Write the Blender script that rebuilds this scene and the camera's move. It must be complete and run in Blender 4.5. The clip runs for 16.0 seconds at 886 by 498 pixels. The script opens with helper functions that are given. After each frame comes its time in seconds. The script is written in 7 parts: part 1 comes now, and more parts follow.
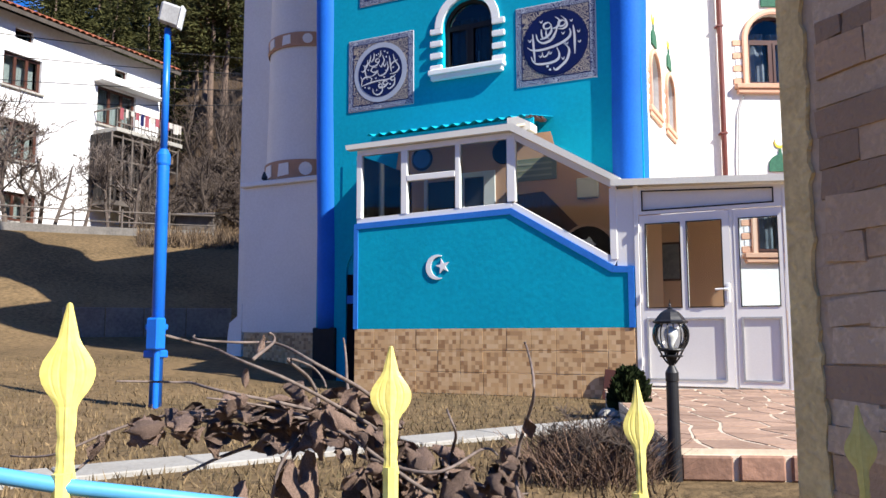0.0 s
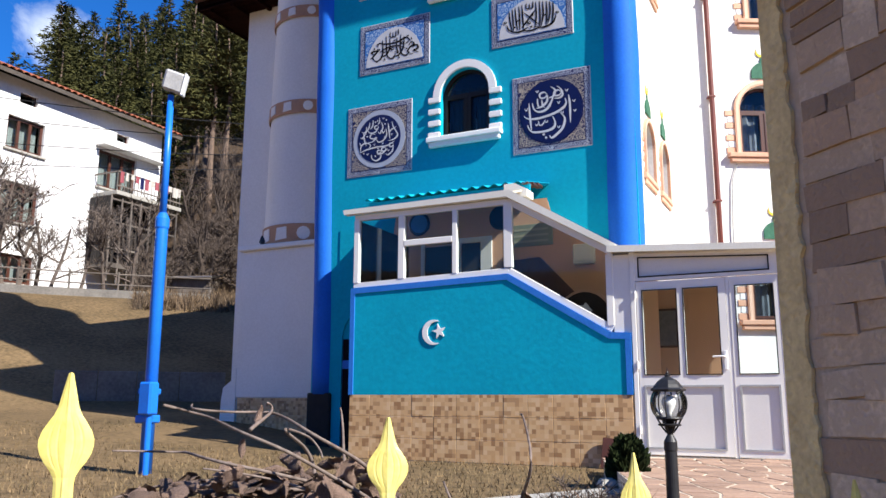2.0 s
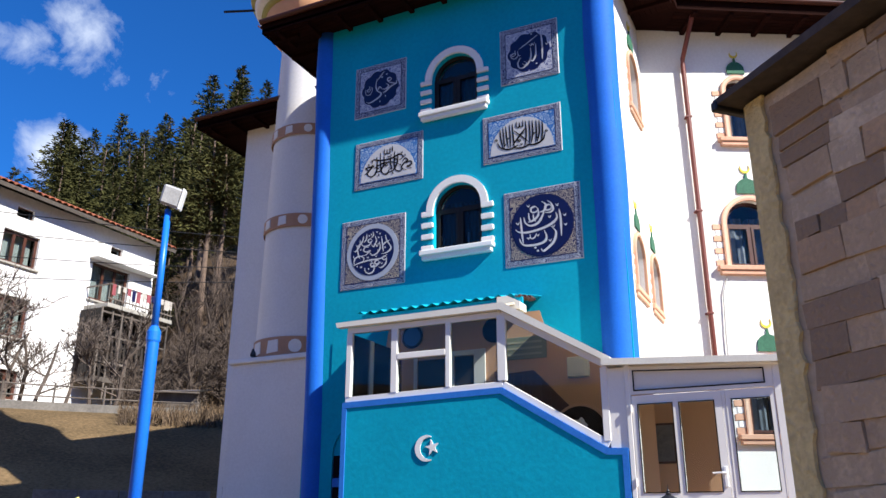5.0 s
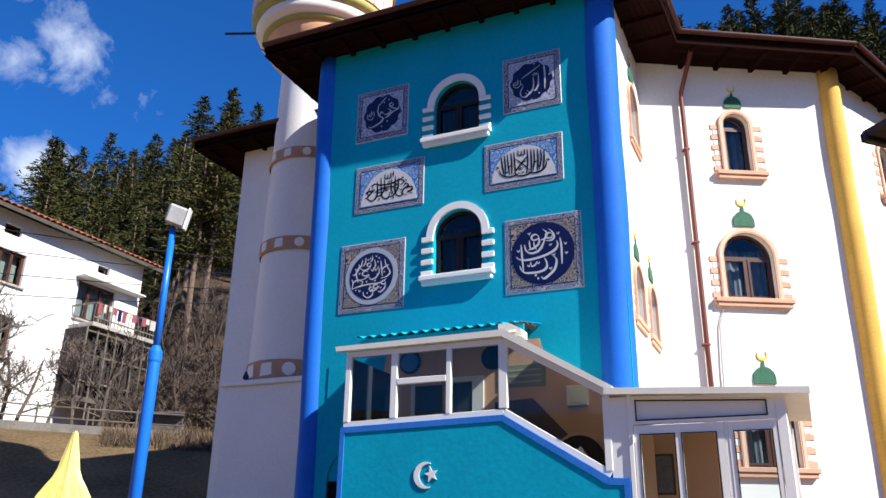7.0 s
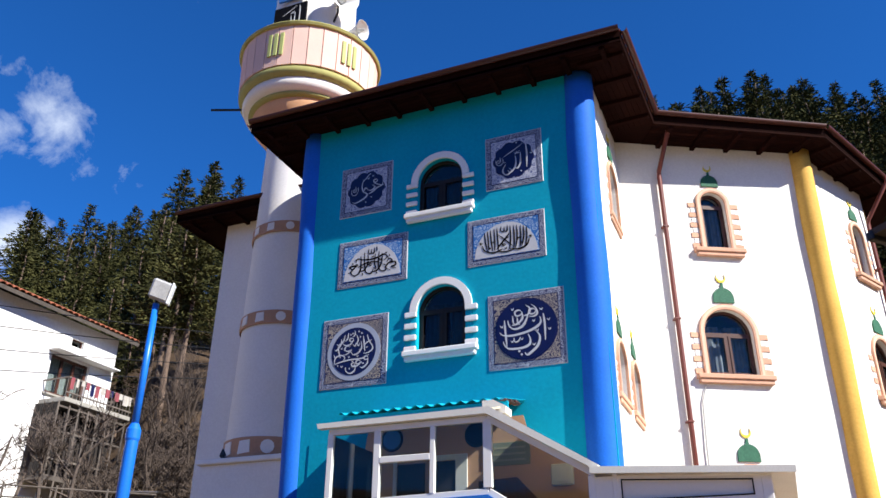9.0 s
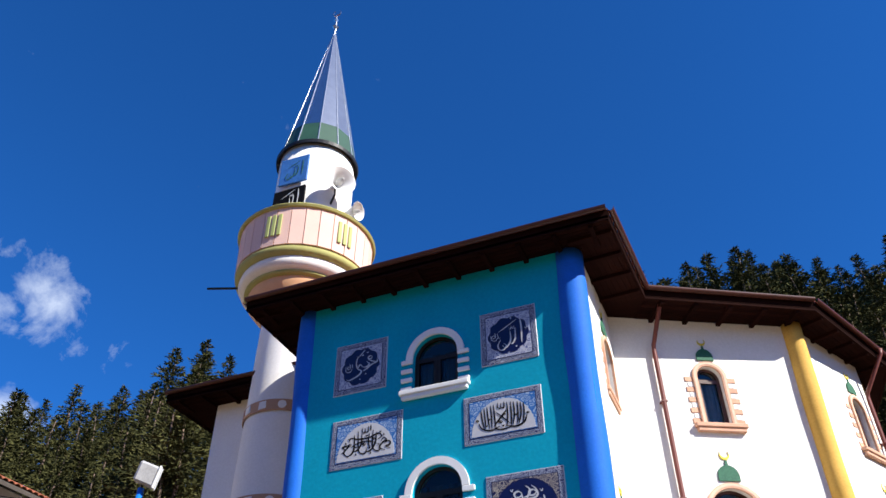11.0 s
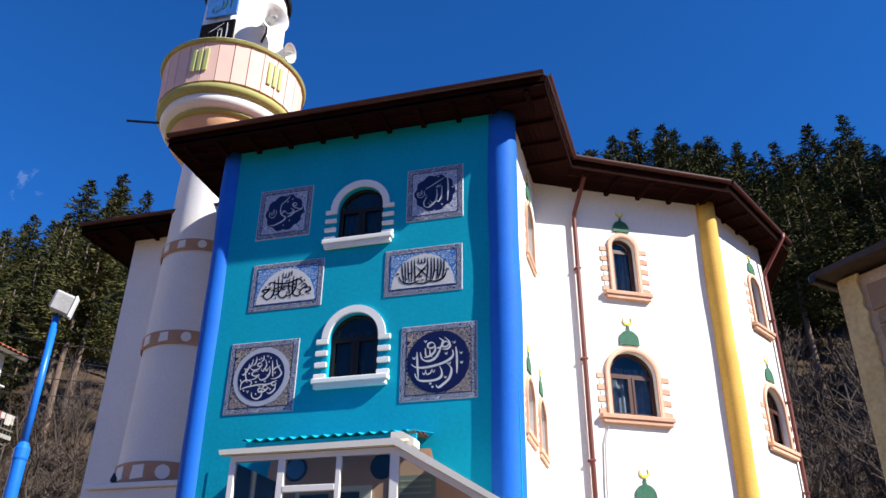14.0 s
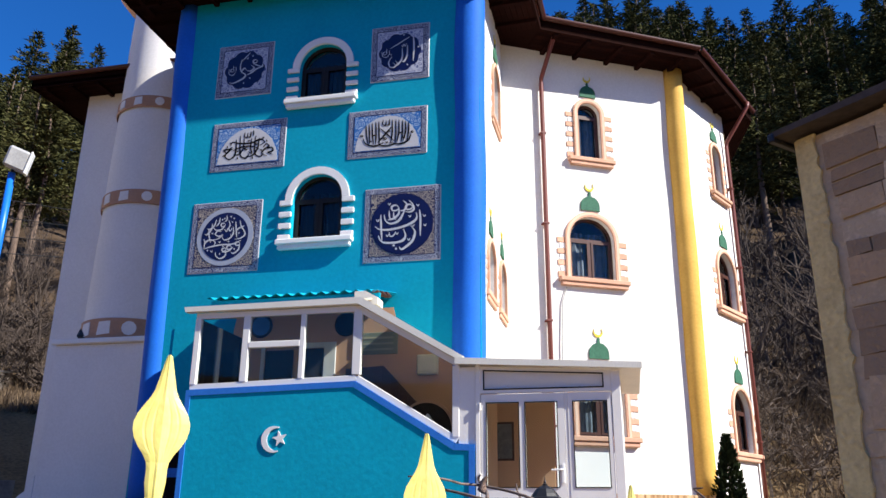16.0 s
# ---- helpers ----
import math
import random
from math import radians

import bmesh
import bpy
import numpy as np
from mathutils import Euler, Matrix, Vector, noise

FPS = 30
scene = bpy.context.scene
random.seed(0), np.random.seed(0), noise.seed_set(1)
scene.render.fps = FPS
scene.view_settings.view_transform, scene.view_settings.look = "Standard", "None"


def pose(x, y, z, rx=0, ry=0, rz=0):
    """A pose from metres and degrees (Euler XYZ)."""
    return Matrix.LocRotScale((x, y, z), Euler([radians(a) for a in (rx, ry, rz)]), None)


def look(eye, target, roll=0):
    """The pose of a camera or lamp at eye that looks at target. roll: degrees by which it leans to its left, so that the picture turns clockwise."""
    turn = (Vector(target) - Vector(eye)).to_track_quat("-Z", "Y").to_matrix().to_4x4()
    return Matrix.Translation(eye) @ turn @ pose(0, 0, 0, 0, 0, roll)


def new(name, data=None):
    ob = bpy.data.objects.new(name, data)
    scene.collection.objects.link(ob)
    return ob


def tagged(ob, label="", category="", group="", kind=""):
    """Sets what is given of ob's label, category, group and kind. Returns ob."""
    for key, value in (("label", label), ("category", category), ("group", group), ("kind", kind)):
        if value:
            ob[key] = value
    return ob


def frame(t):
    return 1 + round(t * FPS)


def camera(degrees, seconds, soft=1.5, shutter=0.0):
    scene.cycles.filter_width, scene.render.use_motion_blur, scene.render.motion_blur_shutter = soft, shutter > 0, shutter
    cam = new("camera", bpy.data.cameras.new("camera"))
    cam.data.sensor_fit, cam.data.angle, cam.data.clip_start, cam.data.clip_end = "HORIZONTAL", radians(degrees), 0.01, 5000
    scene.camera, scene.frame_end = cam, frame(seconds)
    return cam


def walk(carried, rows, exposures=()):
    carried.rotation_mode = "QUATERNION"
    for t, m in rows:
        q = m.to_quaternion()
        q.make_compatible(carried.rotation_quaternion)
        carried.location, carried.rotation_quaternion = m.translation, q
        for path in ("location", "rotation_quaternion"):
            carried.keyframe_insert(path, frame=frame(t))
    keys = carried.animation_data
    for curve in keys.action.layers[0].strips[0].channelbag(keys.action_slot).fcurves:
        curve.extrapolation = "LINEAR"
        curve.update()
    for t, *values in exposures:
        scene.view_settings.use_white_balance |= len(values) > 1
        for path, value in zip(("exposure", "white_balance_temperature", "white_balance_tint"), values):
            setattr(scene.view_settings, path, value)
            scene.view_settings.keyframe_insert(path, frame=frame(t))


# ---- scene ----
cam = camera(57.87, 16.0)
PATH = [
    (0, look((7.408, -11.336, 0.633), (6.526, -9.553, 0.843), -0.19)),
    (0.5, look((7.409, -11.342, 0.634), (6.532, -9.561, 0.875), 0.12)),
    (1, look((7.411, -11.349, 0.635), (6.537, -9.571, 0.911), 0.18)),
    (1.5, look((7.412, -11.348, 0.637), (6.541, -9.574, 0.945), 0.18)),
    (2, look((7.413, -11.349, 0.638), (6.549, -9.584, 1.007), 0.16)),
    (2.5, look((7.416, -11.354, 0.638), (6.555, -9.598, 1.055), 0.14)),
    (3, look((7.415, -11.356, 0.640), (6.562, -9.607, 1.102), 0.16)),
    (3.5, look((7.418, -11.356, 0.639), (6.573, -9.621, 1.163), 0.09)),
    (4, look((7.425, -11.356, 0.642), (6.590, -9.630, 1.211), 0.05)),
    (4.5, look((7.424, -11.360, 0.643), (6.598, -9.642, 1.251), -0.03)),
    (7, look((7.181, -11.474, 0.630), (6.408, -9.768, 1.331), 0.86)),
    (7.5, look((7.154, -11.511, 0.630), (6.397, -9.800, 1.335), 1.57)),
    (8, look((7.166, -11.509, 0.630), (6.429, -9.789, 1.337), 2.30)),
    (8.5, look((7.145, -11.541, 0.630), (6.441, -9.816, 1.355), 2.09)),
    (9, look((7.131, -11.548, 0.642), (6.433, -9.888, 1.512), 0.51)),
    (9.5, look((7.122, -11.556, 0.650), (6.454, -9.950, 1.637), 0.21)),
    (10, look((7.118, -11.564, 0.651), (6.482, -10.029, 1.764), -0.10)),
    (10.2, look((7.112, -11.567, 0.650), (6.487, -10.053, 1.797), -0.12)),
    (12.3, look((7.048, -11.569, 0.599), (6.485, -10.153, 1.894), -1.07)),
    (12.5, look((7.045, -11.572, 0.597), (6.486, -10.150, 1.888), -1.05)),
    (13, look((7.044, -11.576, 0.599), (6.489, -10.091, 1.818), 0.77)),
    (13.5, look((7.043, -11.581, 0.602), (6.513, -10.000, 1.707), 1.18)),
    (14, look((7.046, -11.587, 0.615), (6.566, -9.889, 1.558), 0.75)),
    (14.5, look((7.049, -11.588, 0.606), (6.579, -9.828, 1.433), 0.73)),
    (15, look((7.051, -11.593, 0.597), (6.599, -9.798, 1.355), 0.51)),
    (15.5, look((7.047, -11.595, 0.594), (6.610, -9.767, 1.277), 0.49)),
    (16, look((7.043, -11.599, 0.589), (6.621, -9.750, 1.223), 0.48)),
]
walk(cam, PATH, [(0, 0.92), (3.0, 0.90), (4.5, 0.86), (7.0, 0.78), (16.0, 0.78)])

# ---- world, sun, exposure ----
SUN = Vector((3.4, -0.74, 2.75)).normalized()
world = bpy.data.worlds.new("world")
scene.world = world
world.use_nodes = True
wn, wl = world.node_tree.nodes, world.node_tree.links
wn.clear()
w_out = wn.new("ShaderNodeOutputWorld")
w_bg = wn.new("ShaderNodeBackground")
w_sky = wn.new("ShaderNodeTexSky")
w_sky.sky_type = "NISHITA"
w_sky.sun_disc = False
w_sky.sun_elevation = math.asin(SUN.z)
w_sky.sun_rotation = math.atan2(SUN.x, SUN.y)
w_sky.altitude = 300
w_sky.air_density, w_sky.dust_density, w_sky.ozone_density = 1.0, 0.0, 5.0
# three small fair-weather clouds low over the hill: puffs broken up by noise
w_co = wn.new("ShaderNodeTexCoord")
w_noise = wn.new("ShaderNodeTexNoise")
w_noise.inputs["Scale"].default_value = 13.0
w_noise.inputs["Detail"].default_value = 8.0
w_noise.inputs["Roughness"].default_value = 0.6
w_noise.inputs["Distortion"].default_value = 0.3
wl.new(w_co.outputs["Generated"], w_noise.inputs["Vector"])
w_sum = None
for centre, reach, weight in (((-0.712, 0.500, 0.500), 0.108, 0.86), ((-0.748, 0.540, 0.385), 0.075, 0.85), ((-0.640, 0.606, 0.470), 0.050, 0.45)):
    w_dir, w_rng = wn.new("ShaderNodeVectorMath"), wn.new("ShaderNodeMapRange")
    w_dir.operation = "DISTANCE"
    w_dir.inputs[1].default_value = centre
    w_rng.inputs["From Min"].default_value, w_rng.inputs["From Max"].default_value = reach, 0.0
    w_rng.inputs["To Max"].default_value = weight
    wl.new(w_co.outputs["Generated"], w_dir.inputs[0])
    wl.new(w_dir.outputs["Value"], w_rng.inputs["Value"])
    if w_sum is None:
        w_sum = w_rng.outputs["Result"]
    else:
        w_max = wn.new("ShaderNodeMath")
        w_max.operation = "MAXIMUM"
        wl.new(w_sum, w_max.inputs[0])
        wl.new(w_rng.outputs["Result"], w_max.inputs[1])
        w_sum = w_max.outputs["Value"]
w_mul = wn.new("ShaderNodeMath")
w_mul.operation = "MULTIPLY_ADD"
wl.new(w_noise.outputs["Fac"], w_mul.inputs[0])
w_mul.inputs[1].default_value = 2.3
wl.new(w_sum, w_mul.inputs[2])
w_ramp = wn.new("ShaderNodeValToRGB")
w_ramp.color_ramp.elements[0].position = 0.42
w_ramp.color_ramp.elements[1].position = 0.98
w_fit = wn.new("ShaderNodeMapRange")
w_fit.inputs["From Min"].default_value, w_fit.inputs["From Max"].default_value = 1.0, 2.4
wl.new(w_mul.outputs["Value"], w_fit.inputs["Value"])
wl.new(w_fit.outputs["Result"], w_ramp.inputs["Fac"])
w_mix = wn.new("ShaderNodeMixRGB")
w_mix.inputs["Color2"].default_value = (8.2, 9.2, 11.0, 1)
wl.new(w_ramp.outputs["Color"], w_mix.inputs["Fac"])
w_tint = wn.new("ShaderNodeMixRGB")
w_tint.blend_type = "MULTIPLY"
w_tint.inputs["Fac"].default_value = 1.0
w_tint.inputs["Color2"].default_value = (0.21, 0.85, 1.60, 1)
wl.new(w_sky.outputs["Color"], w_tint.inputs["Color1"])
wl.new(w_tint.outputs["Color"], w_mix.inputs["Color1"])
wl.new(w_mix.outputs["Color"], w_bg.inputs["Color"])
w_bg.inputs["Strength"].default_value = 0.062
wl.new(w_bg.outputs["Background"], w_out.inputs["Surface"])

sun_data = bpy.data.lights.new("sun", "SUN")
sun_data.energy, sun_data.angle, sun_data.color = 5.4, radians(0.53), (1.0, 0.955, 0.88)
sun = new("sun", sun_data)
sun.matrix_world = look(SUN * 60, (0, 0, 0))


# ---- materials ----
def rgb(c):
    return (c[0], c[1], c[2], 1.0)


def mat(name, base, second=None, rough=0.8, metal=0.0, fine=40.0, coarse=1.5, bump=0.3, depth=0.004, mix=0.5, per_object=0.0, spec=0.4, per_island=0.0, stretch=(1, 1, 1)):
    """Base and second colour mixed by coarse and fine noise, with fine relief."""
    m = bpy.data.materials.new(name)
    m.use_nodes = True
    n, l = m.node_tree.nodes, m.node_tree.links
    b = n["Principled BSDF"]
    b.inputs["Roughness"].default_value = rough
    b.inputs["Metallic"].default_value = metal
    b.inputs["Specular IOR Level"].default_value = spec
    second = second or tuple(v * 0.8 for v in base)
    co = n.new("ShaderNodeTexCoord")
    mp = n.new("ShaderNodeMapping")
    mp.inputs["Scale"].default_value = stretch
    l.new(co.outputs["Object"], mp.inputs["Vector"])
    n1, n2 = n.new("ShaderNodeTexNoise"), n.new("ShaderNodeTexNoise")
    n1.inputs["Scale"].default_value, n1.inputs["Detail"].default_value = coarse, 6.0
    n2.inputs["Scale"].default_value, n2.inputs["Detail"].default_value = fine, 4.0
    for k in (n1, n2):
        l.new(mp.outputs["Vector"], k.inputs["Vector"])
    add = n.new("ShaderNodeMath")
    add.operation = "ADD"
    l.new(n1.outputs["Fac"], add.inputs[0])
    l.new(n2.outputs["Fac"], add.inputs[1])
    rg = n.new("ShaderNodeMapRange")
    rg.inputs["From Min"].default_value, rg.inputs["From Max"].default_value = 0.72, 1.28
    rg.inputs["To Max"].default_value = mix * 2
    l.new(add.outputs["Value"], rg.inputs["Value"])
    mx = n.new("ShaderNodeMixRGB")
    mx.inputs["Color1"].default_value, mx.inputs["Color2"].default_value = rgb(base), rgb(second)
    l.new(rg.outputs["Result"], mx.inputs["Fac"])
    last = mx.outputs["Color"]
    for amount, kind, out in ((per_object, "ShaderNodeObjectInfo", "Random"), (per_island, "ShaderNodeNewGeometry", "Random Per Island")):
        if amount:
            inf, r2, hs = n.new(kind), n.new("ShaderNodeMapRange"), n.new("ShaderNodeHueSaturation")
            r2.inputs["To Min"].default_value, r2.inputs["To Max"].default_value = 1 - amount, 1 + amount
            l.new(inf.outputs[out], r2.inputs["Value"])
            l.new(r2.outputs["Result"], hs.inputs["Value"])
            l.new(last, hs.inputs["Color"])
            last = hs.outputs["Color"]
    l.new(last, b.inputs["Base Color"])
    if bump:
        bp = n.new("ShaderNodeBump")
        bp.inputs["Strength"].default_value, bp.inputs["Distance"].default_value = bump, depth
        l.new(n2.outputs["Fac"], bp.inputs["Height"])
        l.new(bp.outputs["Normal"], b.inputs["Normal"])
    return m


def glass_mat(name, tint=(0.86, 0.9, 0.9), rough=0.02):
    """Thin window glass: clear with a mirror coat by angle."""
    m = bpy.data.materials.new(name)
    m.use_nodes = True
    n, l = m.node_tree.nodes, m.node_tree.links
    n.clear()
    out, tr, gl, mx, fr = (n.new("ShaderNode" + k) for k in ("OutputMaterial", "BsdfTransparent", "BsdfGlossy", "MixShader", "Fresnel"))
    tr.inputs["Color"].default_value = rgb(tint)
    gl.inputs["Roughness"].default_value = rough
    fr.inputs["IOR"].default_value = 1.36
    l.new(fr.outputs["Fac"], mx.inputs["Fac"])
    l.new(tr.outputs["BSDF"], mx.inputs[1])
    l.new(gl.outputs["BSDF"], mx.inputs[2])
    l.new(mx.outputs["Shader"], out.inputs["Surface"])
    return m


def cream_sheet():
    """Cream polycarbonate roofing that lets part of the daylight through."""
    m = mat("cream_polycarbonate", (0.78, 0.74, 0.64), (0.68, 0.64, 0.54), 0.5, fine=60, coarse=2, bump=0.05)
    n, l = m.node_tree.nodes, m.node_tree.links
    b = n["Principled BSDF"]
    out = [k for k in n if k.type == "OUTPUT_MATERIAL"][0]
    tr, mx = n.new("ShaderNodeBsdfTranslucent"), n.new("ShaderNodeMixShader")
    tr.inputs["Color"].default_value = (0.85, 0.72, 0.55, 1)
    mx.inputs["Fac"].default_value = 0.45
    l.new(b.outputs["BSDF"], mx.inputs[1])
    l.new(tr.outputs["BSDF"], mx.inputs[2])
    l.new(mx.outputs["Shader"], out.inputs["Surface"])
    return m


M_teal = mat("teal_plaster", (0.0, 0.365, 0.515), (0.0, 0.305, 0.44), 0.85, fine=16, coarse=0.9, bump=0.30, depth=0.009, spec=0.15)
M_blue = mat("blue_paint", (0.01, 0.14, 0.62), (0.008, 0.115, 0.52), 0.7, fine=30, coarse=2, bump=0.4, depth=0.006, spec=0.2)
M_trimblue = mat("trim_blue_paint", (0.03, 0.19, 0.62), (0.02, 0.15, 0.53), 0.7, fine=40, coarse=3, bump=0.3, spec=0.2)
M_white = mat("white_plaster", (0.84, 0.815, 0.775), (0.75, 0.725, 0.685), 0.9, fine=22, coarse=0.7, bump=0.35, depth=0.010, spec=0.1)
M_yellow = mat("ochre_column_paint", (0.74, 0.45, 0.10), (0.62, 0.36, 0.07), 0.75, fine=25, coarse=2, bump=0.4, depth=0.008, spec=0.2)
M_trimwhite = mat("white_trim_paint", (0.84, 0.84, 0.82), (0.76, 0.76, 0.74), 0.6, fine=50, coarse=3, bump=0.2, spec=0.3)
M_pvc = mat("white_pvc", (0.84, 0.82, 0.77), (0.78, 0.76, 0.72), 0.35, fine=90, coarse=2, bump=0.03, spec=0.5)
M_pvcgrey = mat("pale_grey_panel", (0.74, 0.72, 0.68), (0.69, 0.67, 0.63), 0.4, fine=60, coarse=2, bump=0.03)
M_cream = mat("cream_roof_panel", (0.78, 0.76, 0.68), (0.68, 0.66, 0.58), 0.5, fine=60, coarse=2, bump=0.05)
M_peach = mat("peach_interior_paint", (0.66, 0.38, 0.225), (0.58, 0.33, 0.19), 0.85, fine=30, coarse=1.2, bump=0.2)
M_terracotta = mat("peach_brick_trim", (0.68, 0.40, 0.27), (0.58, 0.32, 0.21), 0.8, fine=35, coarse=3, bump=0.3, per_object=0.08)
M_frame = mat("dark_brown_frame", (0.085, 0.030, 0.018), (0.05, 0.019, 0.012), 0.4, fine=60, coarse=4, bump=0.1)
M_black = mat("black_frame", (0.012, 0.010, 0.010), (0.02, 0.016, 0.015), 0.55, fine=60, coarse=4, bump=0.05, spec=0.25)
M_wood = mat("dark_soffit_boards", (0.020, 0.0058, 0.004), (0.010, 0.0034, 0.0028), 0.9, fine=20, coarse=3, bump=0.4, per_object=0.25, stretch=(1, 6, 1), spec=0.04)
M_pipe = mat("red_brown_pipe", (0.17, 0.042, 0.03), (0.13, 0.034, 0.025), 0.45, fine=50, coarse=3, bump=0.05)
M_gutter = mat("brown_gutter", (0.085, 0.024, 0.017), (0.055, 0.017, 0.013), 0.35, fine=50, coarse=3, bump=0.05)
M_rooftile = mat("roof_tile", (0.34, 0.105, 0.05), (0.24, 0.075, 0.04), 0.85, fine=20, coarse=2, bump=0.4, per_object=0.15)
M_glass = glass_mat("window_glass", (0.80, 0.86, 0.88))
M_roofpanel = cream_sheet()
M_darkboard = mat("dark_store_boards", (0.030, 0.024, 0.021), (0.014, 0.012, 0.011), 0.9, fine=30, coarse=3, bump=0.4, per_object=0.3, stretch=(1, 1, 0.2))
# near-black paint puts the shade of rooms and openings into the colour
M_dark = mat("painted_shade", (0.02, 0.018, 0.018), (0.03, 0.026, 0.024), 0.9, fine=10, coarse=1, bump=0)
M_curtain = mat("lace_curtain", (0.26, 0.27, 0.31), (0.14, 0.15, 0.18), 0.9, fine=60, coarse=9, bump=0.3)
M_greendome = mat("green_dome_paint", (0.035, 0.15, 0.085), (0.018, 0.095, 0.055), 0.75, fine=30, coarse=8, bump=0.3)
M_moon = mat("yellow_crescent_paint", (0.75, 0.60, 0.06), (0.65, 0.5, 0.05), 0.7, fine=40, coarse=4, bump=0.1)
M_band = mat("tan_band_paint", (0.50, 0.29, 0.18), (0.41, 0.235, 0.145), 0.85, fine=30, coarse=3, bump=0.3)
M_pink = mat("pink_panel_paint", (0.78, 0.52, 0.43), (0.72, 0.47, 0.39), 0.75, fine=30, coarse=2, bump=0.2)
M_olive = mat("olive_paint", (0.40, 0.38, 0.13), (0.32, 0.31, 0.10), 0.8, fine=30, coarse=3, bump=0.3)
M_peachband = mat("peach_band_paint", (0.74, 0.42, 0.22), (0.66, 0.36, 0.19), 0.8, fine=30, coarse=3, bump=0.3)
M_lime = mat("lime_slat_paint", (0.40, 0.44, 0.15), (0.30, 0.33, 0.11), 0.7, fine=30, coarse=3, bump=0.2)
M_steel = mat("galvanised_sheet", (0.62, 0.64, 0.66), (0.5, 0.52, 0.55), 0.28, 1.0, fine=30, coarse=3, bump=0.08)
M_greensheet = mat("green_sheet", (0.03, 0.09, 0.055), (0.025, 0.07, 0.045), 0.45, fine=30, coarse=3, bump=0.1)
M_ivory = mat("panel_ivory", (0.60, 0.595, 0.60), (0.50, 0.50, 0.515), 0.35, fine=60, coarse=6, bump=0.05)
M_greyblue = mat("panel_greyblue", (0.40, 0.43, 0.50), (0.33, 0.36, 0.44), 0.35, fine=60, coarse=6, bump=0.05)
M_navy = mat("panel_navy", (0.007, 0.009, 0.062), (0.005, 0.007, 0.05), 0.3, fine=60, coarse=5, bump=0.05)
M_ink = mat("black_ink", (0.006, 0.006, 0.008), (0.010, 0.010, 0.012), 0.8, fine=60, coarse=5, bump=0, spec=0.05)
M_skyblue = mat("panel_blue", (0.06, 0.20, 0.52), (0.04, 0.14, 0.40), 0.3, fine=60, coarse=9, bump=0.05)
M_pole = mat("blue_gloss_paint", (0.01, 0.17, 0.70), (0.01, 0.14, 0.60), 0.35, fine=40, coarse=4, bump=0.1)
M_lampgrey = mat("grey_floodlight", (0.42, 0.42, 0.42), (0.30, 0.30, 0.30), 0.5, fine=40, coarse=5, bump=0.1)
M_iron = mat("black_iron", (0.012, 0.012, 0.014), (0.02, 0.02, 0.022), 0.45, fine=50, coarse=6, bump=0.15)
M_lampglass = glass_mat("bevelled_lamp_glass", (0.85, 0.86, 0.84), 0.12)
M_finial = mat("yellow_enamel", (0.80, 0.70, 0.22), (0.70, 0.59, 0.15), 0.4, fine=140, coarse=40, bump=0.2, depth=0.001)
M_rail = mat("light_blue_enamel", (0.10, 0.36, 0.58), (0.08, 0.30, 0.50), 0.4, fine=60, coarse=20, bump=0.2, depth=0.001)
M_leaf = mat("withered_leaf", (0.30, 0.20, 0.15), (0.10, 0.064, 0.048), 0.8, fine=90, coarse=22, bump=0.7, depth=0.004, per_object=0.35)
M_stem = mat("dry_stem", (0.21, 0.165, 0.14), (0.10, 0.072, 0.06), 0.8, fine=150, coarse=30, bump=0.5, depth=0.002)
M_path = mat("pale_concrete_slab", (0.38, 0.36, 0.32), (0.27, 0.255, 0.225), 0.9, fine=40, coarse=2, bump=0.3, per_object=0.06)
M_mortar = mat("pale_mortar", (0.66, 0.56, 0.43), (0.54, 0.44, 0.32), 0.9, fine=40, coarse=3, bump=0.4)
M_flag = mat("red_brown_flagstone", (0.40, 0.262, 0.185), (0.27, 0.172, 0.12), 0.85, fine=30, coarse=4, bump=0.4, per_object=0.18)
M_stepstone = mat("reddish_step_stone", (0.30, 0.165, 0.11), (0.19, 0.105, 0.072), 0.85, fine=25, coarse=6, bump=0.6, depth=0.01, per_object=0.25)
M_quoin = mat("weathered_yellow_plaster", (0.90, 0.72, 0.34), (0.66, 0.50, 0.23), 0.95, fine=120, coarse=22, bump=1.0, depth=0.006)
M_stonejoint = mat("stone_backing_mortar", (0.68, 0.54, 0.37), (0.52, 0.40, 0.27), 0.95, fine=80, coarse=18, bump=0.9, depth=0.005)
M_veneer = [mat("stone_veneer_%d" % k, c, d, 0.95, fine=130, coarse=20, bump=1.0, depth=0.004, per_object=0.08, mix=0.8) for k, (c, d) in enumerate((((0.72, 0.55, 0.36), (0.56, 0.42, 0.275)), ((0.64, 0.465, 0.295), (0.52, 0.38, 0.245)), ((0.40, 0.27, 0.17), (0.36, 0.255, 0.165)), ((0.76, 0.61, 0.42), (0.58, 0.45, 0.305)), ((0.60, 0.40, 0.235), (0.48, 0.335, 0.21))))]
M_capmetal = mat("rusty_cap_sheet", (0.09, 0.07, 0.06), (0.05, 0.038, 0.032), 0.8, fine=60, coarse=12, bump=0.5)
M_grassblade = mat("dry_grass_blade", (0.21, 0.142, 0.072), (0.095, 0.072, 0.034), 0.9, fine=5, coarse=0.5, bump=0, per_island=0.35)
M_housewhite = mat("house_render", (0.80, 0.79, 0.78), (0.68, 0.67, 0.65), 0.95, fine=12, coarse=0.6, bump=0.3, depth=0.01)
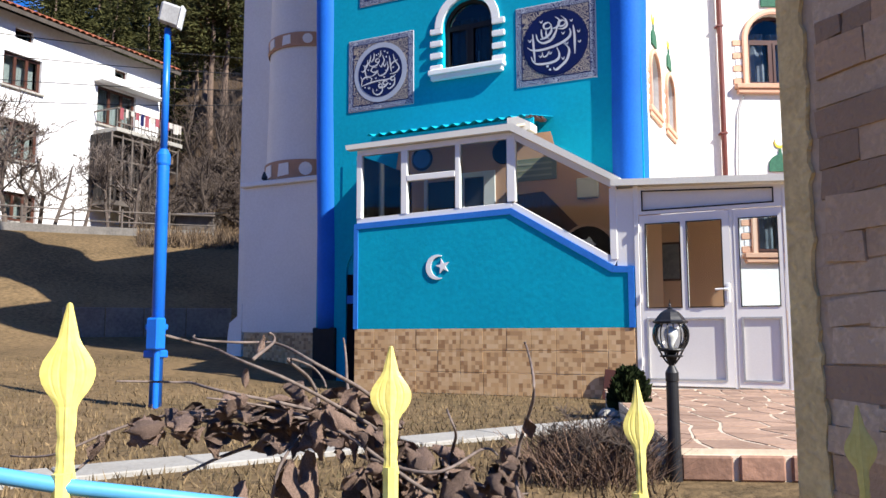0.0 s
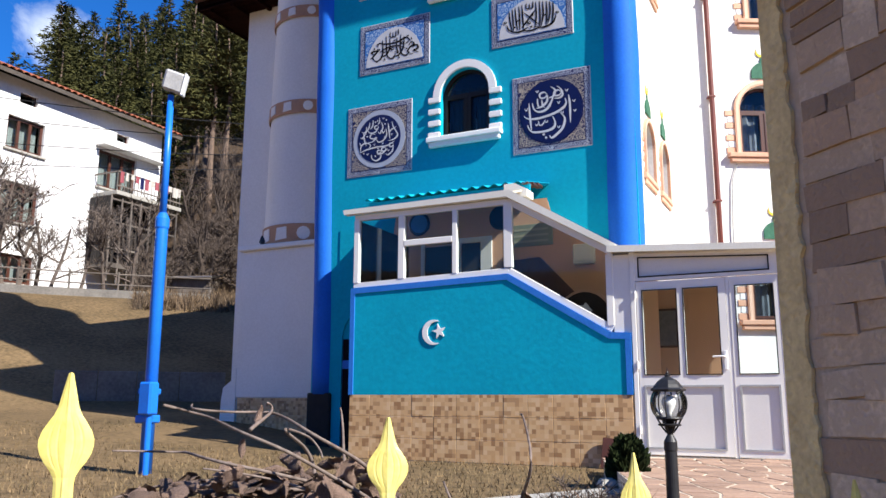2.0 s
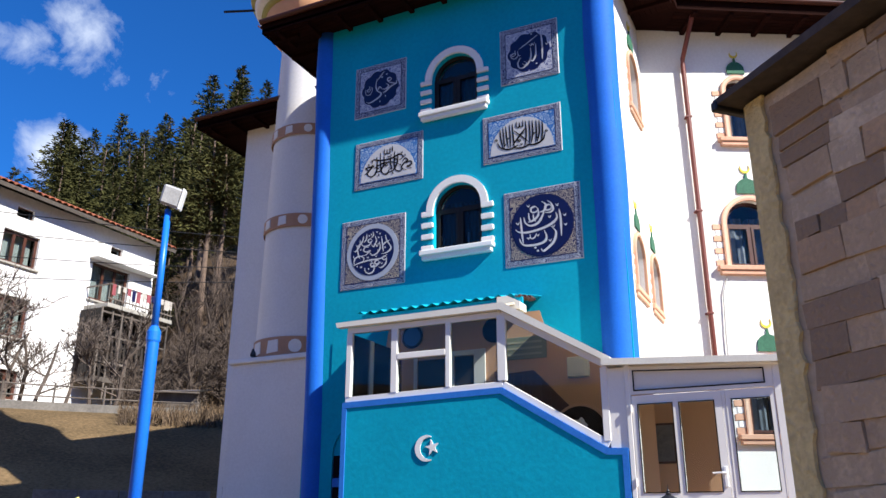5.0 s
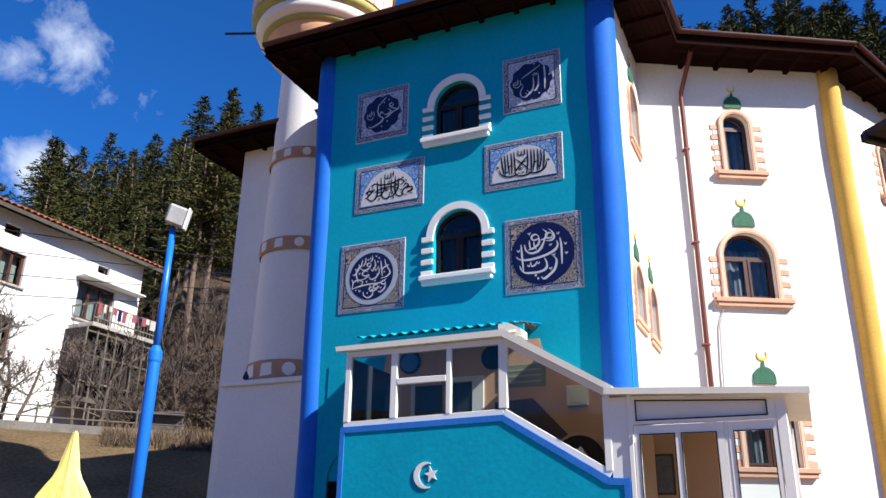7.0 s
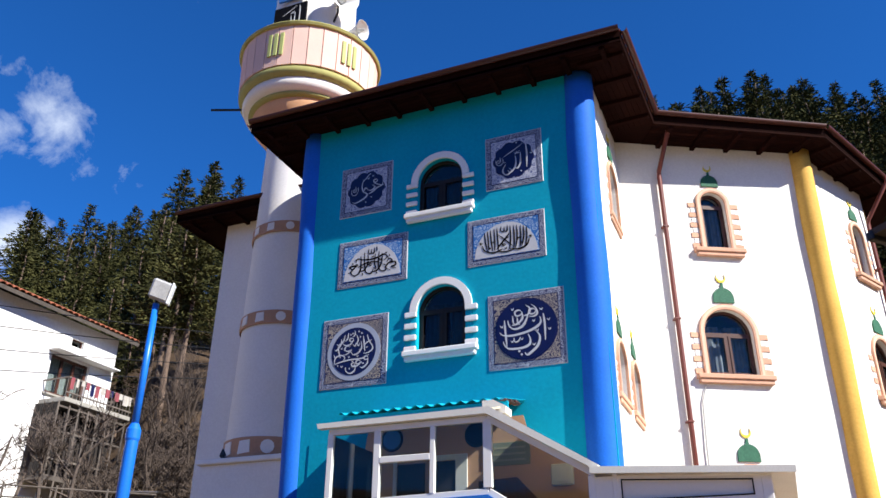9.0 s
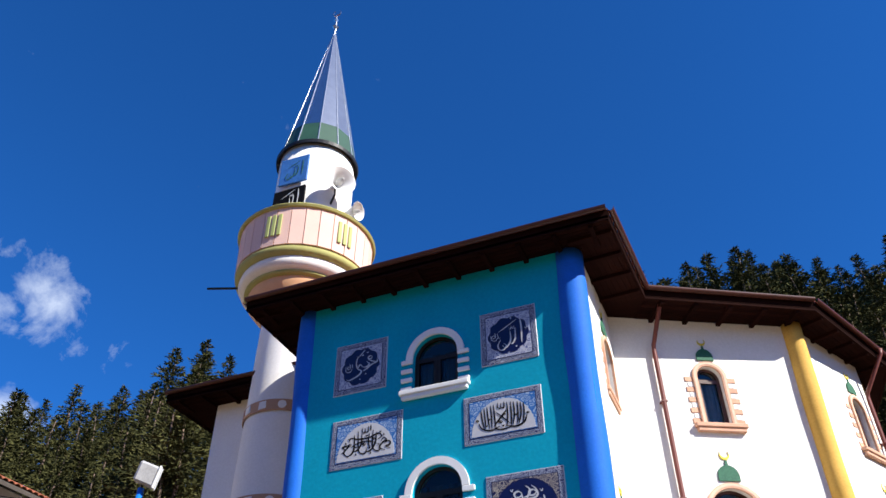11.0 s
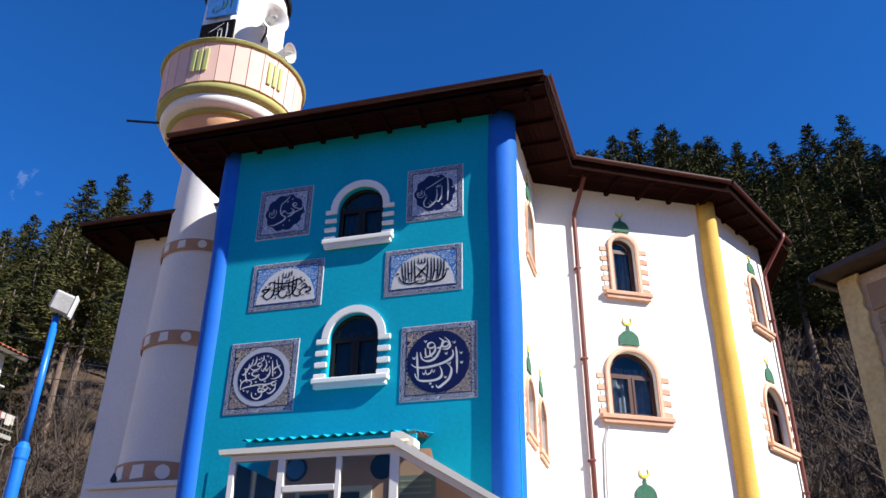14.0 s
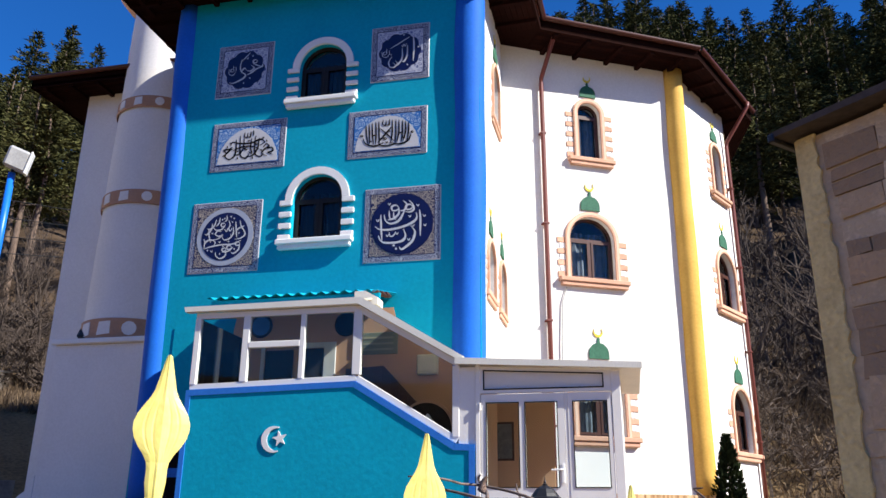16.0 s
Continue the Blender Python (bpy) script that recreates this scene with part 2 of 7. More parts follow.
M_lace = mat("pale_house_curtain", (0.50, 0.47, 0.42), (0.34, 0.31, 0.28), 0.9, fine=12, coarse=3, bump=0.3, stretch=(4, 4, 0.5))
M_oldwood = mat("weathered_boards", (0.16, 0.135, 0.115), (0.09, 0.075, 0.065), 0.9, fine=30, coarse=3, bump=0.4, per_object=0.25, stretch=(1, 1, 0.2))
M_cloth = mat("washing_cloth", (0.24, 0.05, 0.07), (0.32, 0.09, 0.10), 0.9, fine=40, coarse=6, bump=0.3)
M_bark = mat("tree_bark", (0.19, 0.13, 0.095), (0.09, 0.065, 0.05), 0.95, fine=14, coarse=2, bump=0.8, depth=0.02, stretch=(1, 1, 0.25))
M_greybark = mat("grey_twig_bark", (0.095, 0.070, 0.054), (0.046, 0.034, 0.028), 0.95, fine=20, coarse=3, bump=0.5)
# second tone paints the shaded gaps between sunlit tufts into the colour
M_needle = mat("pine_needles", (0.098, 0.094, 0.033), (0.015, 0.019, 0.008), 0.9, fine=3.0, coarse=0.35, bump=0, per_island=0.45, spec=0.05)
M_thuja = mat("thuja_foliage", (0.026, 0.036, 0.014), (0.012, 0.018, 0.008), 0.95, fine=9, coarse=3, bump=0, per_island=0.4, spec=0.03)
M_wire = mat("dark_wire", (0.02, 0.02, 0.02), (0.03, 0.03, 0.03), 0.6, bump=0)


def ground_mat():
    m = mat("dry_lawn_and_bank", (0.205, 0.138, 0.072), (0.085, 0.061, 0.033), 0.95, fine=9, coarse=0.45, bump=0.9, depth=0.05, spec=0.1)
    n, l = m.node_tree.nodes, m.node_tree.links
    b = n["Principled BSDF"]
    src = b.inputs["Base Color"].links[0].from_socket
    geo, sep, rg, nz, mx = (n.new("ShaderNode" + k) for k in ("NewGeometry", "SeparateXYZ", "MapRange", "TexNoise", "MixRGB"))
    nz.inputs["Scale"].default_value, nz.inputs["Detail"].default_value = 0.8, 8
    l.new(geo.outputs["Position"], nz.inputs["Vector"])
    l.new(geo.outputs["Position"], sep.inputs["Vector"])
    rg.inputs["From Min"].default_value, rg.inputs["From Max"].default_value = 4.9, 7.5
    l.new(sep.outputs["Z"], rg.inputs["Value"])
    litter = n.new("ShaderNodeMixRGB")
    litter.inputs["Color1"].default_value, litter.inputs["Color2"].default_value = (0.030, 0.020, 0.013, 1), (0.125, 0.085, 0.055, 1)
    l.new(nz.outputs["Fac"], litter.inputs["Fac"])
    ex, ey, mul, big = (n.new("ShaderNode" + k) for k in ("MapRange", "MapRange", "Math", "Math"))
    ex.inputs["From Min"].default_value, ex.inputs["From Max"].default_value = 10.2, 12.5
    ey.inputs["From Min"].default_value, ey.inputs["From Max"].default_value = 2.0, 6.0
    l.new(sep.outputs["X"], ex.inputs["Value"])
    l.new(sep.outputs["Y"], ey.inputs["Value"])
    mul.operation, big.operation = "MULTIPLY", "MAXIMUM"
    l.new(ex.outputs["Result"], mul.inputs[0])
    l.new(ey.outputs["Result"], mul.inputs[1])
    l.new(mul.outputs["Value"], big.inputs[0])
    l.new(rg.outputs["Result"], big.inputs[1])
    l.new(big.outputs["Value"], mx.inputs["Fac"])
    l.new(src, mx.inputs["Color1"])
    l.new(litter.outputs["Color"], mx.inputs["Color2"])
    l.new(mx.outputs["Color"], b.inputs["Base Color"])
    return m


def cell_mat(name, cell, cols, rough=0.45, axis_x="X", axis_y="Z"):
    """Printed mosaic: a colour by chance for every square cell of the wall plane."""
    m = bpy.data.materials.new(name)
    m.use_nodes = True
    n, l = m.node_tree.nodes, m.node_tree.links
    b = n["Principled BSDF"]
    b.inputs["Roughness"].default_value = rough
    geo, sep = n.new("ShaderNodeNewGeometry"), n.new("ShaderNodeSeparateXYZ")
    l.new(geo.outputs["Position"], sep.inputs["Vector"])
    add = n.new("ShaderNodeMath")
    add.operation = "ADD"
    l.new(sep.outputs["X"], add.inputs[0])
    l.new(sep.outputs["Y"], add.inputs[1])
    comb = n.new("ShaderNodeCombineXYZ")
    for sock, tgt in ((add.outputs["Value"], "X"), (sep.outputs["Z"], "Y")):
        d, f = n.new("ShaderNodeMath"), n.new("ShaderNodeMath")
        d.operation, f.operation = "DIVIDE", "FLOOR"
        d.inputs[1].default_value = cell
        l.new(sock, d.inputs[0])
        l.new(d.outputs["Value"], f.inputs[0])
        l.new(f.outputs["Value"], comb.inputs[tgt])
    wnz = n.new("ShaderNodeTexWhiteNoise")
    wnz.noise_dimensions = "2D"
    l.new(comb.outputs["Vector"], wnz.inputs["Vector"])
    ramp = n.new("ShaderNodeValToRGB")
    ramp.color_ramp.interpolation = "CONSTANT"
    els = ramp.color_ramp.elements
    while len(els) < len(cols):
        els.new(0.5)
    for k, c in enumerate(cols):
        els[k].position, els[k].color = k / len(cols), rgb(c)
    l.new(wnz.outputs["Value"], ramp.inputs["Fac"])
    nz, mx = n.new("ShaderNodeTexNoise"), n.new("ShaderNodeMixRGB")
    nz.inputs["Scale"].default_value = 30
    mx.blend_type = "MULTIPLY"
    mx.inputs["Fac"].default_value = 0.15
    l.new(ramp.outputs["Color"], mx.inputs["Color1"])
    l.new(nz.outputs["Color"], mx.inputs["Color2"])
    l.new(mx.outputs["Color"], b.inputs["Base Color"])
    return m


def lace_mat(name, ground, ink, scale, light=0.5):
    """Fine printed arabesque: bands of a distorted cell pattern in two colours."""
    m = bpy.data.materials.new(name)
    m.use_nodes = True
    n, l = m.node_tree.nodes, m.node_tree.links
    b = n["Principled BSDF"]
    b.inputs["Roughness"].default_value = 0.35
    co = n.new("ShaderNodeTexCoord")
    nz, vo, ad = n.new("ShaderNodeTexNoise"), n.new("ShaderNodeTexVoronoi"), n.new("ShaderNodeMixRGB")
    nz.inputs["Scale"].default_value = scale * 0.5
    ad.blend_type = "ADD"
    ad.inputs["Fac"].default_value = 0.05
    vo.feature = "DISTANCE_TO_EDGE"
    vo.inputs["Scale"].default_value = scale
    l.new(co.outputs["Object"], nz.inputs["Vector"])
    l.new(co.outputs["Object"], ad.inputs["Color1"])
    l.new(nz.outputs["Color"], ad.inputs["Color2"])
    l.new(ad.outputs["Color"], vo.inputs["Vector"])
    sn = n.new("ShaderNodeMath")
    sn.operation = "MULTIPLY"
    sn.inputs[1].default_value = 26
    l.new(vo.outputs["Distance"], sn.inputs[0])
    si = n.new("ShaderNodeMath")
    si.operation = "SINE"
    l.new(sn.outputs["Value"], si.inputs[0])
    ramp = n.new("ShaderNodeValToRGB")
    e = ramp.color_ramp.elements
    e[0].position, e[0].color, e[1].position, e[1].color = light - 0.12, rgb(ink), light + 0.12, rgb(ground)
    l.new(si.outputs["Value"], ramp.inputs["Fac"])
    l.new(ramp.outputs["Color"], b.inputs["Base Color"])
    return m


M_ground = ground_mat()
M_mosaic = cell_mat("brown_mosaic_tile", 0.055, [(0.64, 0.41, 0.205), (0.58, 0.355, 0.165), (0.70, 0.48, 0.265), (0.62, 0.39, 0.19), (0.36, 0.20, 0.09), (0.67, 0.45, 0.235), (0.64, 0.41, 0.205), (0.46, 0.275, 0.13)])
M_border = lace_mat("blue_white_border", (0.40, 0.42, 0.47), (0.02, 0.026, 0.09), 20, 0.5)
M_corner_gold = lace_mat("gold_spandrel", (0.50, 0.42, 0.30), (0.010, 0.012, 0.06), 14, 0.6)
M_corner_blue = lace_mat("blue_spandrel", (0.035, 0.15, 0.42), (0.40, 0.50, 0.62), 12, -0.30)
M_corner_grey = lace_mat("grey_spandrel", (0.52, 0.53, 0.58), (0.11, 0.13, 0.28), 14, -0.2)


# ---- mesh helpers ----
def finish(bm, name, material, smooth=False):
    bmesh.ops.recalc_face_normals(bm, faces=bm.faces)
    me = bpy.data.meshes.new(name)
    bm.to_mesh(me)
    bm.free()
    for m in material if isinstance(material, (list, tuple)) else [material]:
        me.materials.append(m)
    if smooth:
        for p in me.polygons:
            p.use_smooth = True
    return me


def thick(bm, t):
    """Gives open faces a thickness."""
    bm.normal_update()
    bmesh.ops.solidify(bm, geom=bm.faces[:], thickness=t)
    return bm


def part(name, bm, material, parent, label="", smooth=False):
    ob = new(name, finish(bm, name, material, smooth))
    ob.parent = parent
    return tagged(ob, label=label)


def thing(name, label, category, at=(0, 0, 0), group="", kind="", turn=0.0):
    ob = new(name)
    ob.empty_display_size = 0.1
    ob.matrix_basis = pose(at[0], at[1], at[2], 0, 0, turn)
    return tagged(ob, label, category, group, kind)


def solid(name, bm, material, label, category, kind="structure", smooth=False, at=None):
    ob = new(name, finish(bm, name, material, smooth))
    if at is not None:
        ob.matrix_basis = at
    return tagged(ob, label, category, kind=kind)


def box(bm, lo, hi, bevel=0.0, m=None):
    v = [bm.verts.new((x, y, z)) for x in (lo[0], hi[0]) for y in (lo[1], hi[1]) for z in (lo[2], hi[2])]
    fs = [bm.faces.new([v[i] for i in q]) for q in ((0, 1, 3, 2), (4, 6, 7, 5), (0, 4, 5, 1), (2, 3, 7, 6), (0, 2, 6, 4), (1, 5, 7, 3))]
    made = v
    if bevel:
        es = list({e for f in fs for e in f.edges})
        r = bmesh.ops.bevel(bm, geom=es, offset=bevel, segments=1, affect="EDGES", profile=0.5)
        made = list({w for f in r["faces"] for w in f.verts} | {w for w in v if w.is_valid})
    if m is not None:
        bmesh.ops.transform(bm, matrix=m, verts=[w for w in made if w.is_valid])
    return bm


def boxbm(lo, hi, bevel=0.0, m=None):
    return box(bmesh.new(), lo, hi, bevel, m)


def lathe(bm, prof, seg=32, m=None, wobble=0.0, closed=True, seed=0):
    """prof: (radius, z) from bottom to top, about the z axis."""
    rings = []
    rnd = random.Random(seed)
    for r, z in prof:
        k = 1 + rnd.uniform(-wobble, wobble)
        ring = []
        for i in range(seg):
            a = 2 * math.pi * i / seg
            kk = k + wobble * 0.6 * math.sin(3 * a + z * 2.0)
            ring.append(bm.verts.new((r * kk * math.cos(a), r * kk * math.sin(a), z)))
        rings.append(ring)
    for a, b in zip(rings, rings[1:]):
        for i in range(seg):
            j = (i + 1) % seg
            bm.faces.new((a[i], a[j], b[j], b[i]))
    if closed:
        bm.faces.new(list(reversed(rings[0])))
        bm.faces.new(rings[-1])
    if m is not None:
        bmesh.ops.transform(bm, matrix=m, verts=[v for r in rings for v in r])
    return bm


def tube(bm, pts, radii, seg=8):
    """A tube along points; radii: one for each point."""
    pts = [Vector(p) for p in pts]
    rings = []
    up = Vector((0.13, 0.21, 0.97))
    for i, p in enumerate(pts):
        d = (pts[min(i + 1, len(pts) - 1)] - pts[max(i - 1, 0)]).normalized()
        s = d.cross(up)
        if s.length < 0.05:
            s = d.cross(Vector((1, 0, 0)))
        s.normalize()
        t = d.cross(s)
        r = radii[i] if isinstance(radii, (list, tuple)) else radii
        rings.append([bm.verts.new(p + (s * math.cos(2 * math.pi * k / seg) + t * math.sin(2 * math.pi * k / seg)) * r) for k in range(seg)])
    for a, b in zip(rings, rings[1:]):
        for i in range(seg):
            j = (i + 1) % seg
            bm.faces.new((a[i], a[j], b[j], b[i]))
    bm.faces.new(list(reversed(rings[0])))
    bm.faces.new(rings[-1])
    return bm


def prism(bm, outline, y0, y1, holes=(), m=None):
    """A plate in the local xz plane from y0 to y1, with holes."""
    edges, start = [], set(bm.verts)
    for loop in (outline, *holes):
        vs = [bm.verts.new((x, y0, z)) for x, z in loop]
        edges += [bm.edges.new((vs[i], vs[(i + 1) % len(vs)])) for i in range(len(vs))]
    r = bmesh.ops.triangle_fill(bm, edges=edges, use_beauty=True)
    faces = [g for g in r["geom"] if isinstance(g, bmesh.types.BMFace)]
    ex = bmesh.ops.extrude_face_region(bm, geom=faces)
    moved = [g for g in ex["geom"] if isinstance(g, bmesh.types.BMVert)]
    bmesh.ops.translate(bm, vec=(0, y1 - y0, 0), verts=moved)
    if m is not None:
        bmesh.ops.transform(bm, matrix=m, verts=[v for v in bm.verts if v not in start])
    return bm


def arch(cx, z0, w, h, seg=14, flat=1.0):
    """Outline of an opening with a round head: bottom left first."""
    r = w / 2
    zs = z0 + h - r * flat
    pts = [(cx - r, z0), (cx + r, z0), (cx + r, zs)]
    pts += [(cx + r * math.cos(math.pi * i / seg), zs + r * flat * math.sin(math.pi * i / seg)) for i in range(1, seg)]
    return pts + [(cx - r, zs)]


def placed(p, angle):
    """Wall frame: x along the wall, y into it."""
    return pose(p[0], p[1], p[2] if len(p) > 2 else 0, 0, 0, angle)


# ---- ground ----
EYE0 = Vector((7.2, -11.4))


def smooth(a, b, v):
    t = min(max((v - a) / (b - a), 0), 1)
    return t * t * (3 - 2 * t)


def ground_z(x, y):
    dx, dy = x - EYE0.x, y - EYE0.y
    r = math.hypot(dx, dy)
    az = math.degrees(math.atan2(-dx, dy))
    side = smooth(-85, -55, az) * (1 - smooth(85, 120, az))
    z = -0.95 + 0.78 * smooth(2.0, 4.2, r)
    west = smooth(30, 40, az)
    east_rise = 4.05 * smooth(16.5, 27, r) + 0.6 * smooth(27, 33, r)
    west_rise = 0.55 * smooth(10, 21, r) + 4.25 * smooth(19.5, 34.5, r)
    z += side * (west * west_rise + (1 - west) * east_rise)
    steep = 0.37 + 0.135 * smooth(53, 41, az) + 0.255 * smooth(32, 7, az) + 0.015 * smooth(-6, 4, az) - 0.10 * smooth(-2, -14, az)
    foot = 33 + 10 * smooth(42, 46, az)
    steep *= 59 / (92 - foot)
    z += side * steep * max(0.0, min(r, 92) - foot) + side * 0.12 * max(0.0, min(r, 400) - 92)
    # unseen rise added behind the viewpoint to cut low sky light
    z += (1 - side) * 0.22 * max(0.0, min(r, 220) - 45)
    return z + noise.noise(Vector((x * 0.11, y * 0.11, 0))) * (0.06 * smooth(5, 20, r) + 1.2 * smooth(30, 60, r) * side)


bm = bmesh.new()
rads = [0.0] + [0.6 * 1.062 ** i for i in range(112)] + [900, 3000]
N_ANG = 144
rings = []
for r in rads:
    rings.append([bm.verts.new((EYE0.x + r * math.cos(2 * math.pi * k / N_ANG), EYE0.y + r * math.sin(2 * math.pi * k / N_ANG), 0)) for k in range(N_ANG)] if r else [bm.verts.new((EYE0.x, EYE0.y, 0))])
for v in bm.verts:
    v.co.z = ground_z(v.co.x, v.co.y)
for k in range(N_ANG):
    bm.faces.new((rings[0][0], rings[1][k], rings[1][(k + 1) % N_ANG]))
for a, b in zip(rings[1:], rings[2:]):
    for k in range(N_ANG):
        j = (k + 1) % N_ANG
        bm.faces.new((a[k], b[k], b[j], a[j]))
solid("ground", bm, M_ground, "dry straw-coloured lawn rising to a wooded hillside, with an added unseen rise behind", "ground", smooth=True)

# ---- mosque walls ----
FRONT = placed((0, 0), 0)
FLANK = placed((5.0, 0), 90)
FACET1 = placed((5.0, 2.5), 28.2)
FACET2 = placed((8.45, 4.35), 62)
FACET3 = placed((9.70, 6.70), 98)
WING = placed((-4.62, 2.65), 0)
TOP = 9.75
T = 0.28

SMALL = dict(w=0.50, h=1.28)
WIDE = dict(w=0.94, h=1.27)
F_WIN = [(2.25, 4.88, 0.88, 1.15), (2.21, 7.47, 0.88, 1.08)]
H1_WIN = [(1.87, 7.42, 0.50, 1.26), (1.80, 4.90, 0.94, 1.27), (1.82, 1.97, 0.94, 1.27)]
H2_WIN = [(1.95, 7.48, 0.48, 1.22), (1.86, 4.82, 0.90, 1.27), (1.90, 1.86, 0.90, 1.27)]
FL_WIN = [(1.62, 7.50, 0.72, 1.15), (0.90, 4.02, 0.66, 0.90), (2.12, 4.02, 0.62, 0.90)]


def rect(x0, z0, x1, z1):
    return [(x0, z0), (x1, z0), (x1, z1), (x0, z1)]


def wall(name, F, x0, x1, z0, z1, wins, material, label, extra=()):
    bm = bmesh.new()
    prism(bm, rect(x0, z0, x1, z1), 0.0, T, [arch(*w) for w in wins] + list(extra), F)
    return solid(name, bm, material, label, "wall")


wall("wall_front", FRONT, -0.62, 4.998, -0.5, TOP, F_WIN, M_teal, "turquoise plastered tower wall with tiled calligraphy panels")
wall("wall_flank", FLANK, T + 0.002, 2.75, -0.5, TOP, FL_WIN, M_white, "white plastered side wall of the tower")
wall("wall_hall_south", FACET1, -0.22, 3.92, -0.5, TOP, H1_WIN, M_white, "white plastered prayer hall wall")
wall("wall_hall_east", FACET2, 0.0, 2.66, -0.5, TOP, H2_WIN, M_white, "white plastered prayer hall wall")
wall("wall_hall_back", FACET3, 0.0, 5.2, -0.5, TOP, [], M_white, "white plastered prayer hall wall")
wall("wall_wing", WING, 0.0, 4.0, -0.5, TOP, [], M_white, "white plastered wing wall behind the minaret")
wall("wall_wing_side", placed((-4.62, 11.0), -90), 0.0, 8.06, -0.5, TOP, [], M_white, "white plastered wing side wall")
wall("wall_tower_side", placed((-0.62, 2.64), -90), 0.0, 2.35, -0.5, TOP, [], M_white, "plain tower side wall beside the minaret")
wall("wall_back", placed((8.9, 11.8), 182), 0.0, 13.5, -0.5, TOP, [], M_white, "plain rear wall")
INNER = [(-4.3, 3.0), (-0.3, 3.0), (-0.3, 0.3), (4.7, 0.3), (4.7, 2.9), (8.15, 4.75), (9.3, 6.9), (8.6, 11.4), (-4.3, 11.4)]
# inner slabs painted near-black so the rooms look unlit
for nm, z, lab in (("ceiling", 9.6, "upper ceiling inside, painted near-black as unlit"), ("floor", -0.2, "floor inside, painted near-black as unlit")):
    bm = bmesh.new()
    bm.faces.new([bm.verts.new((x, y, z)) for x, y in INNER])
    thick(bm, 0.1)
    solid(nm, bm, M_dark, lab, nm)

# rounded corner columns
def column(name, x, y, r, z0, z1, material, label, seed, lean=0.0, sq=None):
    n = 26
    rnd = random.Random(seed)
    ph = rnd.uniform(0, 6)
    bm = bmesh.new()
    pts = [(lean * (k / n) + 0.008 * math.sin(k * 0.5 + ph), 0.006 * math.cos(k * 0.7 + ph), z0 + (z1 - z0) * k / n) for k in range(n + 1)]
    tube(bm, pts, [r * (1 + 0.02 * math.sin(k * 0.9 + ph)) for k in range(n + 1)], 24)
    ob = solid(name, bm, material, label, "column", smooth=True, at=pose(x, y, 0))
    return ob


column("column_blue", 4.76, 0.16, 0.27, 0.5, 9.72, M_blue, "rounded cobalt blue corner column", 1, 0.04)
column("column_blue", -0.42, 0.12, 0.215, 0.72, 9.74, M_blue, "rounded cobalt blue corner column", 2, -0.16)
column("column_yellow", 8.36, 4.32, 0.205, 1.0, 9.74, M_yellow, "rounded ochre yellow column on the hall corner", 3, 0.08)
column("column_yellow", 9.66, 7.62, 0.17, 1.0, 9.74, M_yellow, "rounded ochre yellow column on the hall corner", 4, 0.02)
# near-black colour paints in the shade of the recess beside the porch
bm = boxbm((-0.66, -0.06, -0.3), (-0.2, 0.1, 0.74), 0.02)
solid("column_base", bm, M_dark, "square foot of the corner column, painted near-black for the recess shade", "column")

# tiled base of the hall
def tile_row(parent, F, x0, x1, z0, z1, size, proud, name="wall_tile"):
    nx, nz = max(1, round((x1 - x0) / size)), max(1, round((z1 - z0) / size))
    sx, sz = (x1 - x0) / nx, (z1 - z0) / nz
    me = finish(boxbm((0.003, -0.012, 0.003), (sx - 0.003, 0, sz - 0.003), 0.002), name, M_mosaic)
    rnd = random.Random(5)
    for i in range(nx):
        for k in range(nz):
            ob = new(name, me)
            ob.parent = parent
            ob.matrix_basis = F @ pose(x0 + i * sx, -proud + rnd.uniform(-0.002, 0.002), z0 + k * sz)


bm = bmesh.new()
prism(bm, rect(0.2, -0.5, 3.9, 1.0), -0.05, -0.002, (), FACET1)
prism(bm, rect(0.0, -0.5, 2.66, 1.0), -0.05, -0.002, (), FACET2)
hall_base = solid("wall_hall_base", bm, M_mortar, "brown mosaic tiled plinth of the prayer hall", "plinth")

# minaret plinth
bm = bmesh.new()
box(bm, (-3.60, 1.6, 0.66), (-0.64, 2.64, 3.66), 0.02)
plinth = solid("wall_minaret_plinth", bm, M_white, "white plastered block that carries the minaret", "plinth")
part("ledge", boxbm((-3.66, 1.52, 3.66), (-0.64, 2.64, 3.76), 0.015), M_trimwhite, plinth)
part("plinth_foot", boxbm((-3.56, 1.62, -0.5), (-0.64, 2.6, 0.66)), M_mortar, plinth)
b2 = bmesh.new()
prism(b2, [(-4.0, -0.4), (-3.6, -0.4), (-3.6, 1.25), (-3.66, 1.2), (-3.72, 1.0), (-3.84, 0.92), (-3.92, 0.86), (-3.96, 0.6)], 1.6, 2.2)
part("buttress", b2, M_white, plinth)

# ---- roof: soffit, fascia, gutter, tiles ----
EAVE = [(-1.69, -0.60), (5.74, -0.60), (5.86, 2.08), (8.97, 3.86), (10.42, 7.0), (9.9, 12.4), (-5.66, 12.6), (-5.66, 2.0), (-1.69, 2.0)]
Z_SOFF, Z_EAVE = 9.76, 9.97
roof = thing("roof", "dark timber eaves with brown gutters under a tiled roof", "roof", kind="structure")
bm = bmesh.new()
vs = [bm.verts.new((x, y, Z_SOFF)) for x, y in EAVE]
f = bm.faces.new(vs)
ex = bmesh.ops.extrude_face_region(bm, geom=[f])
bmesh.ops.translate(bm, vec=(0, 0, 0.05), verts=[g for g in ex["geom"] if isinstance(g, bmesh.types.BMVert)])
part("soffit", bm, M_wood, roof)
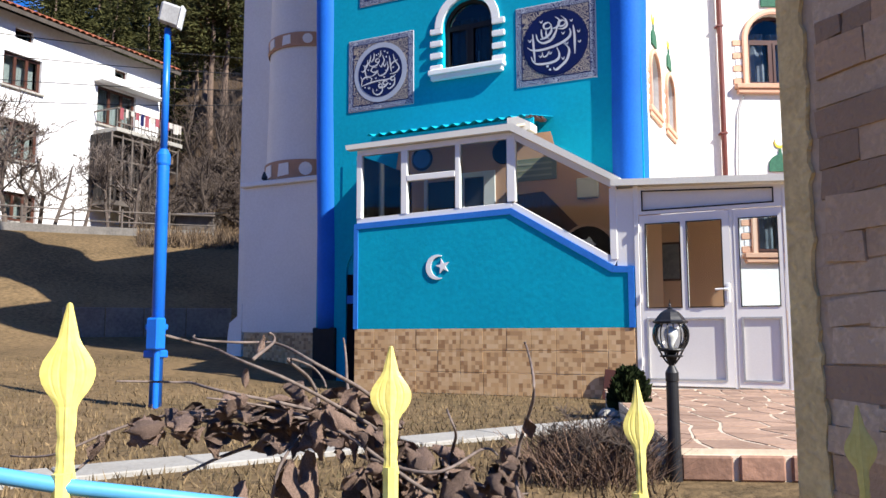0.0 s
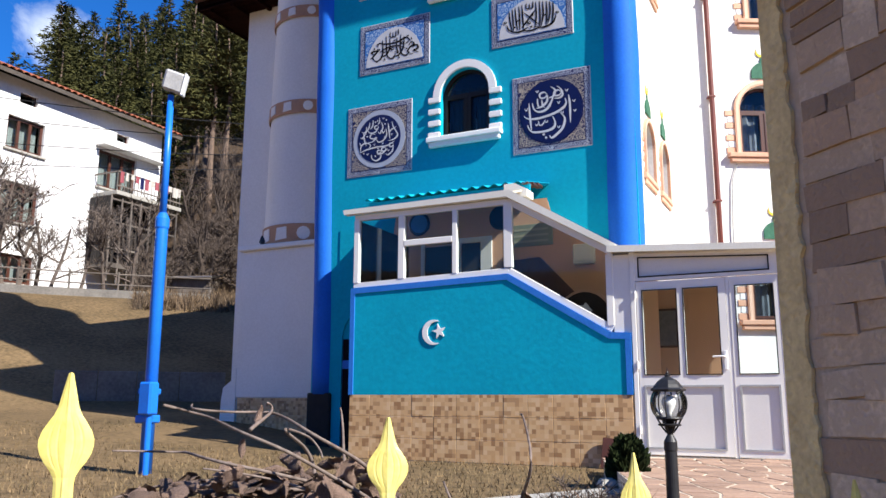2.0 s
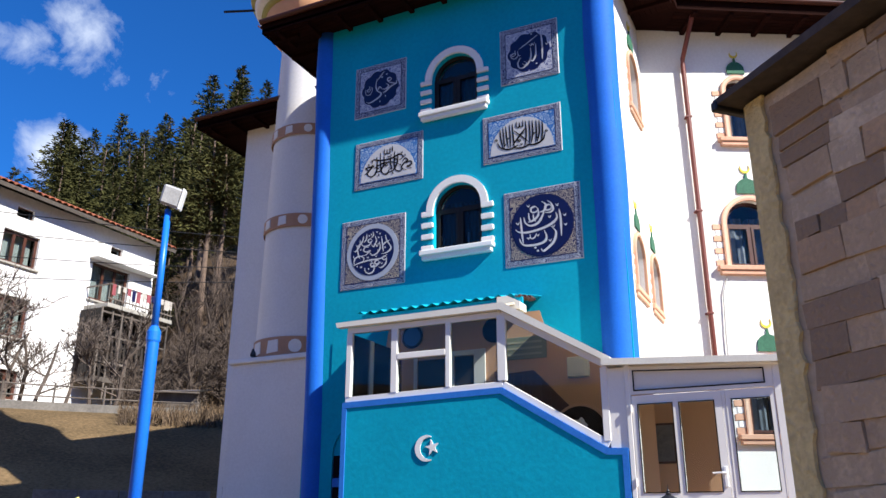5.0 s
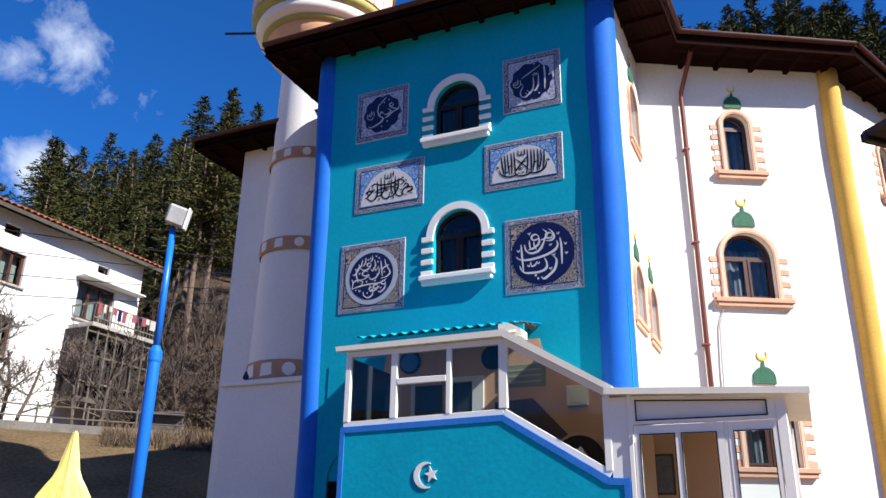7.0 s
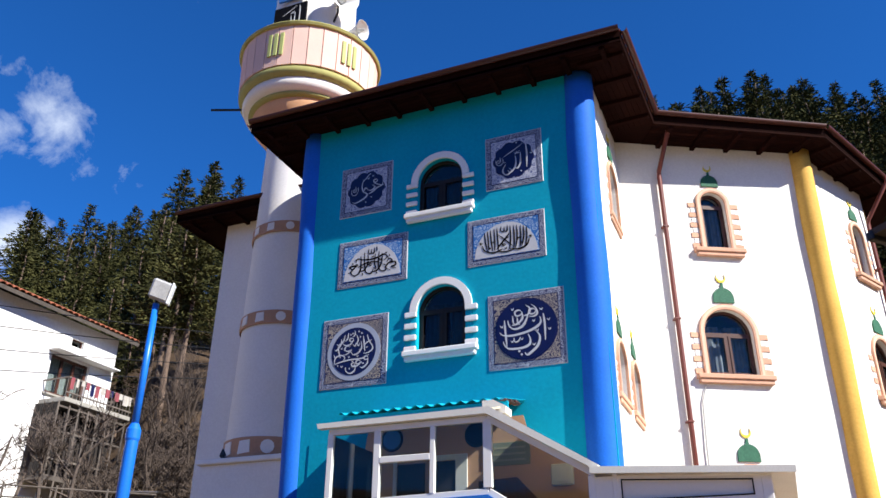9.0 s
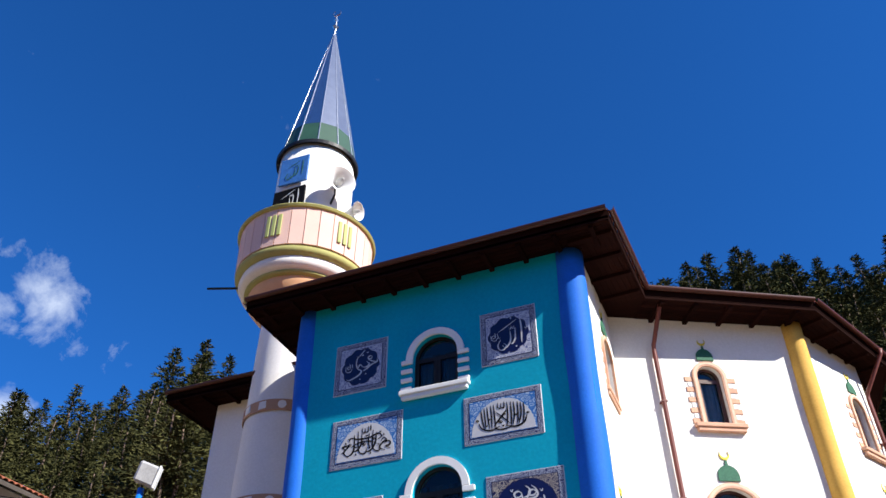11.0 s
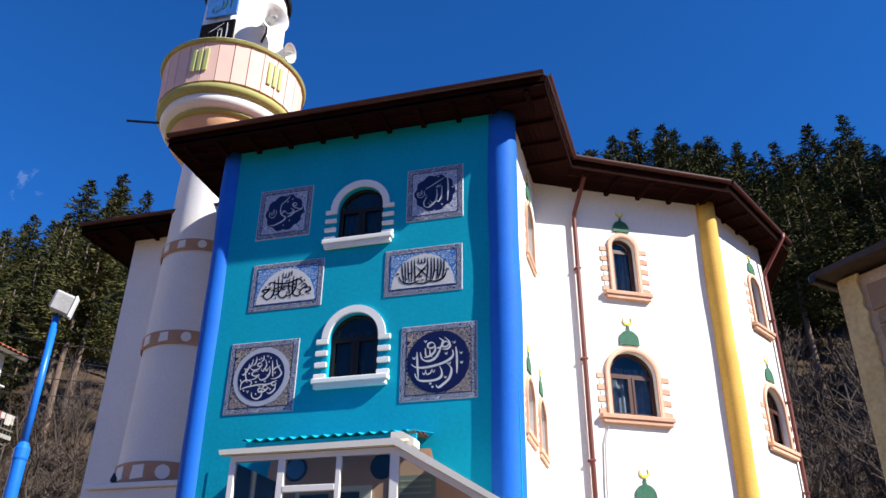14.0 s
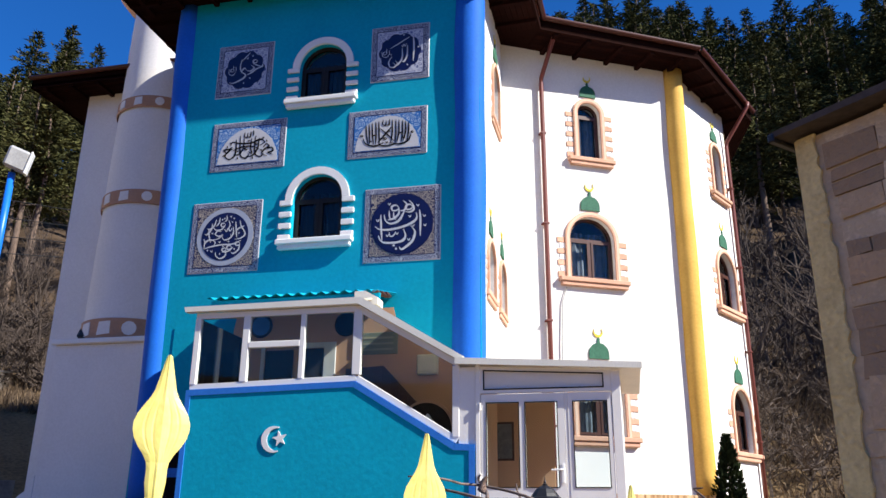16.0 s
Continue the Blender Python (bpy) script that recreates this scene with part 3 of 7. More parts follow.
# tiled slopes
bm = bmesh.new()
lo = [bm.verts.new((x, y, Z_EAVE)) for x, y in EAVE]
cx, cy = 2.2, 6.5
hi = [bm.verts.new((cx + (x - cx) * 0.25, cy + (y - cy) * 0.25, Z_EAVE + 1.15)) for x, y in EAVE]
for i in range(len(EAVE)):
    j = (i + 1) % len(EAVE)
    bm.faces.new((lo[i], lo[j], hi[j], hi[i]))
bm.faces.new(hi)
part("roof_slope", bm, M_rooftile, roof)


def edge_frame(a, b):
    d = Vector((b[0] - a[0], b[1] - a[1], 0))
    return placed((a[0], a[1], 0), math.degrees(math.atan2(d.y, d.x))), d.length


for i in range(len(EAVE)):
    a, b = EAVE[i], EAVE[(i + 1) % len(EAVE)]
    F, n = edge_frame(a, b)
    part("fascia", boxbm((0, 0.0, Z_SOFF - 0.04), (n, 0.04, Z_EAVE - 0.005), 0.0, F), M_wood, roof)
    if i in (0, 1, 2, 3, 7, 8):
        g = bmesh.new()
        m = 9
        prof = [(-0.005 - 0.06 * (1 - math.cos(math.pi * k / m)), 0.0 - 0.075 * math.sin(math.pi * k / m)) for k in range(m + 1)]
        ra = [g.verts.new((0, y, Z_EAVE + z)) for y, z in prof]
        rb = [g.verts.new((n, y, Z_EAVE + z)) for y, z in prof]
        for k in range(m):
            g.faces.new((ra[k], rb[k], rb[k + 1], ra[k + 1]))
        thick(g, 0.006)
        bmesh.ops.transform(g, matrix=F, verts=g.verts)
        part("gutter", g, M_gutter, roof)
    # rafters under the boards
    if i in (0, 1, 2, 3, 7, 8):
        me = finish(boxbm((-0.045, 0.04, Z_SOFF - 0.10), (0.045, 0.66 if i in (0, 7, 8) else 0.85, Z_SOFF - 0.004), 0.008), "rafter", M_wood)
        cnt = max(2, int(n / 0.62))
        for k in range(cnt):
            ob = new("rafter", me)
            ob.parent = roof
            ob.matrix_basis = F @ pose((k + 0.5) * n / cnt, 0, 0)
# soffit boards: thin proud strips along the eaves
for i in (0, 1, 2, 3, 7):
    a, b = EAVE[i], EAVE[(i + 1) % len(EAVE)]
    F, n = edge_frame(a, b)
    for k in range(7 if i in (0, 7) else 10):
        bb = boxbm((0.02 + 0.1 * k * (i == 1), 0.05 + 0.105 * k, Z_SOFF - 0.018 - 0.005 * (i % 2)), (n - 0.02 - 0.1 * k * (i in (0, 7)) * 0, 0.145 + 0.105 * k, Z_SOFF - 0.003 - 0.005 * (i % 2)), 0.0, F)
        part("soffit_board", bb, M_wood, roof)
    # timber plate on the wall head
# row of roof tiles seen at the eave edge
for i in (0, 1, 2, 3):
    a, b = EAVE[i], EAVE[(i + 1) % len(EAVE)]
    F, n = edge_frame(a, b)
    cnt = int(n / 0.24)
    g = bmesh.new()
    prof = [(-0.09, 0.0), (-0.05, 0.035), (0, 0.045), (0.05, 0.035), (0.09, 0.0)]
    for (y, z, yy, zz) in ((0.0, 0.01, 0.45, 0.10),):
        ra = [g.verts.new((x, y, Z_EAVE + z + h)) for x, h in prof]
        rb = [g.verts.new((x, yy, Z_EAVE + zz + h)) for x, h in prof]
        for k in range(4):
            g.faces.new((ra[k], ra[k + 1], rb[k + 1], rb[k]))
    thick(g, 0.015)
    me = finish(g, "roof_tile", M_rooftile)
    for k in range(cnt):
        ob = new("roof_tile", me)
        ob.parent = roof
        ob.matrix_basis = F @ pose((k + 0.5) * n / cnt, 0, 0)


def downspout(name, F, s, z0, z1, reach, label):
    th = thing(name, label, "downspout")
    bm = bmesh.new()
    pts = [(s + 0.12, -reach, Z_EAVE - 0.06), (s + 0.10, -reach + 0.02, Z_EAVE - 0.18), (s, -0.11, z1), (s, -0.09, z1 - 0.12), (s + 0.01, -0.08, (z0 + z1) / 2), (s, -0.08, z0)]
    tube(bm, [F @ Vector(p) for p in pts], 0.045, 12)
    part("pipe", bm, M_pipe, th, smooth=True)
    z = z0 + 0.6
    while z < z1:
        b = boxbm((s - 0.06, -0.135, z), (s + 0.06, -0.001, z + 0.035), 0.005, F)
        part("clip", b, M_pipe, th)
        z += 1.9
    return th


downspout("downspout", FACET1, 0.82, -0.4, 9.05, 0.66, "brown painted downspout from the eaves gutter")
downspout("downspout", FACET2, 2.52, -0.4, 9.0, 0.66, "brown painted downspout from the eaves gutter")


# ---- windows ----
def window(name, F, cx, z0, w, h, peach, number):
    th = thing(name, ("arched dark brown window with peach brick surround" if peach else "arched dark window with white surround and block quoins"), "window", kind="structure")
    M = M_frame if peach else M_black
    y0 = 0.10
    # outer frame with lights cut through
    r = w / 2
    zs = z0 + h - r
    fr = 0.055
    bm = bmesh.new()
    two = w > 0.6
    holes = []
    zt = zs - 0.02 if two else zs - 0.05
    if two:
        holes += [rect(cx - r + fr, z0 + fr, cx - 0.035, zt), rect(cx + 0.035, z0 + fr, cx + r - fr, zt)]
    else:
        holes += [rect(cx - r + fr, z0 + fr, cx + r - fr, zt)]
    ri = r - fr
    top = [(cx - ri, zt + 0.06)] + [(cx + ri, zt + 0.06)] + [(cx + ri * math.cos(math.pi * i / 12), zs + ri * math.sin(math.pi * i / 12)) for i in range(1 if zt + 0.06 < zs + 0.1 else 0, 12)] + [(cx - ri * 0.999, zs)]
    top = [p for p in top if p[1] >= zt + 0.06 - 1e-6]
    holes.append(top)
    prism(bm, arch(cx, z0, w, h), y0, y0 + 0.06, holes, F)
    frame_ob = part("window_frame", bm, M, th)
    for hole in holes:
        g = bmesh.new()
        prism(g, hole, y0 + 0.026, y0 + 0.034, (), F)
        p = part("pane", g, M_glass, th)
        p.visible_shadow = False
        # casement rim
        if len(hole) == 4:
            (xa, za), _, (xb, zb), _ = hole
            g = bmesh.new()
            prism(g, rect(xa - 0.012, za - 0.012, xb + 0.012, zb + 0.012), y0 - 0.012, y0 + 0.0, [rect(xa + 0.03, za + 0.03, xb - 0.03, zb - 0.03)], F)
            part("casement", g, M, frame_ob)
    # gathered curtain behind the glass; in front windows a near-black sheet paints room shade
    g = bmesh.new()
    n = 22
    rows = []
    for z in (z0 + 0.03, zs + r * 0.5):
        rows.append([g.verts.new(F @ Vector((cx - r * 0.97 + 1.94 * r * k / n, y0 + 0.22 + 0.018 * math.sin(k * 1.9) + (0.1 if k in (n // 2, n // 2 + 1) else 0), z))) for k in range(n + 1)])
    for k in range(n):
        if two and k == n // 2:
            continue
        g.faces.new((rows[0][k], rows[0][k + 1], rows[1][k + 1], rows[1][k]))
    part("curtain_or_dark_room", g, M_curtain if peach else M_dark, th)
    # surround
    tw = (0.07 if F is FLANK else 0.095) if peach else 0.125
    bm = bmesh.new()
    outer_r = r + tw
    zb = z0 if peach else zs - 0.03
    if peach:
        ring_o = arch(cx, z0, w + 2 * tw, h + tw, 18)
        ring_i = arch(cx, z0 - 0.001, w, h + 0.001, 18)
        body = [(cx - r, z0), (cx - outer_r, z0)] + [(cx + outer_r * math.cos(math.pi * (18 - i) / 18), zs + outer_r * math.sin(math.pi * (18 - i) / 18)) for i in range(19)] + [(cx + outer_r, z0), (cx + r, z0)] + [(cx + r * math.cos(math.pi * i / 18), zs + r * math.sin(math.pi * i / 18)) for i in range(19)]
    else:
        body = [(cx + outer_r * math.cos(math.pi * (18 - i) / 18), zs + outer_r * math.sin(math.pi * (18 - i) / 18)) for i in range(19)] + [(cx + r * math.cos(math.pi * i / 18), zs + r * math.sin(math.pi * i / 18)) for i in range(19)]
    prism(bm, body, -0.045, -0.001, (), F)
    part("arch_trim", bm, M_terracotta if peach else M_trimwhite, th)
    if peach:
        orr, irr = outer_r - 0.018, r + 0.028
        body = [(cx - irr, z0), (cx - orr, z0)] + [(cx + orr * math.cos(math.pi * (18 - i) / 18), zs + orr * math.sin(math.pi * (18 - i) / 18)) for i in range(19)] + [(cx + orr, z0), (cx + irr, z0)] + [(cx + irr * math.cos(math.pi * i / 18), zs + irr * math.sin(math.pi * i / 18)) for i in range(19)]
        bm = bmesh.new()
        prism(bm, body, -0.052, -0.0455, (), F)
        part("arch_face", bm, mat_cream_peach, th)
    # quoin blocks
    nb = 4 if (w > 0.6 or not peach) else 5
    bh = (zs - z0) / (2 * nb - 1) * (1.05 if peach else 1.0)
    for k in range(2 * nb - 1):
        za = z0 + k * (zs - z0) / (2 * nb - 1)
        for sgn in (-1, 1):
            wide = k % 2 == 0
            if not peach:
                if not wide:
                    xa, xb, mm, prd = r - 0.0, r + 0.11, M_teal, 0.02
                else:
                    xa, xb, mm, prd = r, r + 0.215, M_trimwhite, 0.05
            else:
                xa, xb, mm, prd = r + tw + 0.002, r + tw + (0.05 if F is FLANK else 0.17 if wide else 0.12), (M_terracotta if wide else M_trimwhite), (0.018 if wide else 0.012)
            lo, hi = (xa, xb) if sgn > 0 else (-xb, -xa)
            part("quoin", boxbm((cx + lo, -prd, za + 0.006), (cx + hi, -0.001, za + bh - 0.006), 0.008, F), mm, th)
    # sill
    sw = r + (0.22 if not peach else tw + (0.05 if F is FLANK else 0.16))
    b = bmesh.new()
    box(b, (cx - sw, -0.06 if F is FLANK else -0.12, z0 - 0.09), (cx + sw, 0.09, z0 - 0.002), 0.012, F)
    box(b, (cx - sw + 0.035, -0.04 if F is FLANK else -0.09, z0 - 0.17), (cx + sw - 0.035, -0.001, z0 - 0.0895), 0.012, F)
    part("window_sill", b, M_terracotta if peach else M_trimwhite, th)
    return th


mat_cream_peach = mat("pale_peach_paint", (0.76, 0.53, 0.39), (0.70, 0.47, 0.34), 0.8, fine=40, coarse=4, bump=0.2)


def painted_dome(F, cx, z, s=1.0):
    th = thing("dome_relief", "green dome relief with a yellow crescent above the window", "ornament")
    bm = bmesh.new()
    rr, hh = 0.20 * s, 0.30 * s
    body = [(cx - rr, z), (cx + rr, z)] + [(cx + rr * math.cos(math.pi * i / 16), z + 0.10 * s + (hh - 0.10 * s) * math.sin(math.pi * i / 16)) for i in range(17)]
    prism(bm, body, -0.03, -0.001, (), F)
    part("dome", bm, M_greendome, th)
    bm = bmesh.new()
    prism(bm, [(cx - 0.035 * s, z + hh - 0.01), (cx + 0.035 * s, z + hh - 0.01), (cx + 0.02 * s, z + hh + 0.05 * s), (cx + 0.028 * s, z + hh + 0.07 * s), (cx, z + hh + 0.11 * s), (cx - 0.028 * s, z + hh + 0.07 * s), (cx - 0.02 * s, z + hh + 0.05 * s)], -0.025, -0.001, (), F)
    part("spire", bm, M_greendome, th)
    bm = bmesh.new()
    zc, ro = z + hh + 0.20 * s, 0.095 * s
    out = [(cx + ro * math.cos(a), zc + ro * math.sin(a)) for a in [radians(150 + 240 * i / 14) for i in range(15)]]
    inn = [(cx + ro * 0.86 * math.cos(a), zc + 0.035 * s + ro * 0.86 * math.sin(a)) for a in [radians(28 - 236 * i / 14) for i in range(15)]]
    prism(bm, out + inn, -0.02, -0.001, (), F)
    part("crescent", bm, M_moon, th)
    return th


num = 1
for F, wins, peach in ((FRONT, F_WIN, False), (FACET1, H1_WIN, True), (FACET2, H2_WIN, True), (FLANK, FL_WIN, True)):
    for w in wins:
        window("window_%d" % num, F, *w, peach, num)
        num += 1
        if peach:
            painted_dome(F, w[0], w[1] + w[3] + 0.135, 1.0 if w[2] > 0.7 else 0.86)

# ---- calligraphy panels ----
def smooth_line(pts, n=7):
    p = [Vector((a, b, 0)) for a, b in pts]
    out = []
    for i in range(len(p) - 1):
        a, b, c, d = p[max(i - 1, 0)], p[i], p[i + 1], p[min(i + 2, len(p) - 1)]
        for k in range(n):
            t = k / n
            out.append(0.5 * ((2 * b) + (c - a) * t + (2 * a - 5 * b + 4 * c - d) * t * t + (3 * b - a - 3 * c + d) * t ** 3))
    out.append(p[-1])
    return out


def stroke(bm, pts, w, cx, cz, s, y, taper=True):
    """A reed-pen stroke: a thin raised ribbon of changing width."""
    line = smooth_line(pts)
    n = len(line)
    la, lb = [], []
    for i, q in enumerate(line):
        d = (line[min(i + 1, n - 1)] - line[max(i - 1, 0)])
        d = d.normalized() if d.length > 1e-6 else Vector((1, 0, 0))
        pen = abs(d.x * 0.6 + d.y * 0.8)
        ww = w * (0.55 + 0.45 * pen)
        if taper:
            ww *= min(1.0, 0.35 + 2.2 * min(i, n - 1 - i) / n)
        o = Vector((-d.y, d.x, 0)) * ww
        la.append(((q + o).x, (q + o).y))
        lb.append(((q - o).x, (q - o).y))
    va = [bm.verts.new((cx + s * a, y, cz + s * b)) for a, b in la]
    vb = [bm.verts.new((cx + s * a, y, cz + s * b)) for a, b in lb]
    for i in range(n - 1):
        bm.faces.new((va[i], va[i + 1], vb[i + 1], vb[i]))


def bowl(x, z, w, h):
    return [(x + w, z + h * 0.75), (x + w * 0.92, z - h * 0.1), (x + w * 0.35, z - h * 0.55), (x - w * 0.5, z - h * 0.45), (x - w, z + h * 0.25)]


def hook(x, z, s):
    return [(x, z), (x + 0.5 * s, z + 0.35 * s), (x + 0.2 * s, z + 0.75 * s), (x - 0.3 * s, z + 0.45 * s), (x + 0.1 * s, z), (x - 0.6 * s, z - 0.25 * s)]


def loop(x, z, s):
    return [(x + s, z), (x + 0.3 * s, z + 0.7 * s), (x - 0.7 * s, z + 0.4 * s), (x - 0.6 * s, z - 0.5 * s), (x + 0.4 * s, z - 0.6 * s), (x + s, z)]


def dot(x, z, s=0.03):
    return ([(x - s, z), (x, z + s * 0.4), (x + s, z + s * 0.6)], 0.045)


def tick(x, z, s=0.06):
    return ([(x - s, z + s), (x, z - s * 0.6), (x + s, z + s * 0.9)], 0.022)


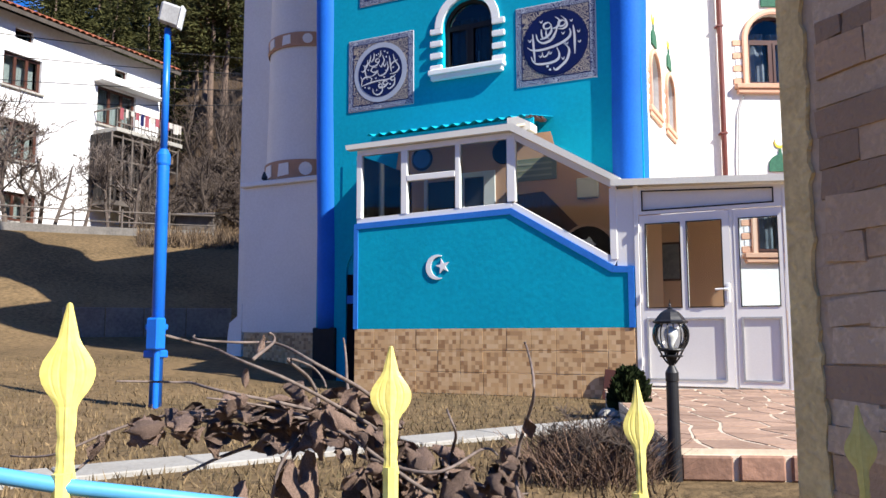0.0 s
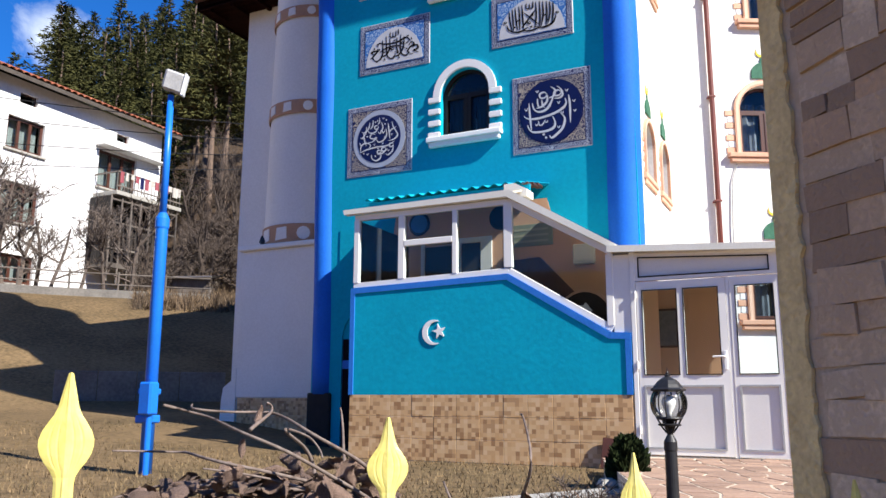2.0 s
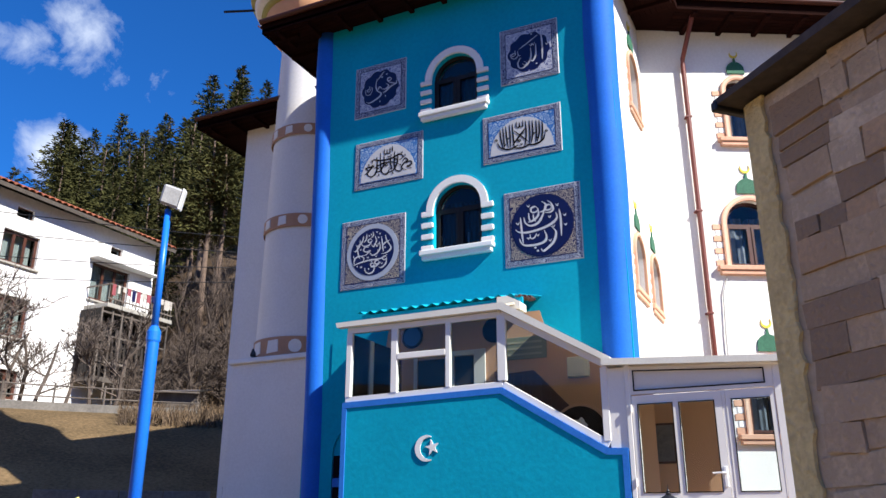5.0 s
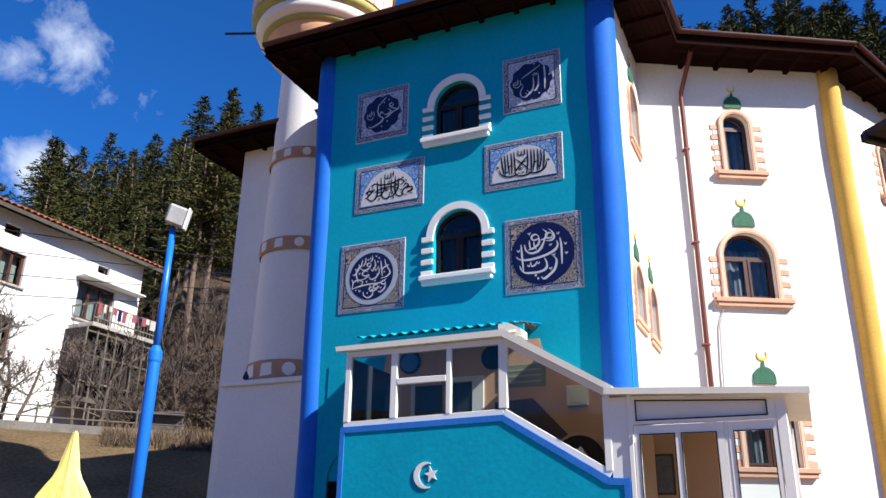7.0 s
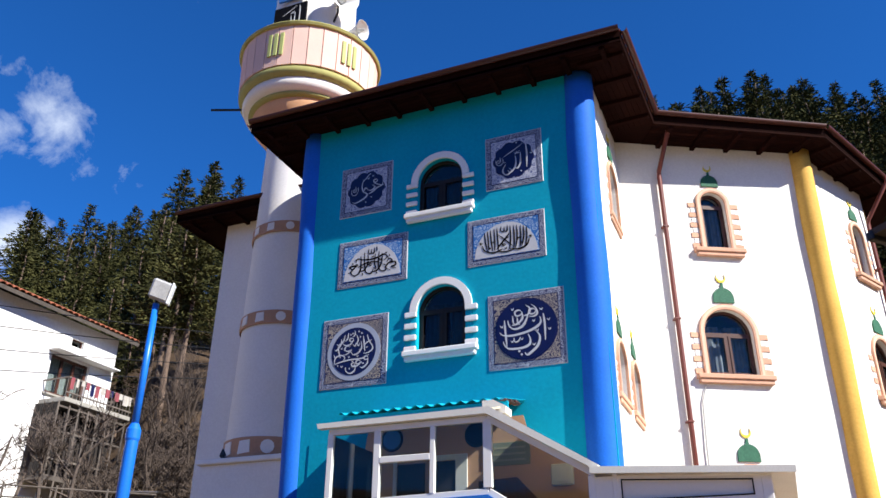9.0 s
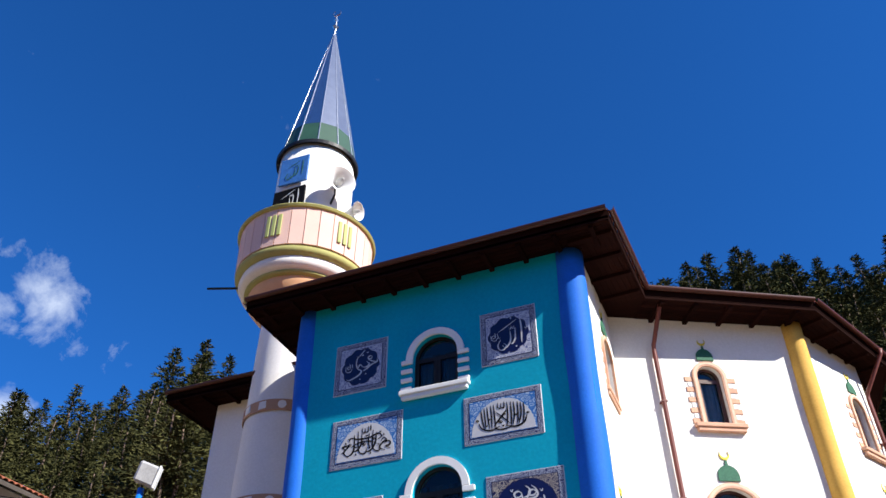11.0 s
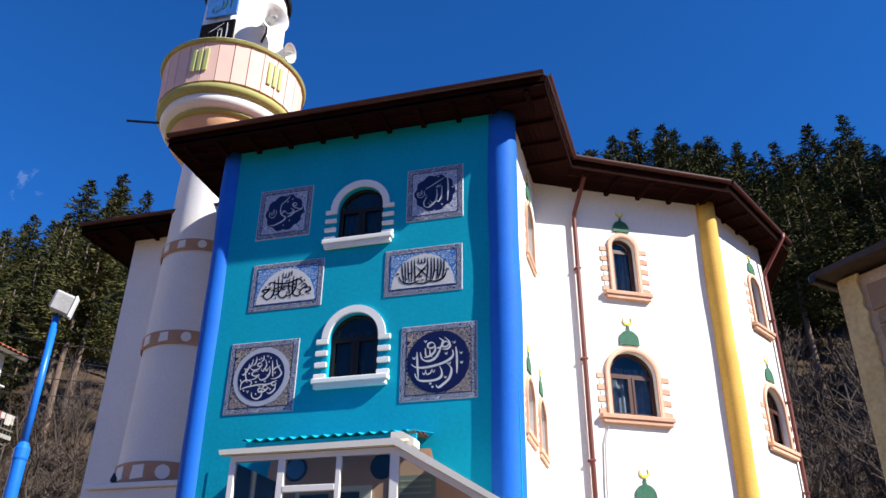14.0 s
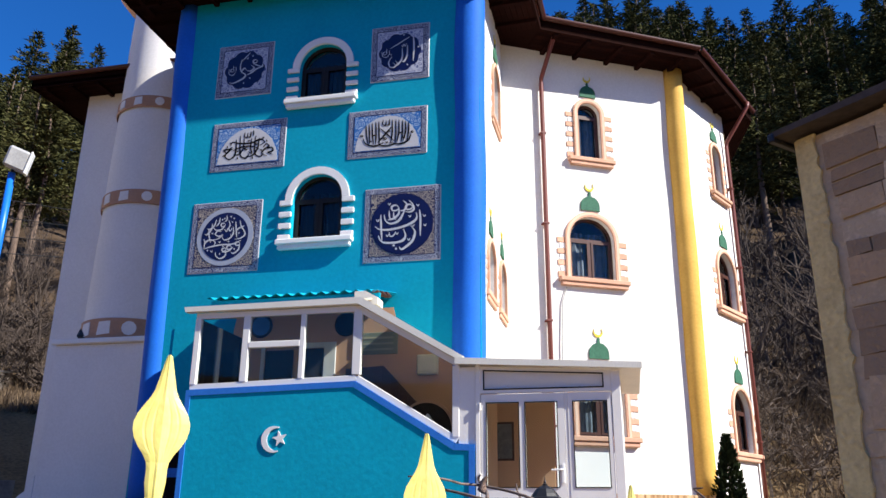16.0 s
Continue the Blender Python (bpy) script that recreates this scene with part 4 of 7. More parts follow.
CALLI = {
    "round_big": [([(0.62, 0.46), (0.66, 0.1), (0.66, -0.50)], 0.042), ([(0.30, -0.10), (0.47, -0.32), (0.40, -0.64), (0.16, -0.86), (0.0, -0.94), (-0.06, -0.84)], 0.048), ([(0.06, -0.20), (0.14, -0.42), (0.08, -0.60), (-0.18, -0.68), (-0.60, -0.66), (-0.76, -0.54), (-0.82, -0.38)], 0.050), ([(-0.76, 0.38), (-0.73, -0.1), (-0.69, -0.58)], 0.042),
                  ([(-0.95, -0.04), (-0.80, -0.16), (-0.45, -0.20), (0.06, -0.12), (0.40, 0.02), (0.53, 0.18), (0.50, 0.36)], 0.050), ([(-0.64, 0.36), (-0.58, 0.14), (-0.40, 0.02), (-0.14, 0.08), (0.02, 0.30), (0.10, 0.52)], 0.048), (loop(-0.26, 0.58, 0.15), 0.040), ([(-0.12, 0.60), (-0.12, 0.36), (-0.30, 0.20), (-0.50, 0.16)], 0.044), ([(0.02, 0.84), (0.16, 0.70), (0.10, 0.50), (-0.06, 0.46)], 0.044), (loop(0.24, 0.58, 0.14), 0.040), ([(0.12, 0.42), (0.30, 0.40), (0.42, 0.50), (0.36, 0.70), (0.22, 0.84)], 0.040),
                  ([(-0.44, -0.28), (-0.40, -0.44), (-0.28, -0.42), (-0.20, -0.28)], 0.030), ([(-0.46, 0.50), (-0.44, 0.26), (-0.36, 0.14)], 0.034), ([(-0.30, 0.44), (-0.28, 0.24), (-0.20, 0.14)], 0.034), dot(-0.26, -0.80, 0.04), dot(-0.18, -0.92, 0.035), tick(-0.86, 0.16, 0.06), tick(0.80, 0.22, 0.05), tick(0.82, -0.12, 0.05), tick(0.26, -0.60, 0.05), tick(-0.50, -0.42, 0.05), tick(-0.16, -0.36, 0.05), tick(0.40, -0.12, 0.05), tick(-0.46, 0.74, 0.05), tick(0.56, 0.62, 0.05), dot(-0.02, 0.16, 0.025), tick(0.28, 0.24, 0.05)],
    "round_dense": [(loop(0.60, -0.36, 0.11), 0.036), ([(0.70, -0.40), (0.66, -0.62), (0.46, -0.76), (0.34, -0.70)], 0.038), (loop(0.24, -0.50, 0.12), 0.036), (loop(0.02, -0.58, 0.10), 0.034), ([(0.12, -0.60), (0.10, -0.84), (-0.10, -0.95), (-0.30, -0.84), (-0.34, -0.66)], 0.038), ([(0.42, -0.50), (0.20, -0.66), (-0.06, -0.68)], 0.034),
                    ([(0.74, -0.22), (0.40, -0.36), (-0.10, -0.36), (-0.60, -0.42), (-0.88, -0.50)], 0.040), ([(-0.88, -0.50), (-0.84, -0.22), (-0.62, -0.12), (-0.40, -0.22), (-0.44, -0.36)], 0.038), ([(-0.74, 0.34), (-0.70, 0.05), (-0.60, -0.24)], 0.036), ([(-0.16, 0.20), (-0.34, 0.24), (-0.42, 0.10), (-0.26, 0.02), (-0.10, 0.06), (-0.30, -0.10), (-0.52, -0.12)], 0.036),
                    ([(0.62, 0.66), (0.70, 0.40), (0.90, 0.06), (0.74, -0.12), (0.46, -0.16)], 0.038), ([(0.84, 0.40), (0.60, 0.30), (0.52, 0.20)], 0.034), ([(0.44, 0.62), (0.50, 0.20), (0.54, -0.08)], 0.036), ([(0.34, 0.40), (0.38, 0.12), (0.24, -0.10), (0.0, -0.16), (-0.12, 0.0)], 0.038), ([(0.30, 0.34), (0.22, 0.20), (0.14, 0.34), (0.06, 0.20), (-0.04, 0.32)], 0.030), ([(0.12, 0.70), (0.20, 0.46), (0.12, 0.32)], 0.032),
                    (loop(-0.12, 0.50, 0.11), 0.034), ([(-0.02, 0.46), (-0.18, 0.30), (-0.42, 0.30), (-0.56, 0.44)], 0.036), ([(-0.44, 0.76), (-0.50, 0.50), (-0.70, 0.34), (-0.82, 0.40)], 0.038), ([(-0.28, 0.84), (-0.30, 0.60), (-0.42, 0.46)], 0.034), ([(-0.60, 0.60), (-0.62, 0.34), (-0.80, 0.12), (-0.90, 0.16)], 0.034), ([(0.02, 0.90), (0.04, 0.72), (-0.06, 0.62)], 0.030), ([(-0.92, -0.06), (-0.86, -0.22)], 0.026),
                    dot(-0.16, 0.72, 0.028), dot(-0.06, 0.76, 0.028), dot(0.30, 0.58, 0.026), dot(0.36, 0.74, 0.026), tick(0.30, 0.02, 0.04), tick(-0.20, -0.24, 0.04), tick(0.20, -0.24, 0.04), tick(-0.52, -0.62, 0.05), tick(0.48, -0.58, 0.04), tick(-0.02, -0.44, 0.03), tick(0.62, 0.10, 0.04), tick(-0.56, 0.16, 0.04), dot(-0.14, -0.76, 0.024), dot(-0.70, -0.58, 0.024), tick(0.22, 0.84, 0.04)],
    "half_round": [([(x * 1.02, 0.12 + 0.62 * math.sqrt(max(0.02, 1 - x * x))), (x * 1.0 + 0.015, 0.05), (x * 0.92 + 0.02 * ((-1) ** k), -0.34 - 0.16 * math.sqrt(max(0.0, 1 - x * x * 1.4)))], 0.024) for k, x in enumerate((-0.70, -0.60, -0.50, -0.38, -0.28, 0.16, 0.28, 0.38, 0.50, 0.60, 0.70))]
                  + [([(-0.24, 0.34), (0.0, 0.0), (0.26, -0.40)], 0.028), ([(0.14, 0.34), (-0.06, 0.0), (-0.30, -0.40)], 0.028), ([(-0.14, 0.76), (-0.15, 0.52), (-0.05, 0.48), (-0.04, 0.72)], 0.022), ([(-0.05, 0.50), (0.06, 0.48), (0.07, 0.78)], 0.022), ([(-0.80, -0.10), (-0.70, -0.40), (-0.40, -0.56), (-0.10, -0.42)], 0.030), ([(0.80, -0.10), (0.70, -0.42), (0.42, -0.56), (0.10, -0.44)], 0.030), ([(-0.30, -0.52), (0.0, -0.60), (0.32, -0.52)], 0.026),
                     (loop(-0.06, -0.22, 0.06), 0.02), (loop(0.06, 0.14, 0.05), 0.018), (loop(0.84, 0.0, 0.05), 0.018), (loop(-0.84, 0.02, 0.05), 0.018), tick(-0.44, 0.0, 0.04), tick(0.44, 0.02, 0.04), tick(-0.55, -0.3, 0.04), tick(0.56, -0.26, 0.04), tick(0.0, -0.42, 0.04)],
    "wave_round": [([(-0.90, -0.34), (-0.74, -0.20), (-0.86, -0.04), (-0.62, -0.02), (-0.80, -0.30), (-0.66, -0.50), (-0.46, -0.44)], 0.030), ([(-0.62, 0.16), (-0.56, 0.34), (-0.30, 0.24), (0.10, 0.22), (0.44, 0.36), (0.58, 0.20), (0.44, 0.06)], 0.030), ([(-0.44, 0.46), (-0.42, 0.0), (-0.46, -0.36), (-0.66, -0.56)], 0.028), ([(-0.30, 0.62), (-0.28, 0.0), (-0.22, -0.40), (-0.02, -0.52), (0.06, -0.30)], 0.028), ([(-0.16, 0.48), (-0.16, 0.0), (-0.30, -0.30), (-0.50, -0.30)], 0.026),
                   ([(0.26, 0.56), (0.24, 0.0), (0.30, -0.38), (0.48, -0.50), (0.58, -0.34)], 0.028), ([(0.38, 0.44), (0.36, -0.06), (0.20, -0.40), (-0.04, -0.44)], 0.028), ([(0.12, 0.46), (0.10, 0.0), (0.16, -0.30), (0.02, -0.20)], 0.026), ([(-0.14, 0.78), (-0.15, 0.56), (-0.05, 0.52), (-0.04, 0.74)], 0.022), ([(-0.05, 0.54), (0.06, 0.52), (0.07, 0.80)], 0.022), ([(0.16, 0.84), (0.17, 0.56)], 0.022),
                   ([(0.56, -0.06), (0.66, 0.10), (0.76, -0.04), (0.62, -0.14), (0.52, -0.36), (0.72, -0.50)], 0.028), ([(0.70, -0.16), (0.86, -0.10), (0.90, -0.28), (0.74, -0.34), (0.92, -0.46)], 0.028), ([(-0.54, -0.10), (-0.20, 0.06), (0.16, 0.04), (0.44, -0.14)], 0.026), (loop(-0.06, -0.06, 0.07), 0.020), (loop(0.30, 0.14, 0.06), 0.020), (loop(-0.58, 0.02, 0.06), 0.020),
                   tick(-0.62, 0.30, 0.04), tick(0.52, 0.42, 0.04), tick(0.02, 0.34, 0.04), dot(-0.34, -0.50, 0.02), dot(0.20, -0.54, 0.02), tick(-0.36, -0.14, 0.03), tick(0.48, -0.18, 0.03), dot(0.66, 0.24, 0.02), dot(-0.74, 0.10, 0.02)],
    "name_right": [([(0.60, 0.72), (0.64, 0.2), (0.62, -0.54)], 0.046), ([(0.34, 0.30), (0.34, -0.10), (0.30, -0.34), (0.18, -0.52), (0.08, -0.42)], 0.044), ([(0.10, 0.16), (0.12, -0.20), (0.05, -0.46), (-0.14, -0.66), (-0.30, -0.52)], 0.044), ([(-0.36, -0.20), (-0.50, -0.46), (-0.44, -0.70), (-0.24, -0.74), (-0.10, -0.56), (-0.22, -0.42)], 0.042), ([(-0.44, 0.22), (0.0, 0.46), (0.44, 0.72)], 0.024), ([(0.06, 0.34), (0.12, 0.24), (0.18, 0.36), (0.24, 0.26), (0.30, 0.40)], 0.022),
                   (loop(-0.70, 0.0, 0.10), 0.020), ([(-0.84, 0.10), (-0.78, -0.14), (-0.60, -0.20), (-0.48, -0.06)], 0.022), ([(-0.62, 0.22), (-0.60, -0.04)], 0.020), ([(-0.50, 0.16), (-0.46, -0.08), (-0.36, -0.10)], 0.020), tick(0.84, 0.16, 0.05), tick(0.16, 0.84, 0.04), dot(0.36, -0.70, 0.03)],
    "name_left": [(loop(0.48, 0.36, 0.12), 0.038), ([(0.40, 0.26), (0.58, 0.16), (0.84, 0.06), (0.86, 0.20)], 0.042), ([(0.84, 0.04), (0.56, -0.04), (0.34, -0.20), (0.16, -0.28)], 0.044), ([(0.30, 0.18), (0.46, 0.04), (0.30, -0.10), (0.10, -0.06)], 0.040), ([(-0.16, 0.54), (-0.22, 0.20), (-0.14, -0.10), (0.06, -0.26), (0.0, -0.42), (-0.26, -0.56), (-0.54, -0.64), (-0.70, -0.56)], 0.046), ([(0.10, -0.04), (-0.02, 0.08), (-0.12, -0.08)], 0.038),
                  ([(-0.14, 0.46), (0.04, 0.66), (0.22, 0.84)], 0.024), (loop(-0.60, 0.02, 0.10), 0.020), ([(-0.76, 0.12), (-0.74, -0.14), (-0.54, -0.22), (-0.42, -0.06)], 0.022), ([(-0.56, 0.24), (-0.52, 0.02)], 0.020), ([(-0.44, 0.20), (-0.40, -0.04)], 0.020), tick(0.10, 0.56, 0.05), tick(0.34, 0.66, 0.04), dot(0.30, -0.48, 0.03), dot(0.02, -0.70, 0.025)],
}


def disc(cx, cz, r, n=40, lobes=0, depth=0.0):
    return [(cx + r * (1 - depth + depth * abs(math.cos(lobes * a / 2))) * math.cos(a), cz + r * (1 - depth + depth * abs(math.cos(lobes * a / 2))) * math.sin(a)) for a in [2 * math.pi * i / n for i in range(n)]]


def calli_panel(x0, z0, x1, z1, kind, label):
    th = thing("calligraphy_panel", label, "tile panel", ((x0 + x1) / 2, 0.010, (z0 + z1) / 2), group="calligraphy panels on the tower")
    w, h = (x1 - x0) / 2, (z1 - z0) / 2
    part("panel_edge", boxbm((-w, -0.020, -h), (w, 0.0, h), 0.004), M_ivory, th)
    e = 0.012
    part("border", boxbm((-w + e, -0.0235, -h + e), (w - e, -0.0201, h - e)), M_border, th)
    bw = 0.095
    iw, ih = w - bw, h - bw
    b = bmesh.new()
    prism(b, rect(-iw, -ih, iw, ih), -0.0265, -0.0236, [rect(-iw + 0.012, -ih + 0.012, iw - 0.012, ih - 0.012)])
    part("inner_line", b, M_navy, th)
    field = {"round_big": M_corner_gold, "round_dense": M_corner_gold, "half_round": M_corner_blue, "wave_round": M_corner_blue, "name_right": M_corner_grey, "name_left": M_corner_grey}[kind]
    part("field", boxbm((-iw + 0.012, -0.0255, -ih + 0.012), (iw - 0.012, -0.0236, ih - 0.012)), field, th)
    ink = M_ivory
    s = min(iw, ih)
    if kind in ("round_big", "round_dense"):
        R = s * 0.96
        b = bmesh.new()
        prism(b, disc(0, 0, R), -0.030, -0.0256)
        part("ring", b, M_navy if kind == "round_big" else M_greyblue, th)
        b = bmesh.new()
        prism(b, disc(0, 0, R * (0.95 if kind == "round_big" else 0.83)), -0.0335, -0.0301)
        part("medallion", b, M_navy, th)
        sc, zoff = R * (0.90 if kind == "round_big" else 0.80), 0.0
    elif kind in ("half_round", "wave_round"):
        b = bmesh.new()
        out = [(-iw * 0.93, -ih * 0.92), (iw * 0.93, -ih * 0.92)] + [(iw * 0.93 * math.cos(math.pi * i / 30), -ih * 0.92 + ih * 1.80 * math.sin(math.pi * i / 30)) for i in range(1, 30)]
        prism(b, out, -0.030, -0.0256)
        part("lunette", b, M_ivory, th)
        ink, sc, zoff = M_ink, 1.0, -ih * 0.35
    else:
        b = bmesh.new()
        prism(b, disc(0, 0, s * 0.90, 64, 10, 0.10), -0.030, -0.0256)
        part("medallion", b, M_navy, th)
        sc, zoff = s * 0.92, 0.0
    for k, (pts, pw) in enumerate(CALLI[kind]):
        b = bmesh.new()
        if kind in ("half_round", "wave_round"):
            pts = [(a * iw * 0.88, q * ih * 1.05) for a, q in pts]
            stroke(b, pts, pw * 0.60, 0, zoff + 0.075, 1.0, -0.0322 - 0.00012 * k)
        else:
            stroke(b, pts, pw * 0.92, 0, zoff, sc, -0.0355 - 0.00015 * k)
        thick(b, 0.0012)
        part("pen_stroke", b, ink, th)
    return th


calli_panel(0.0, 4.40, 1.275, 5.66, "round_dense", "square tile panel with white script in a grey ringed medallion")
calli_panel(3.085, 4.40, 4.357, 5.67, "round_big", "square tile panel with bold white script on a navy disc")
calli_panel(0.215, 6.24, 1.60, 7.16, "wave_round", "oblong tile panel with black script in a white half circle")
calli_panel(2.737, 6.255, 4.112, 7.125, "half_round", "oblong tile panel with black script in a white half circle")
calli_panel(0.165, 7.68, 1.242, 8.745, "name_left", "square tile panel with white script on a lobed navy medallion")
calli_panel(3.09, 7.66, 4.128, 8.74, "name_right", "square tile panel with white script on a lobed navy medallion")


# ---- stair porch ----
PY = -1.65
porch = thing("stair_porch", "turquoise stair porch with white framed glazing on a tiled base", "porch", kind="structure")
TRIM = [(1.20, 2.20), (3.60, 2.26), (4.94, 1.44), (5.19, 1.42)]
bm = bmesh.new()
prism(bm, [(1.20, 0.70), (5.19, 0.70), (5.19, 1.36), (4.93, 1.37), (3.59, 2.18), (1.20, 2.12)], PY, PY + 0.16)
part("front_wall", bm, M_teal, porch)
part("side_wall", boxbm((1.205, PY + 0.162, -0.3), (1.36, -0.002, 2.12)), M_teal, porch)
part("base_wall", boxbm((1.21, PY + 0.01, -0.4), (5.185, PY + 0.158, 0.698)), M_mortar, porch)
# raised blue border of the wall
for poly in ([(1.195, 0.70), (1.265, 0.70), (1.265, 2.12), (1.195, 2.12)], [(1.195, 2.121), (3.59, 2.181), (3.61, 2.262), (1.195, 2.202)],
             [(3.592, 2.181), (4.925, 1.371), (4.945, 1.452), (3.612, 2.262)], [(4.927, 1.371), (5.195, 1.361), (5.195, 1.438), (4.947, 1.452)], [(5.12, 0.70), (5.195, 0.70), (5.195, 1.36), (5.12, 1.363)]):
    bm = bmesh.new()
    prism(bm, poly, PY - 0.014, PY - 0.001 if poly[0][1] < 1 else PY + 0.17)
    part("border_strip", bm, M_trimblue, porch)
# tiles of the base
tile_row(porch, FRONT @ pose(0, PY + 0.01, 0), 1.21, 5.185, -0.16, 0.70, 0.331, 0.0)

# glazing
glazing = thing("porch_glazing", "white plastic window frames of the stair porch with clear panes", "window", kind="structure")
def bar(parent, a, b, w, name="frame_bar", y0=PY + 0.02, y1=PY + 0.09, material=M_pvc):
    ax, az = a
    bx, bz = b
    d = Vector((bx - ax, bz - az))
    n = Vector((-d.y, d.x)).normalized() * (w / 2)
    bm = bmesh.new()
    prism(bm, [(ax - n.x, az - n.y), (bx - n.x, bz - n.y), (bx + n.x, bz + n.y), (ax + n.x, az + n.y)], y0, y1)
    bmesh.ops.bevel(bm, geom=bm.edges[:], offset=0.006, segments=1, affect="EDGES")
    part(name, bm, material, parent)


bar(glazing, (1.22, 2.245), (3.62, 2.305), 0.075)
bar(glazing, (3.62, 2.305), (4.97, 1.49), 0.085)
bar(glazing, (1.22, 3.24), (3.60, 3.24), 0.08)
bar(glazing, (3.60, 3.25), (4.99, 2.44), 0.08)
for x, za, zb, w in ((1.26, 2.28, 3.2, 0.085), (2.0, 2.3, 3.2, 0.10), (2.83, 2.32, 3.2, 0.07), (3.61, 2.35, 3.22, 0.12), (4.95, 1.53, 2.42, 0.09)):
    bar(glazing, (x, za), (x, zb), w, y0=PY + 0.012, y1=PY + 0.082)
bar(glazing, (2.05, 2.80), (2.795, 2.80), 0.085, y0=PY + 0.008, y1=PY + 0.078)
for poly in (rect(1.30, 2.28, 1.95, 3.20), rect(2.05, 2.29, 2.795, 2.76), rect(2.05, 2.84, 2.795, 3.20), rect(2.865, 2.31, 3.55, 3.20), [(3.67, 2.31), (4.905, 1.57), (4.905, 2.45), (3.67, 3.18)]):
    bm = bmesh.new()
    prism(bm, poly, PY + 0.045, PY + 0.053)
    part("pane", bm, M_glass, glazing).visible_shadow = False
part("side_pane", boxbm((1.27, PY + 0.1, 2.2), (1.278, -0.06, 3.2)), M_glass, glazing).visible_shadow = False
part("side_post", boxbm((1.22, PY + 0.6, 2.12), (1.29, PY + 0.68, 3.2), 0.005), M_pvc, glazing)

# porch roof
proof = thing("porch_roof", "cream panel porch roof with a turquoise corrugated sheet behind", "roof", kind="structure")
bm = bmesh.new()
prism(bm, [(1.08, 3.29), (3.62, 3.29), (5.02, 2.47), (5.06, 2.53), (3.66, 3.38), (1.06, 3.36)], PY - 0.06, PY + 0.05)
part("fascia", bm, M_cream, proof)
for lo_hi in (((1.06, 3.34, 3.62),),):
    bm = bmesh.new()
    v = [bm.verts.new(p) for p in ((1.06, PY + 0.05, 3.36), (3.66, PY + 0.05, 3.38), (3.66, -0.95, 3.58), (1.10, -0.95, 3.56))]
    bm.faces.new(v)
    v = [bm.verts.new(p) for p in ((3.66, PY + 0.05, 3.38), (5.06, PY + 0.05, 2.53), (5.06, -0.02, 2.60), (3.66, -0.02, 3.42))]
    bm.faces.new(v)
    thick(bm, 0.03)
    part("roof_panel", bm, M_roofpanel, proof)
bm = bmesh.new()
prism(bm, [(3.40, 3.40), (3.74, 3.40), (3.74, 3.50), (3.56, 3.60), (3.40, 3.60)], -1.22, -0.96)
part("gable_panel", bm, M_cream, proof)
part("sheet_fascia", boxbm((1.06, -0.985, 3.50), (3.70, -0.95, 3.635), 0.004), M_teal, proof)
bm = bmesh.new()
n = 150
ra, rb = [], []
for k in range(n + 1):
    x = 1.0 + 2.66 * k / n
    z = 0.022 * math.sin(2 * math.pi * (x - 1.0) / 0.177)
    ra.append(bm.verts.new((x, -1.03, 3.665 + z)))
    rb.append(bm.verts.new((x, -0.004, 3.89 + z)))
for k in range(n):
    bm.faces.new((ra[k], ra[k + 1], rb[k + 1], rb[k]))
thick(bm, 0.008)
part("corrugated_sheet", bm, M_teal, proof, "turquoise painted corrugated roofing sheet")

for k in range(3):
    part("ridge_tile", boxbm((3.58 + 0.02 * k, -1.02 + 0.17 * k, 3.63 + 0.025 * k), (3.69 + 0.02 * k, -0.84 + 0.17 * k, 3.665 + 0.03 * k), 0.012), M_frame, proof, "broken brown roof tile")

# inside the porch
inside = thing("porch_interior", "peach painted wall inside the stair porch with a dark wooden dado", "wall", kind="structure")
bm = bmesh.new()
prism(bm, [(0.95, 0.0), (4.99, 0.0), (4.99, 2.44), (3.70, 3.36), (3.62, 3.66), (1.0, 3.66), (0.95, 3.3)], -0.014, -0.006)
part("painted_panel", bm, M_peach, inside)
part("side_strip", boxbm((-0.1, -0.013, 1.9), (0.949, -0.006, 3.5)), M_teal, inside)
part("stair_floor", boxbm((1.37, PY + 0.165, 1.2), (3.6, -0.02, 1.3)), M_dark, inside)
bm = bmesh.new()
prism(bm, [(2.9, 0.1), (4.97, 0.1), (4.97, 1.3), (3.99, 2.23), (3.5, 2.75), (2.9, 2.72)], -0.045, -0.015)
part("dado", bm, M_frame, inside)
for k in range(14):
    x = 2.92 + 0.142 * k
    part("dado_board", boxbm((x, -0.055, 0.2), (x + 0.126, -0.046, 2.70 if x < 3.4 else max(1.25, 2.70 - (x - 3.4) * 1.02)), 0.003), M_frame, inside)
# two dark doorways, the shade in them painted as near-black sheets
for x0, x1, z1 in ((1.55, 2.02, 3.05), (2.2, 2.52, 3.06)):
    part("leaf_or_dark_opening", boxbm((x0, -0.03, 0.52), (x1, -0.015, z1), 0.004), M_dark, inside)
for a, b in (((2.11, 0.5), (2.19, 3.15)), ((2.53, 0.5), (2.72, 3.15)), ((2.19, 3.07), (2.53, 3.15)), ((1.48, 0.5), (1.54, 3.12))):
    part("door_frame", boxbm((a[0], -0.045, a[1]), (b[0], -0.015, b[1]), 0.004), M_pvc, inside)


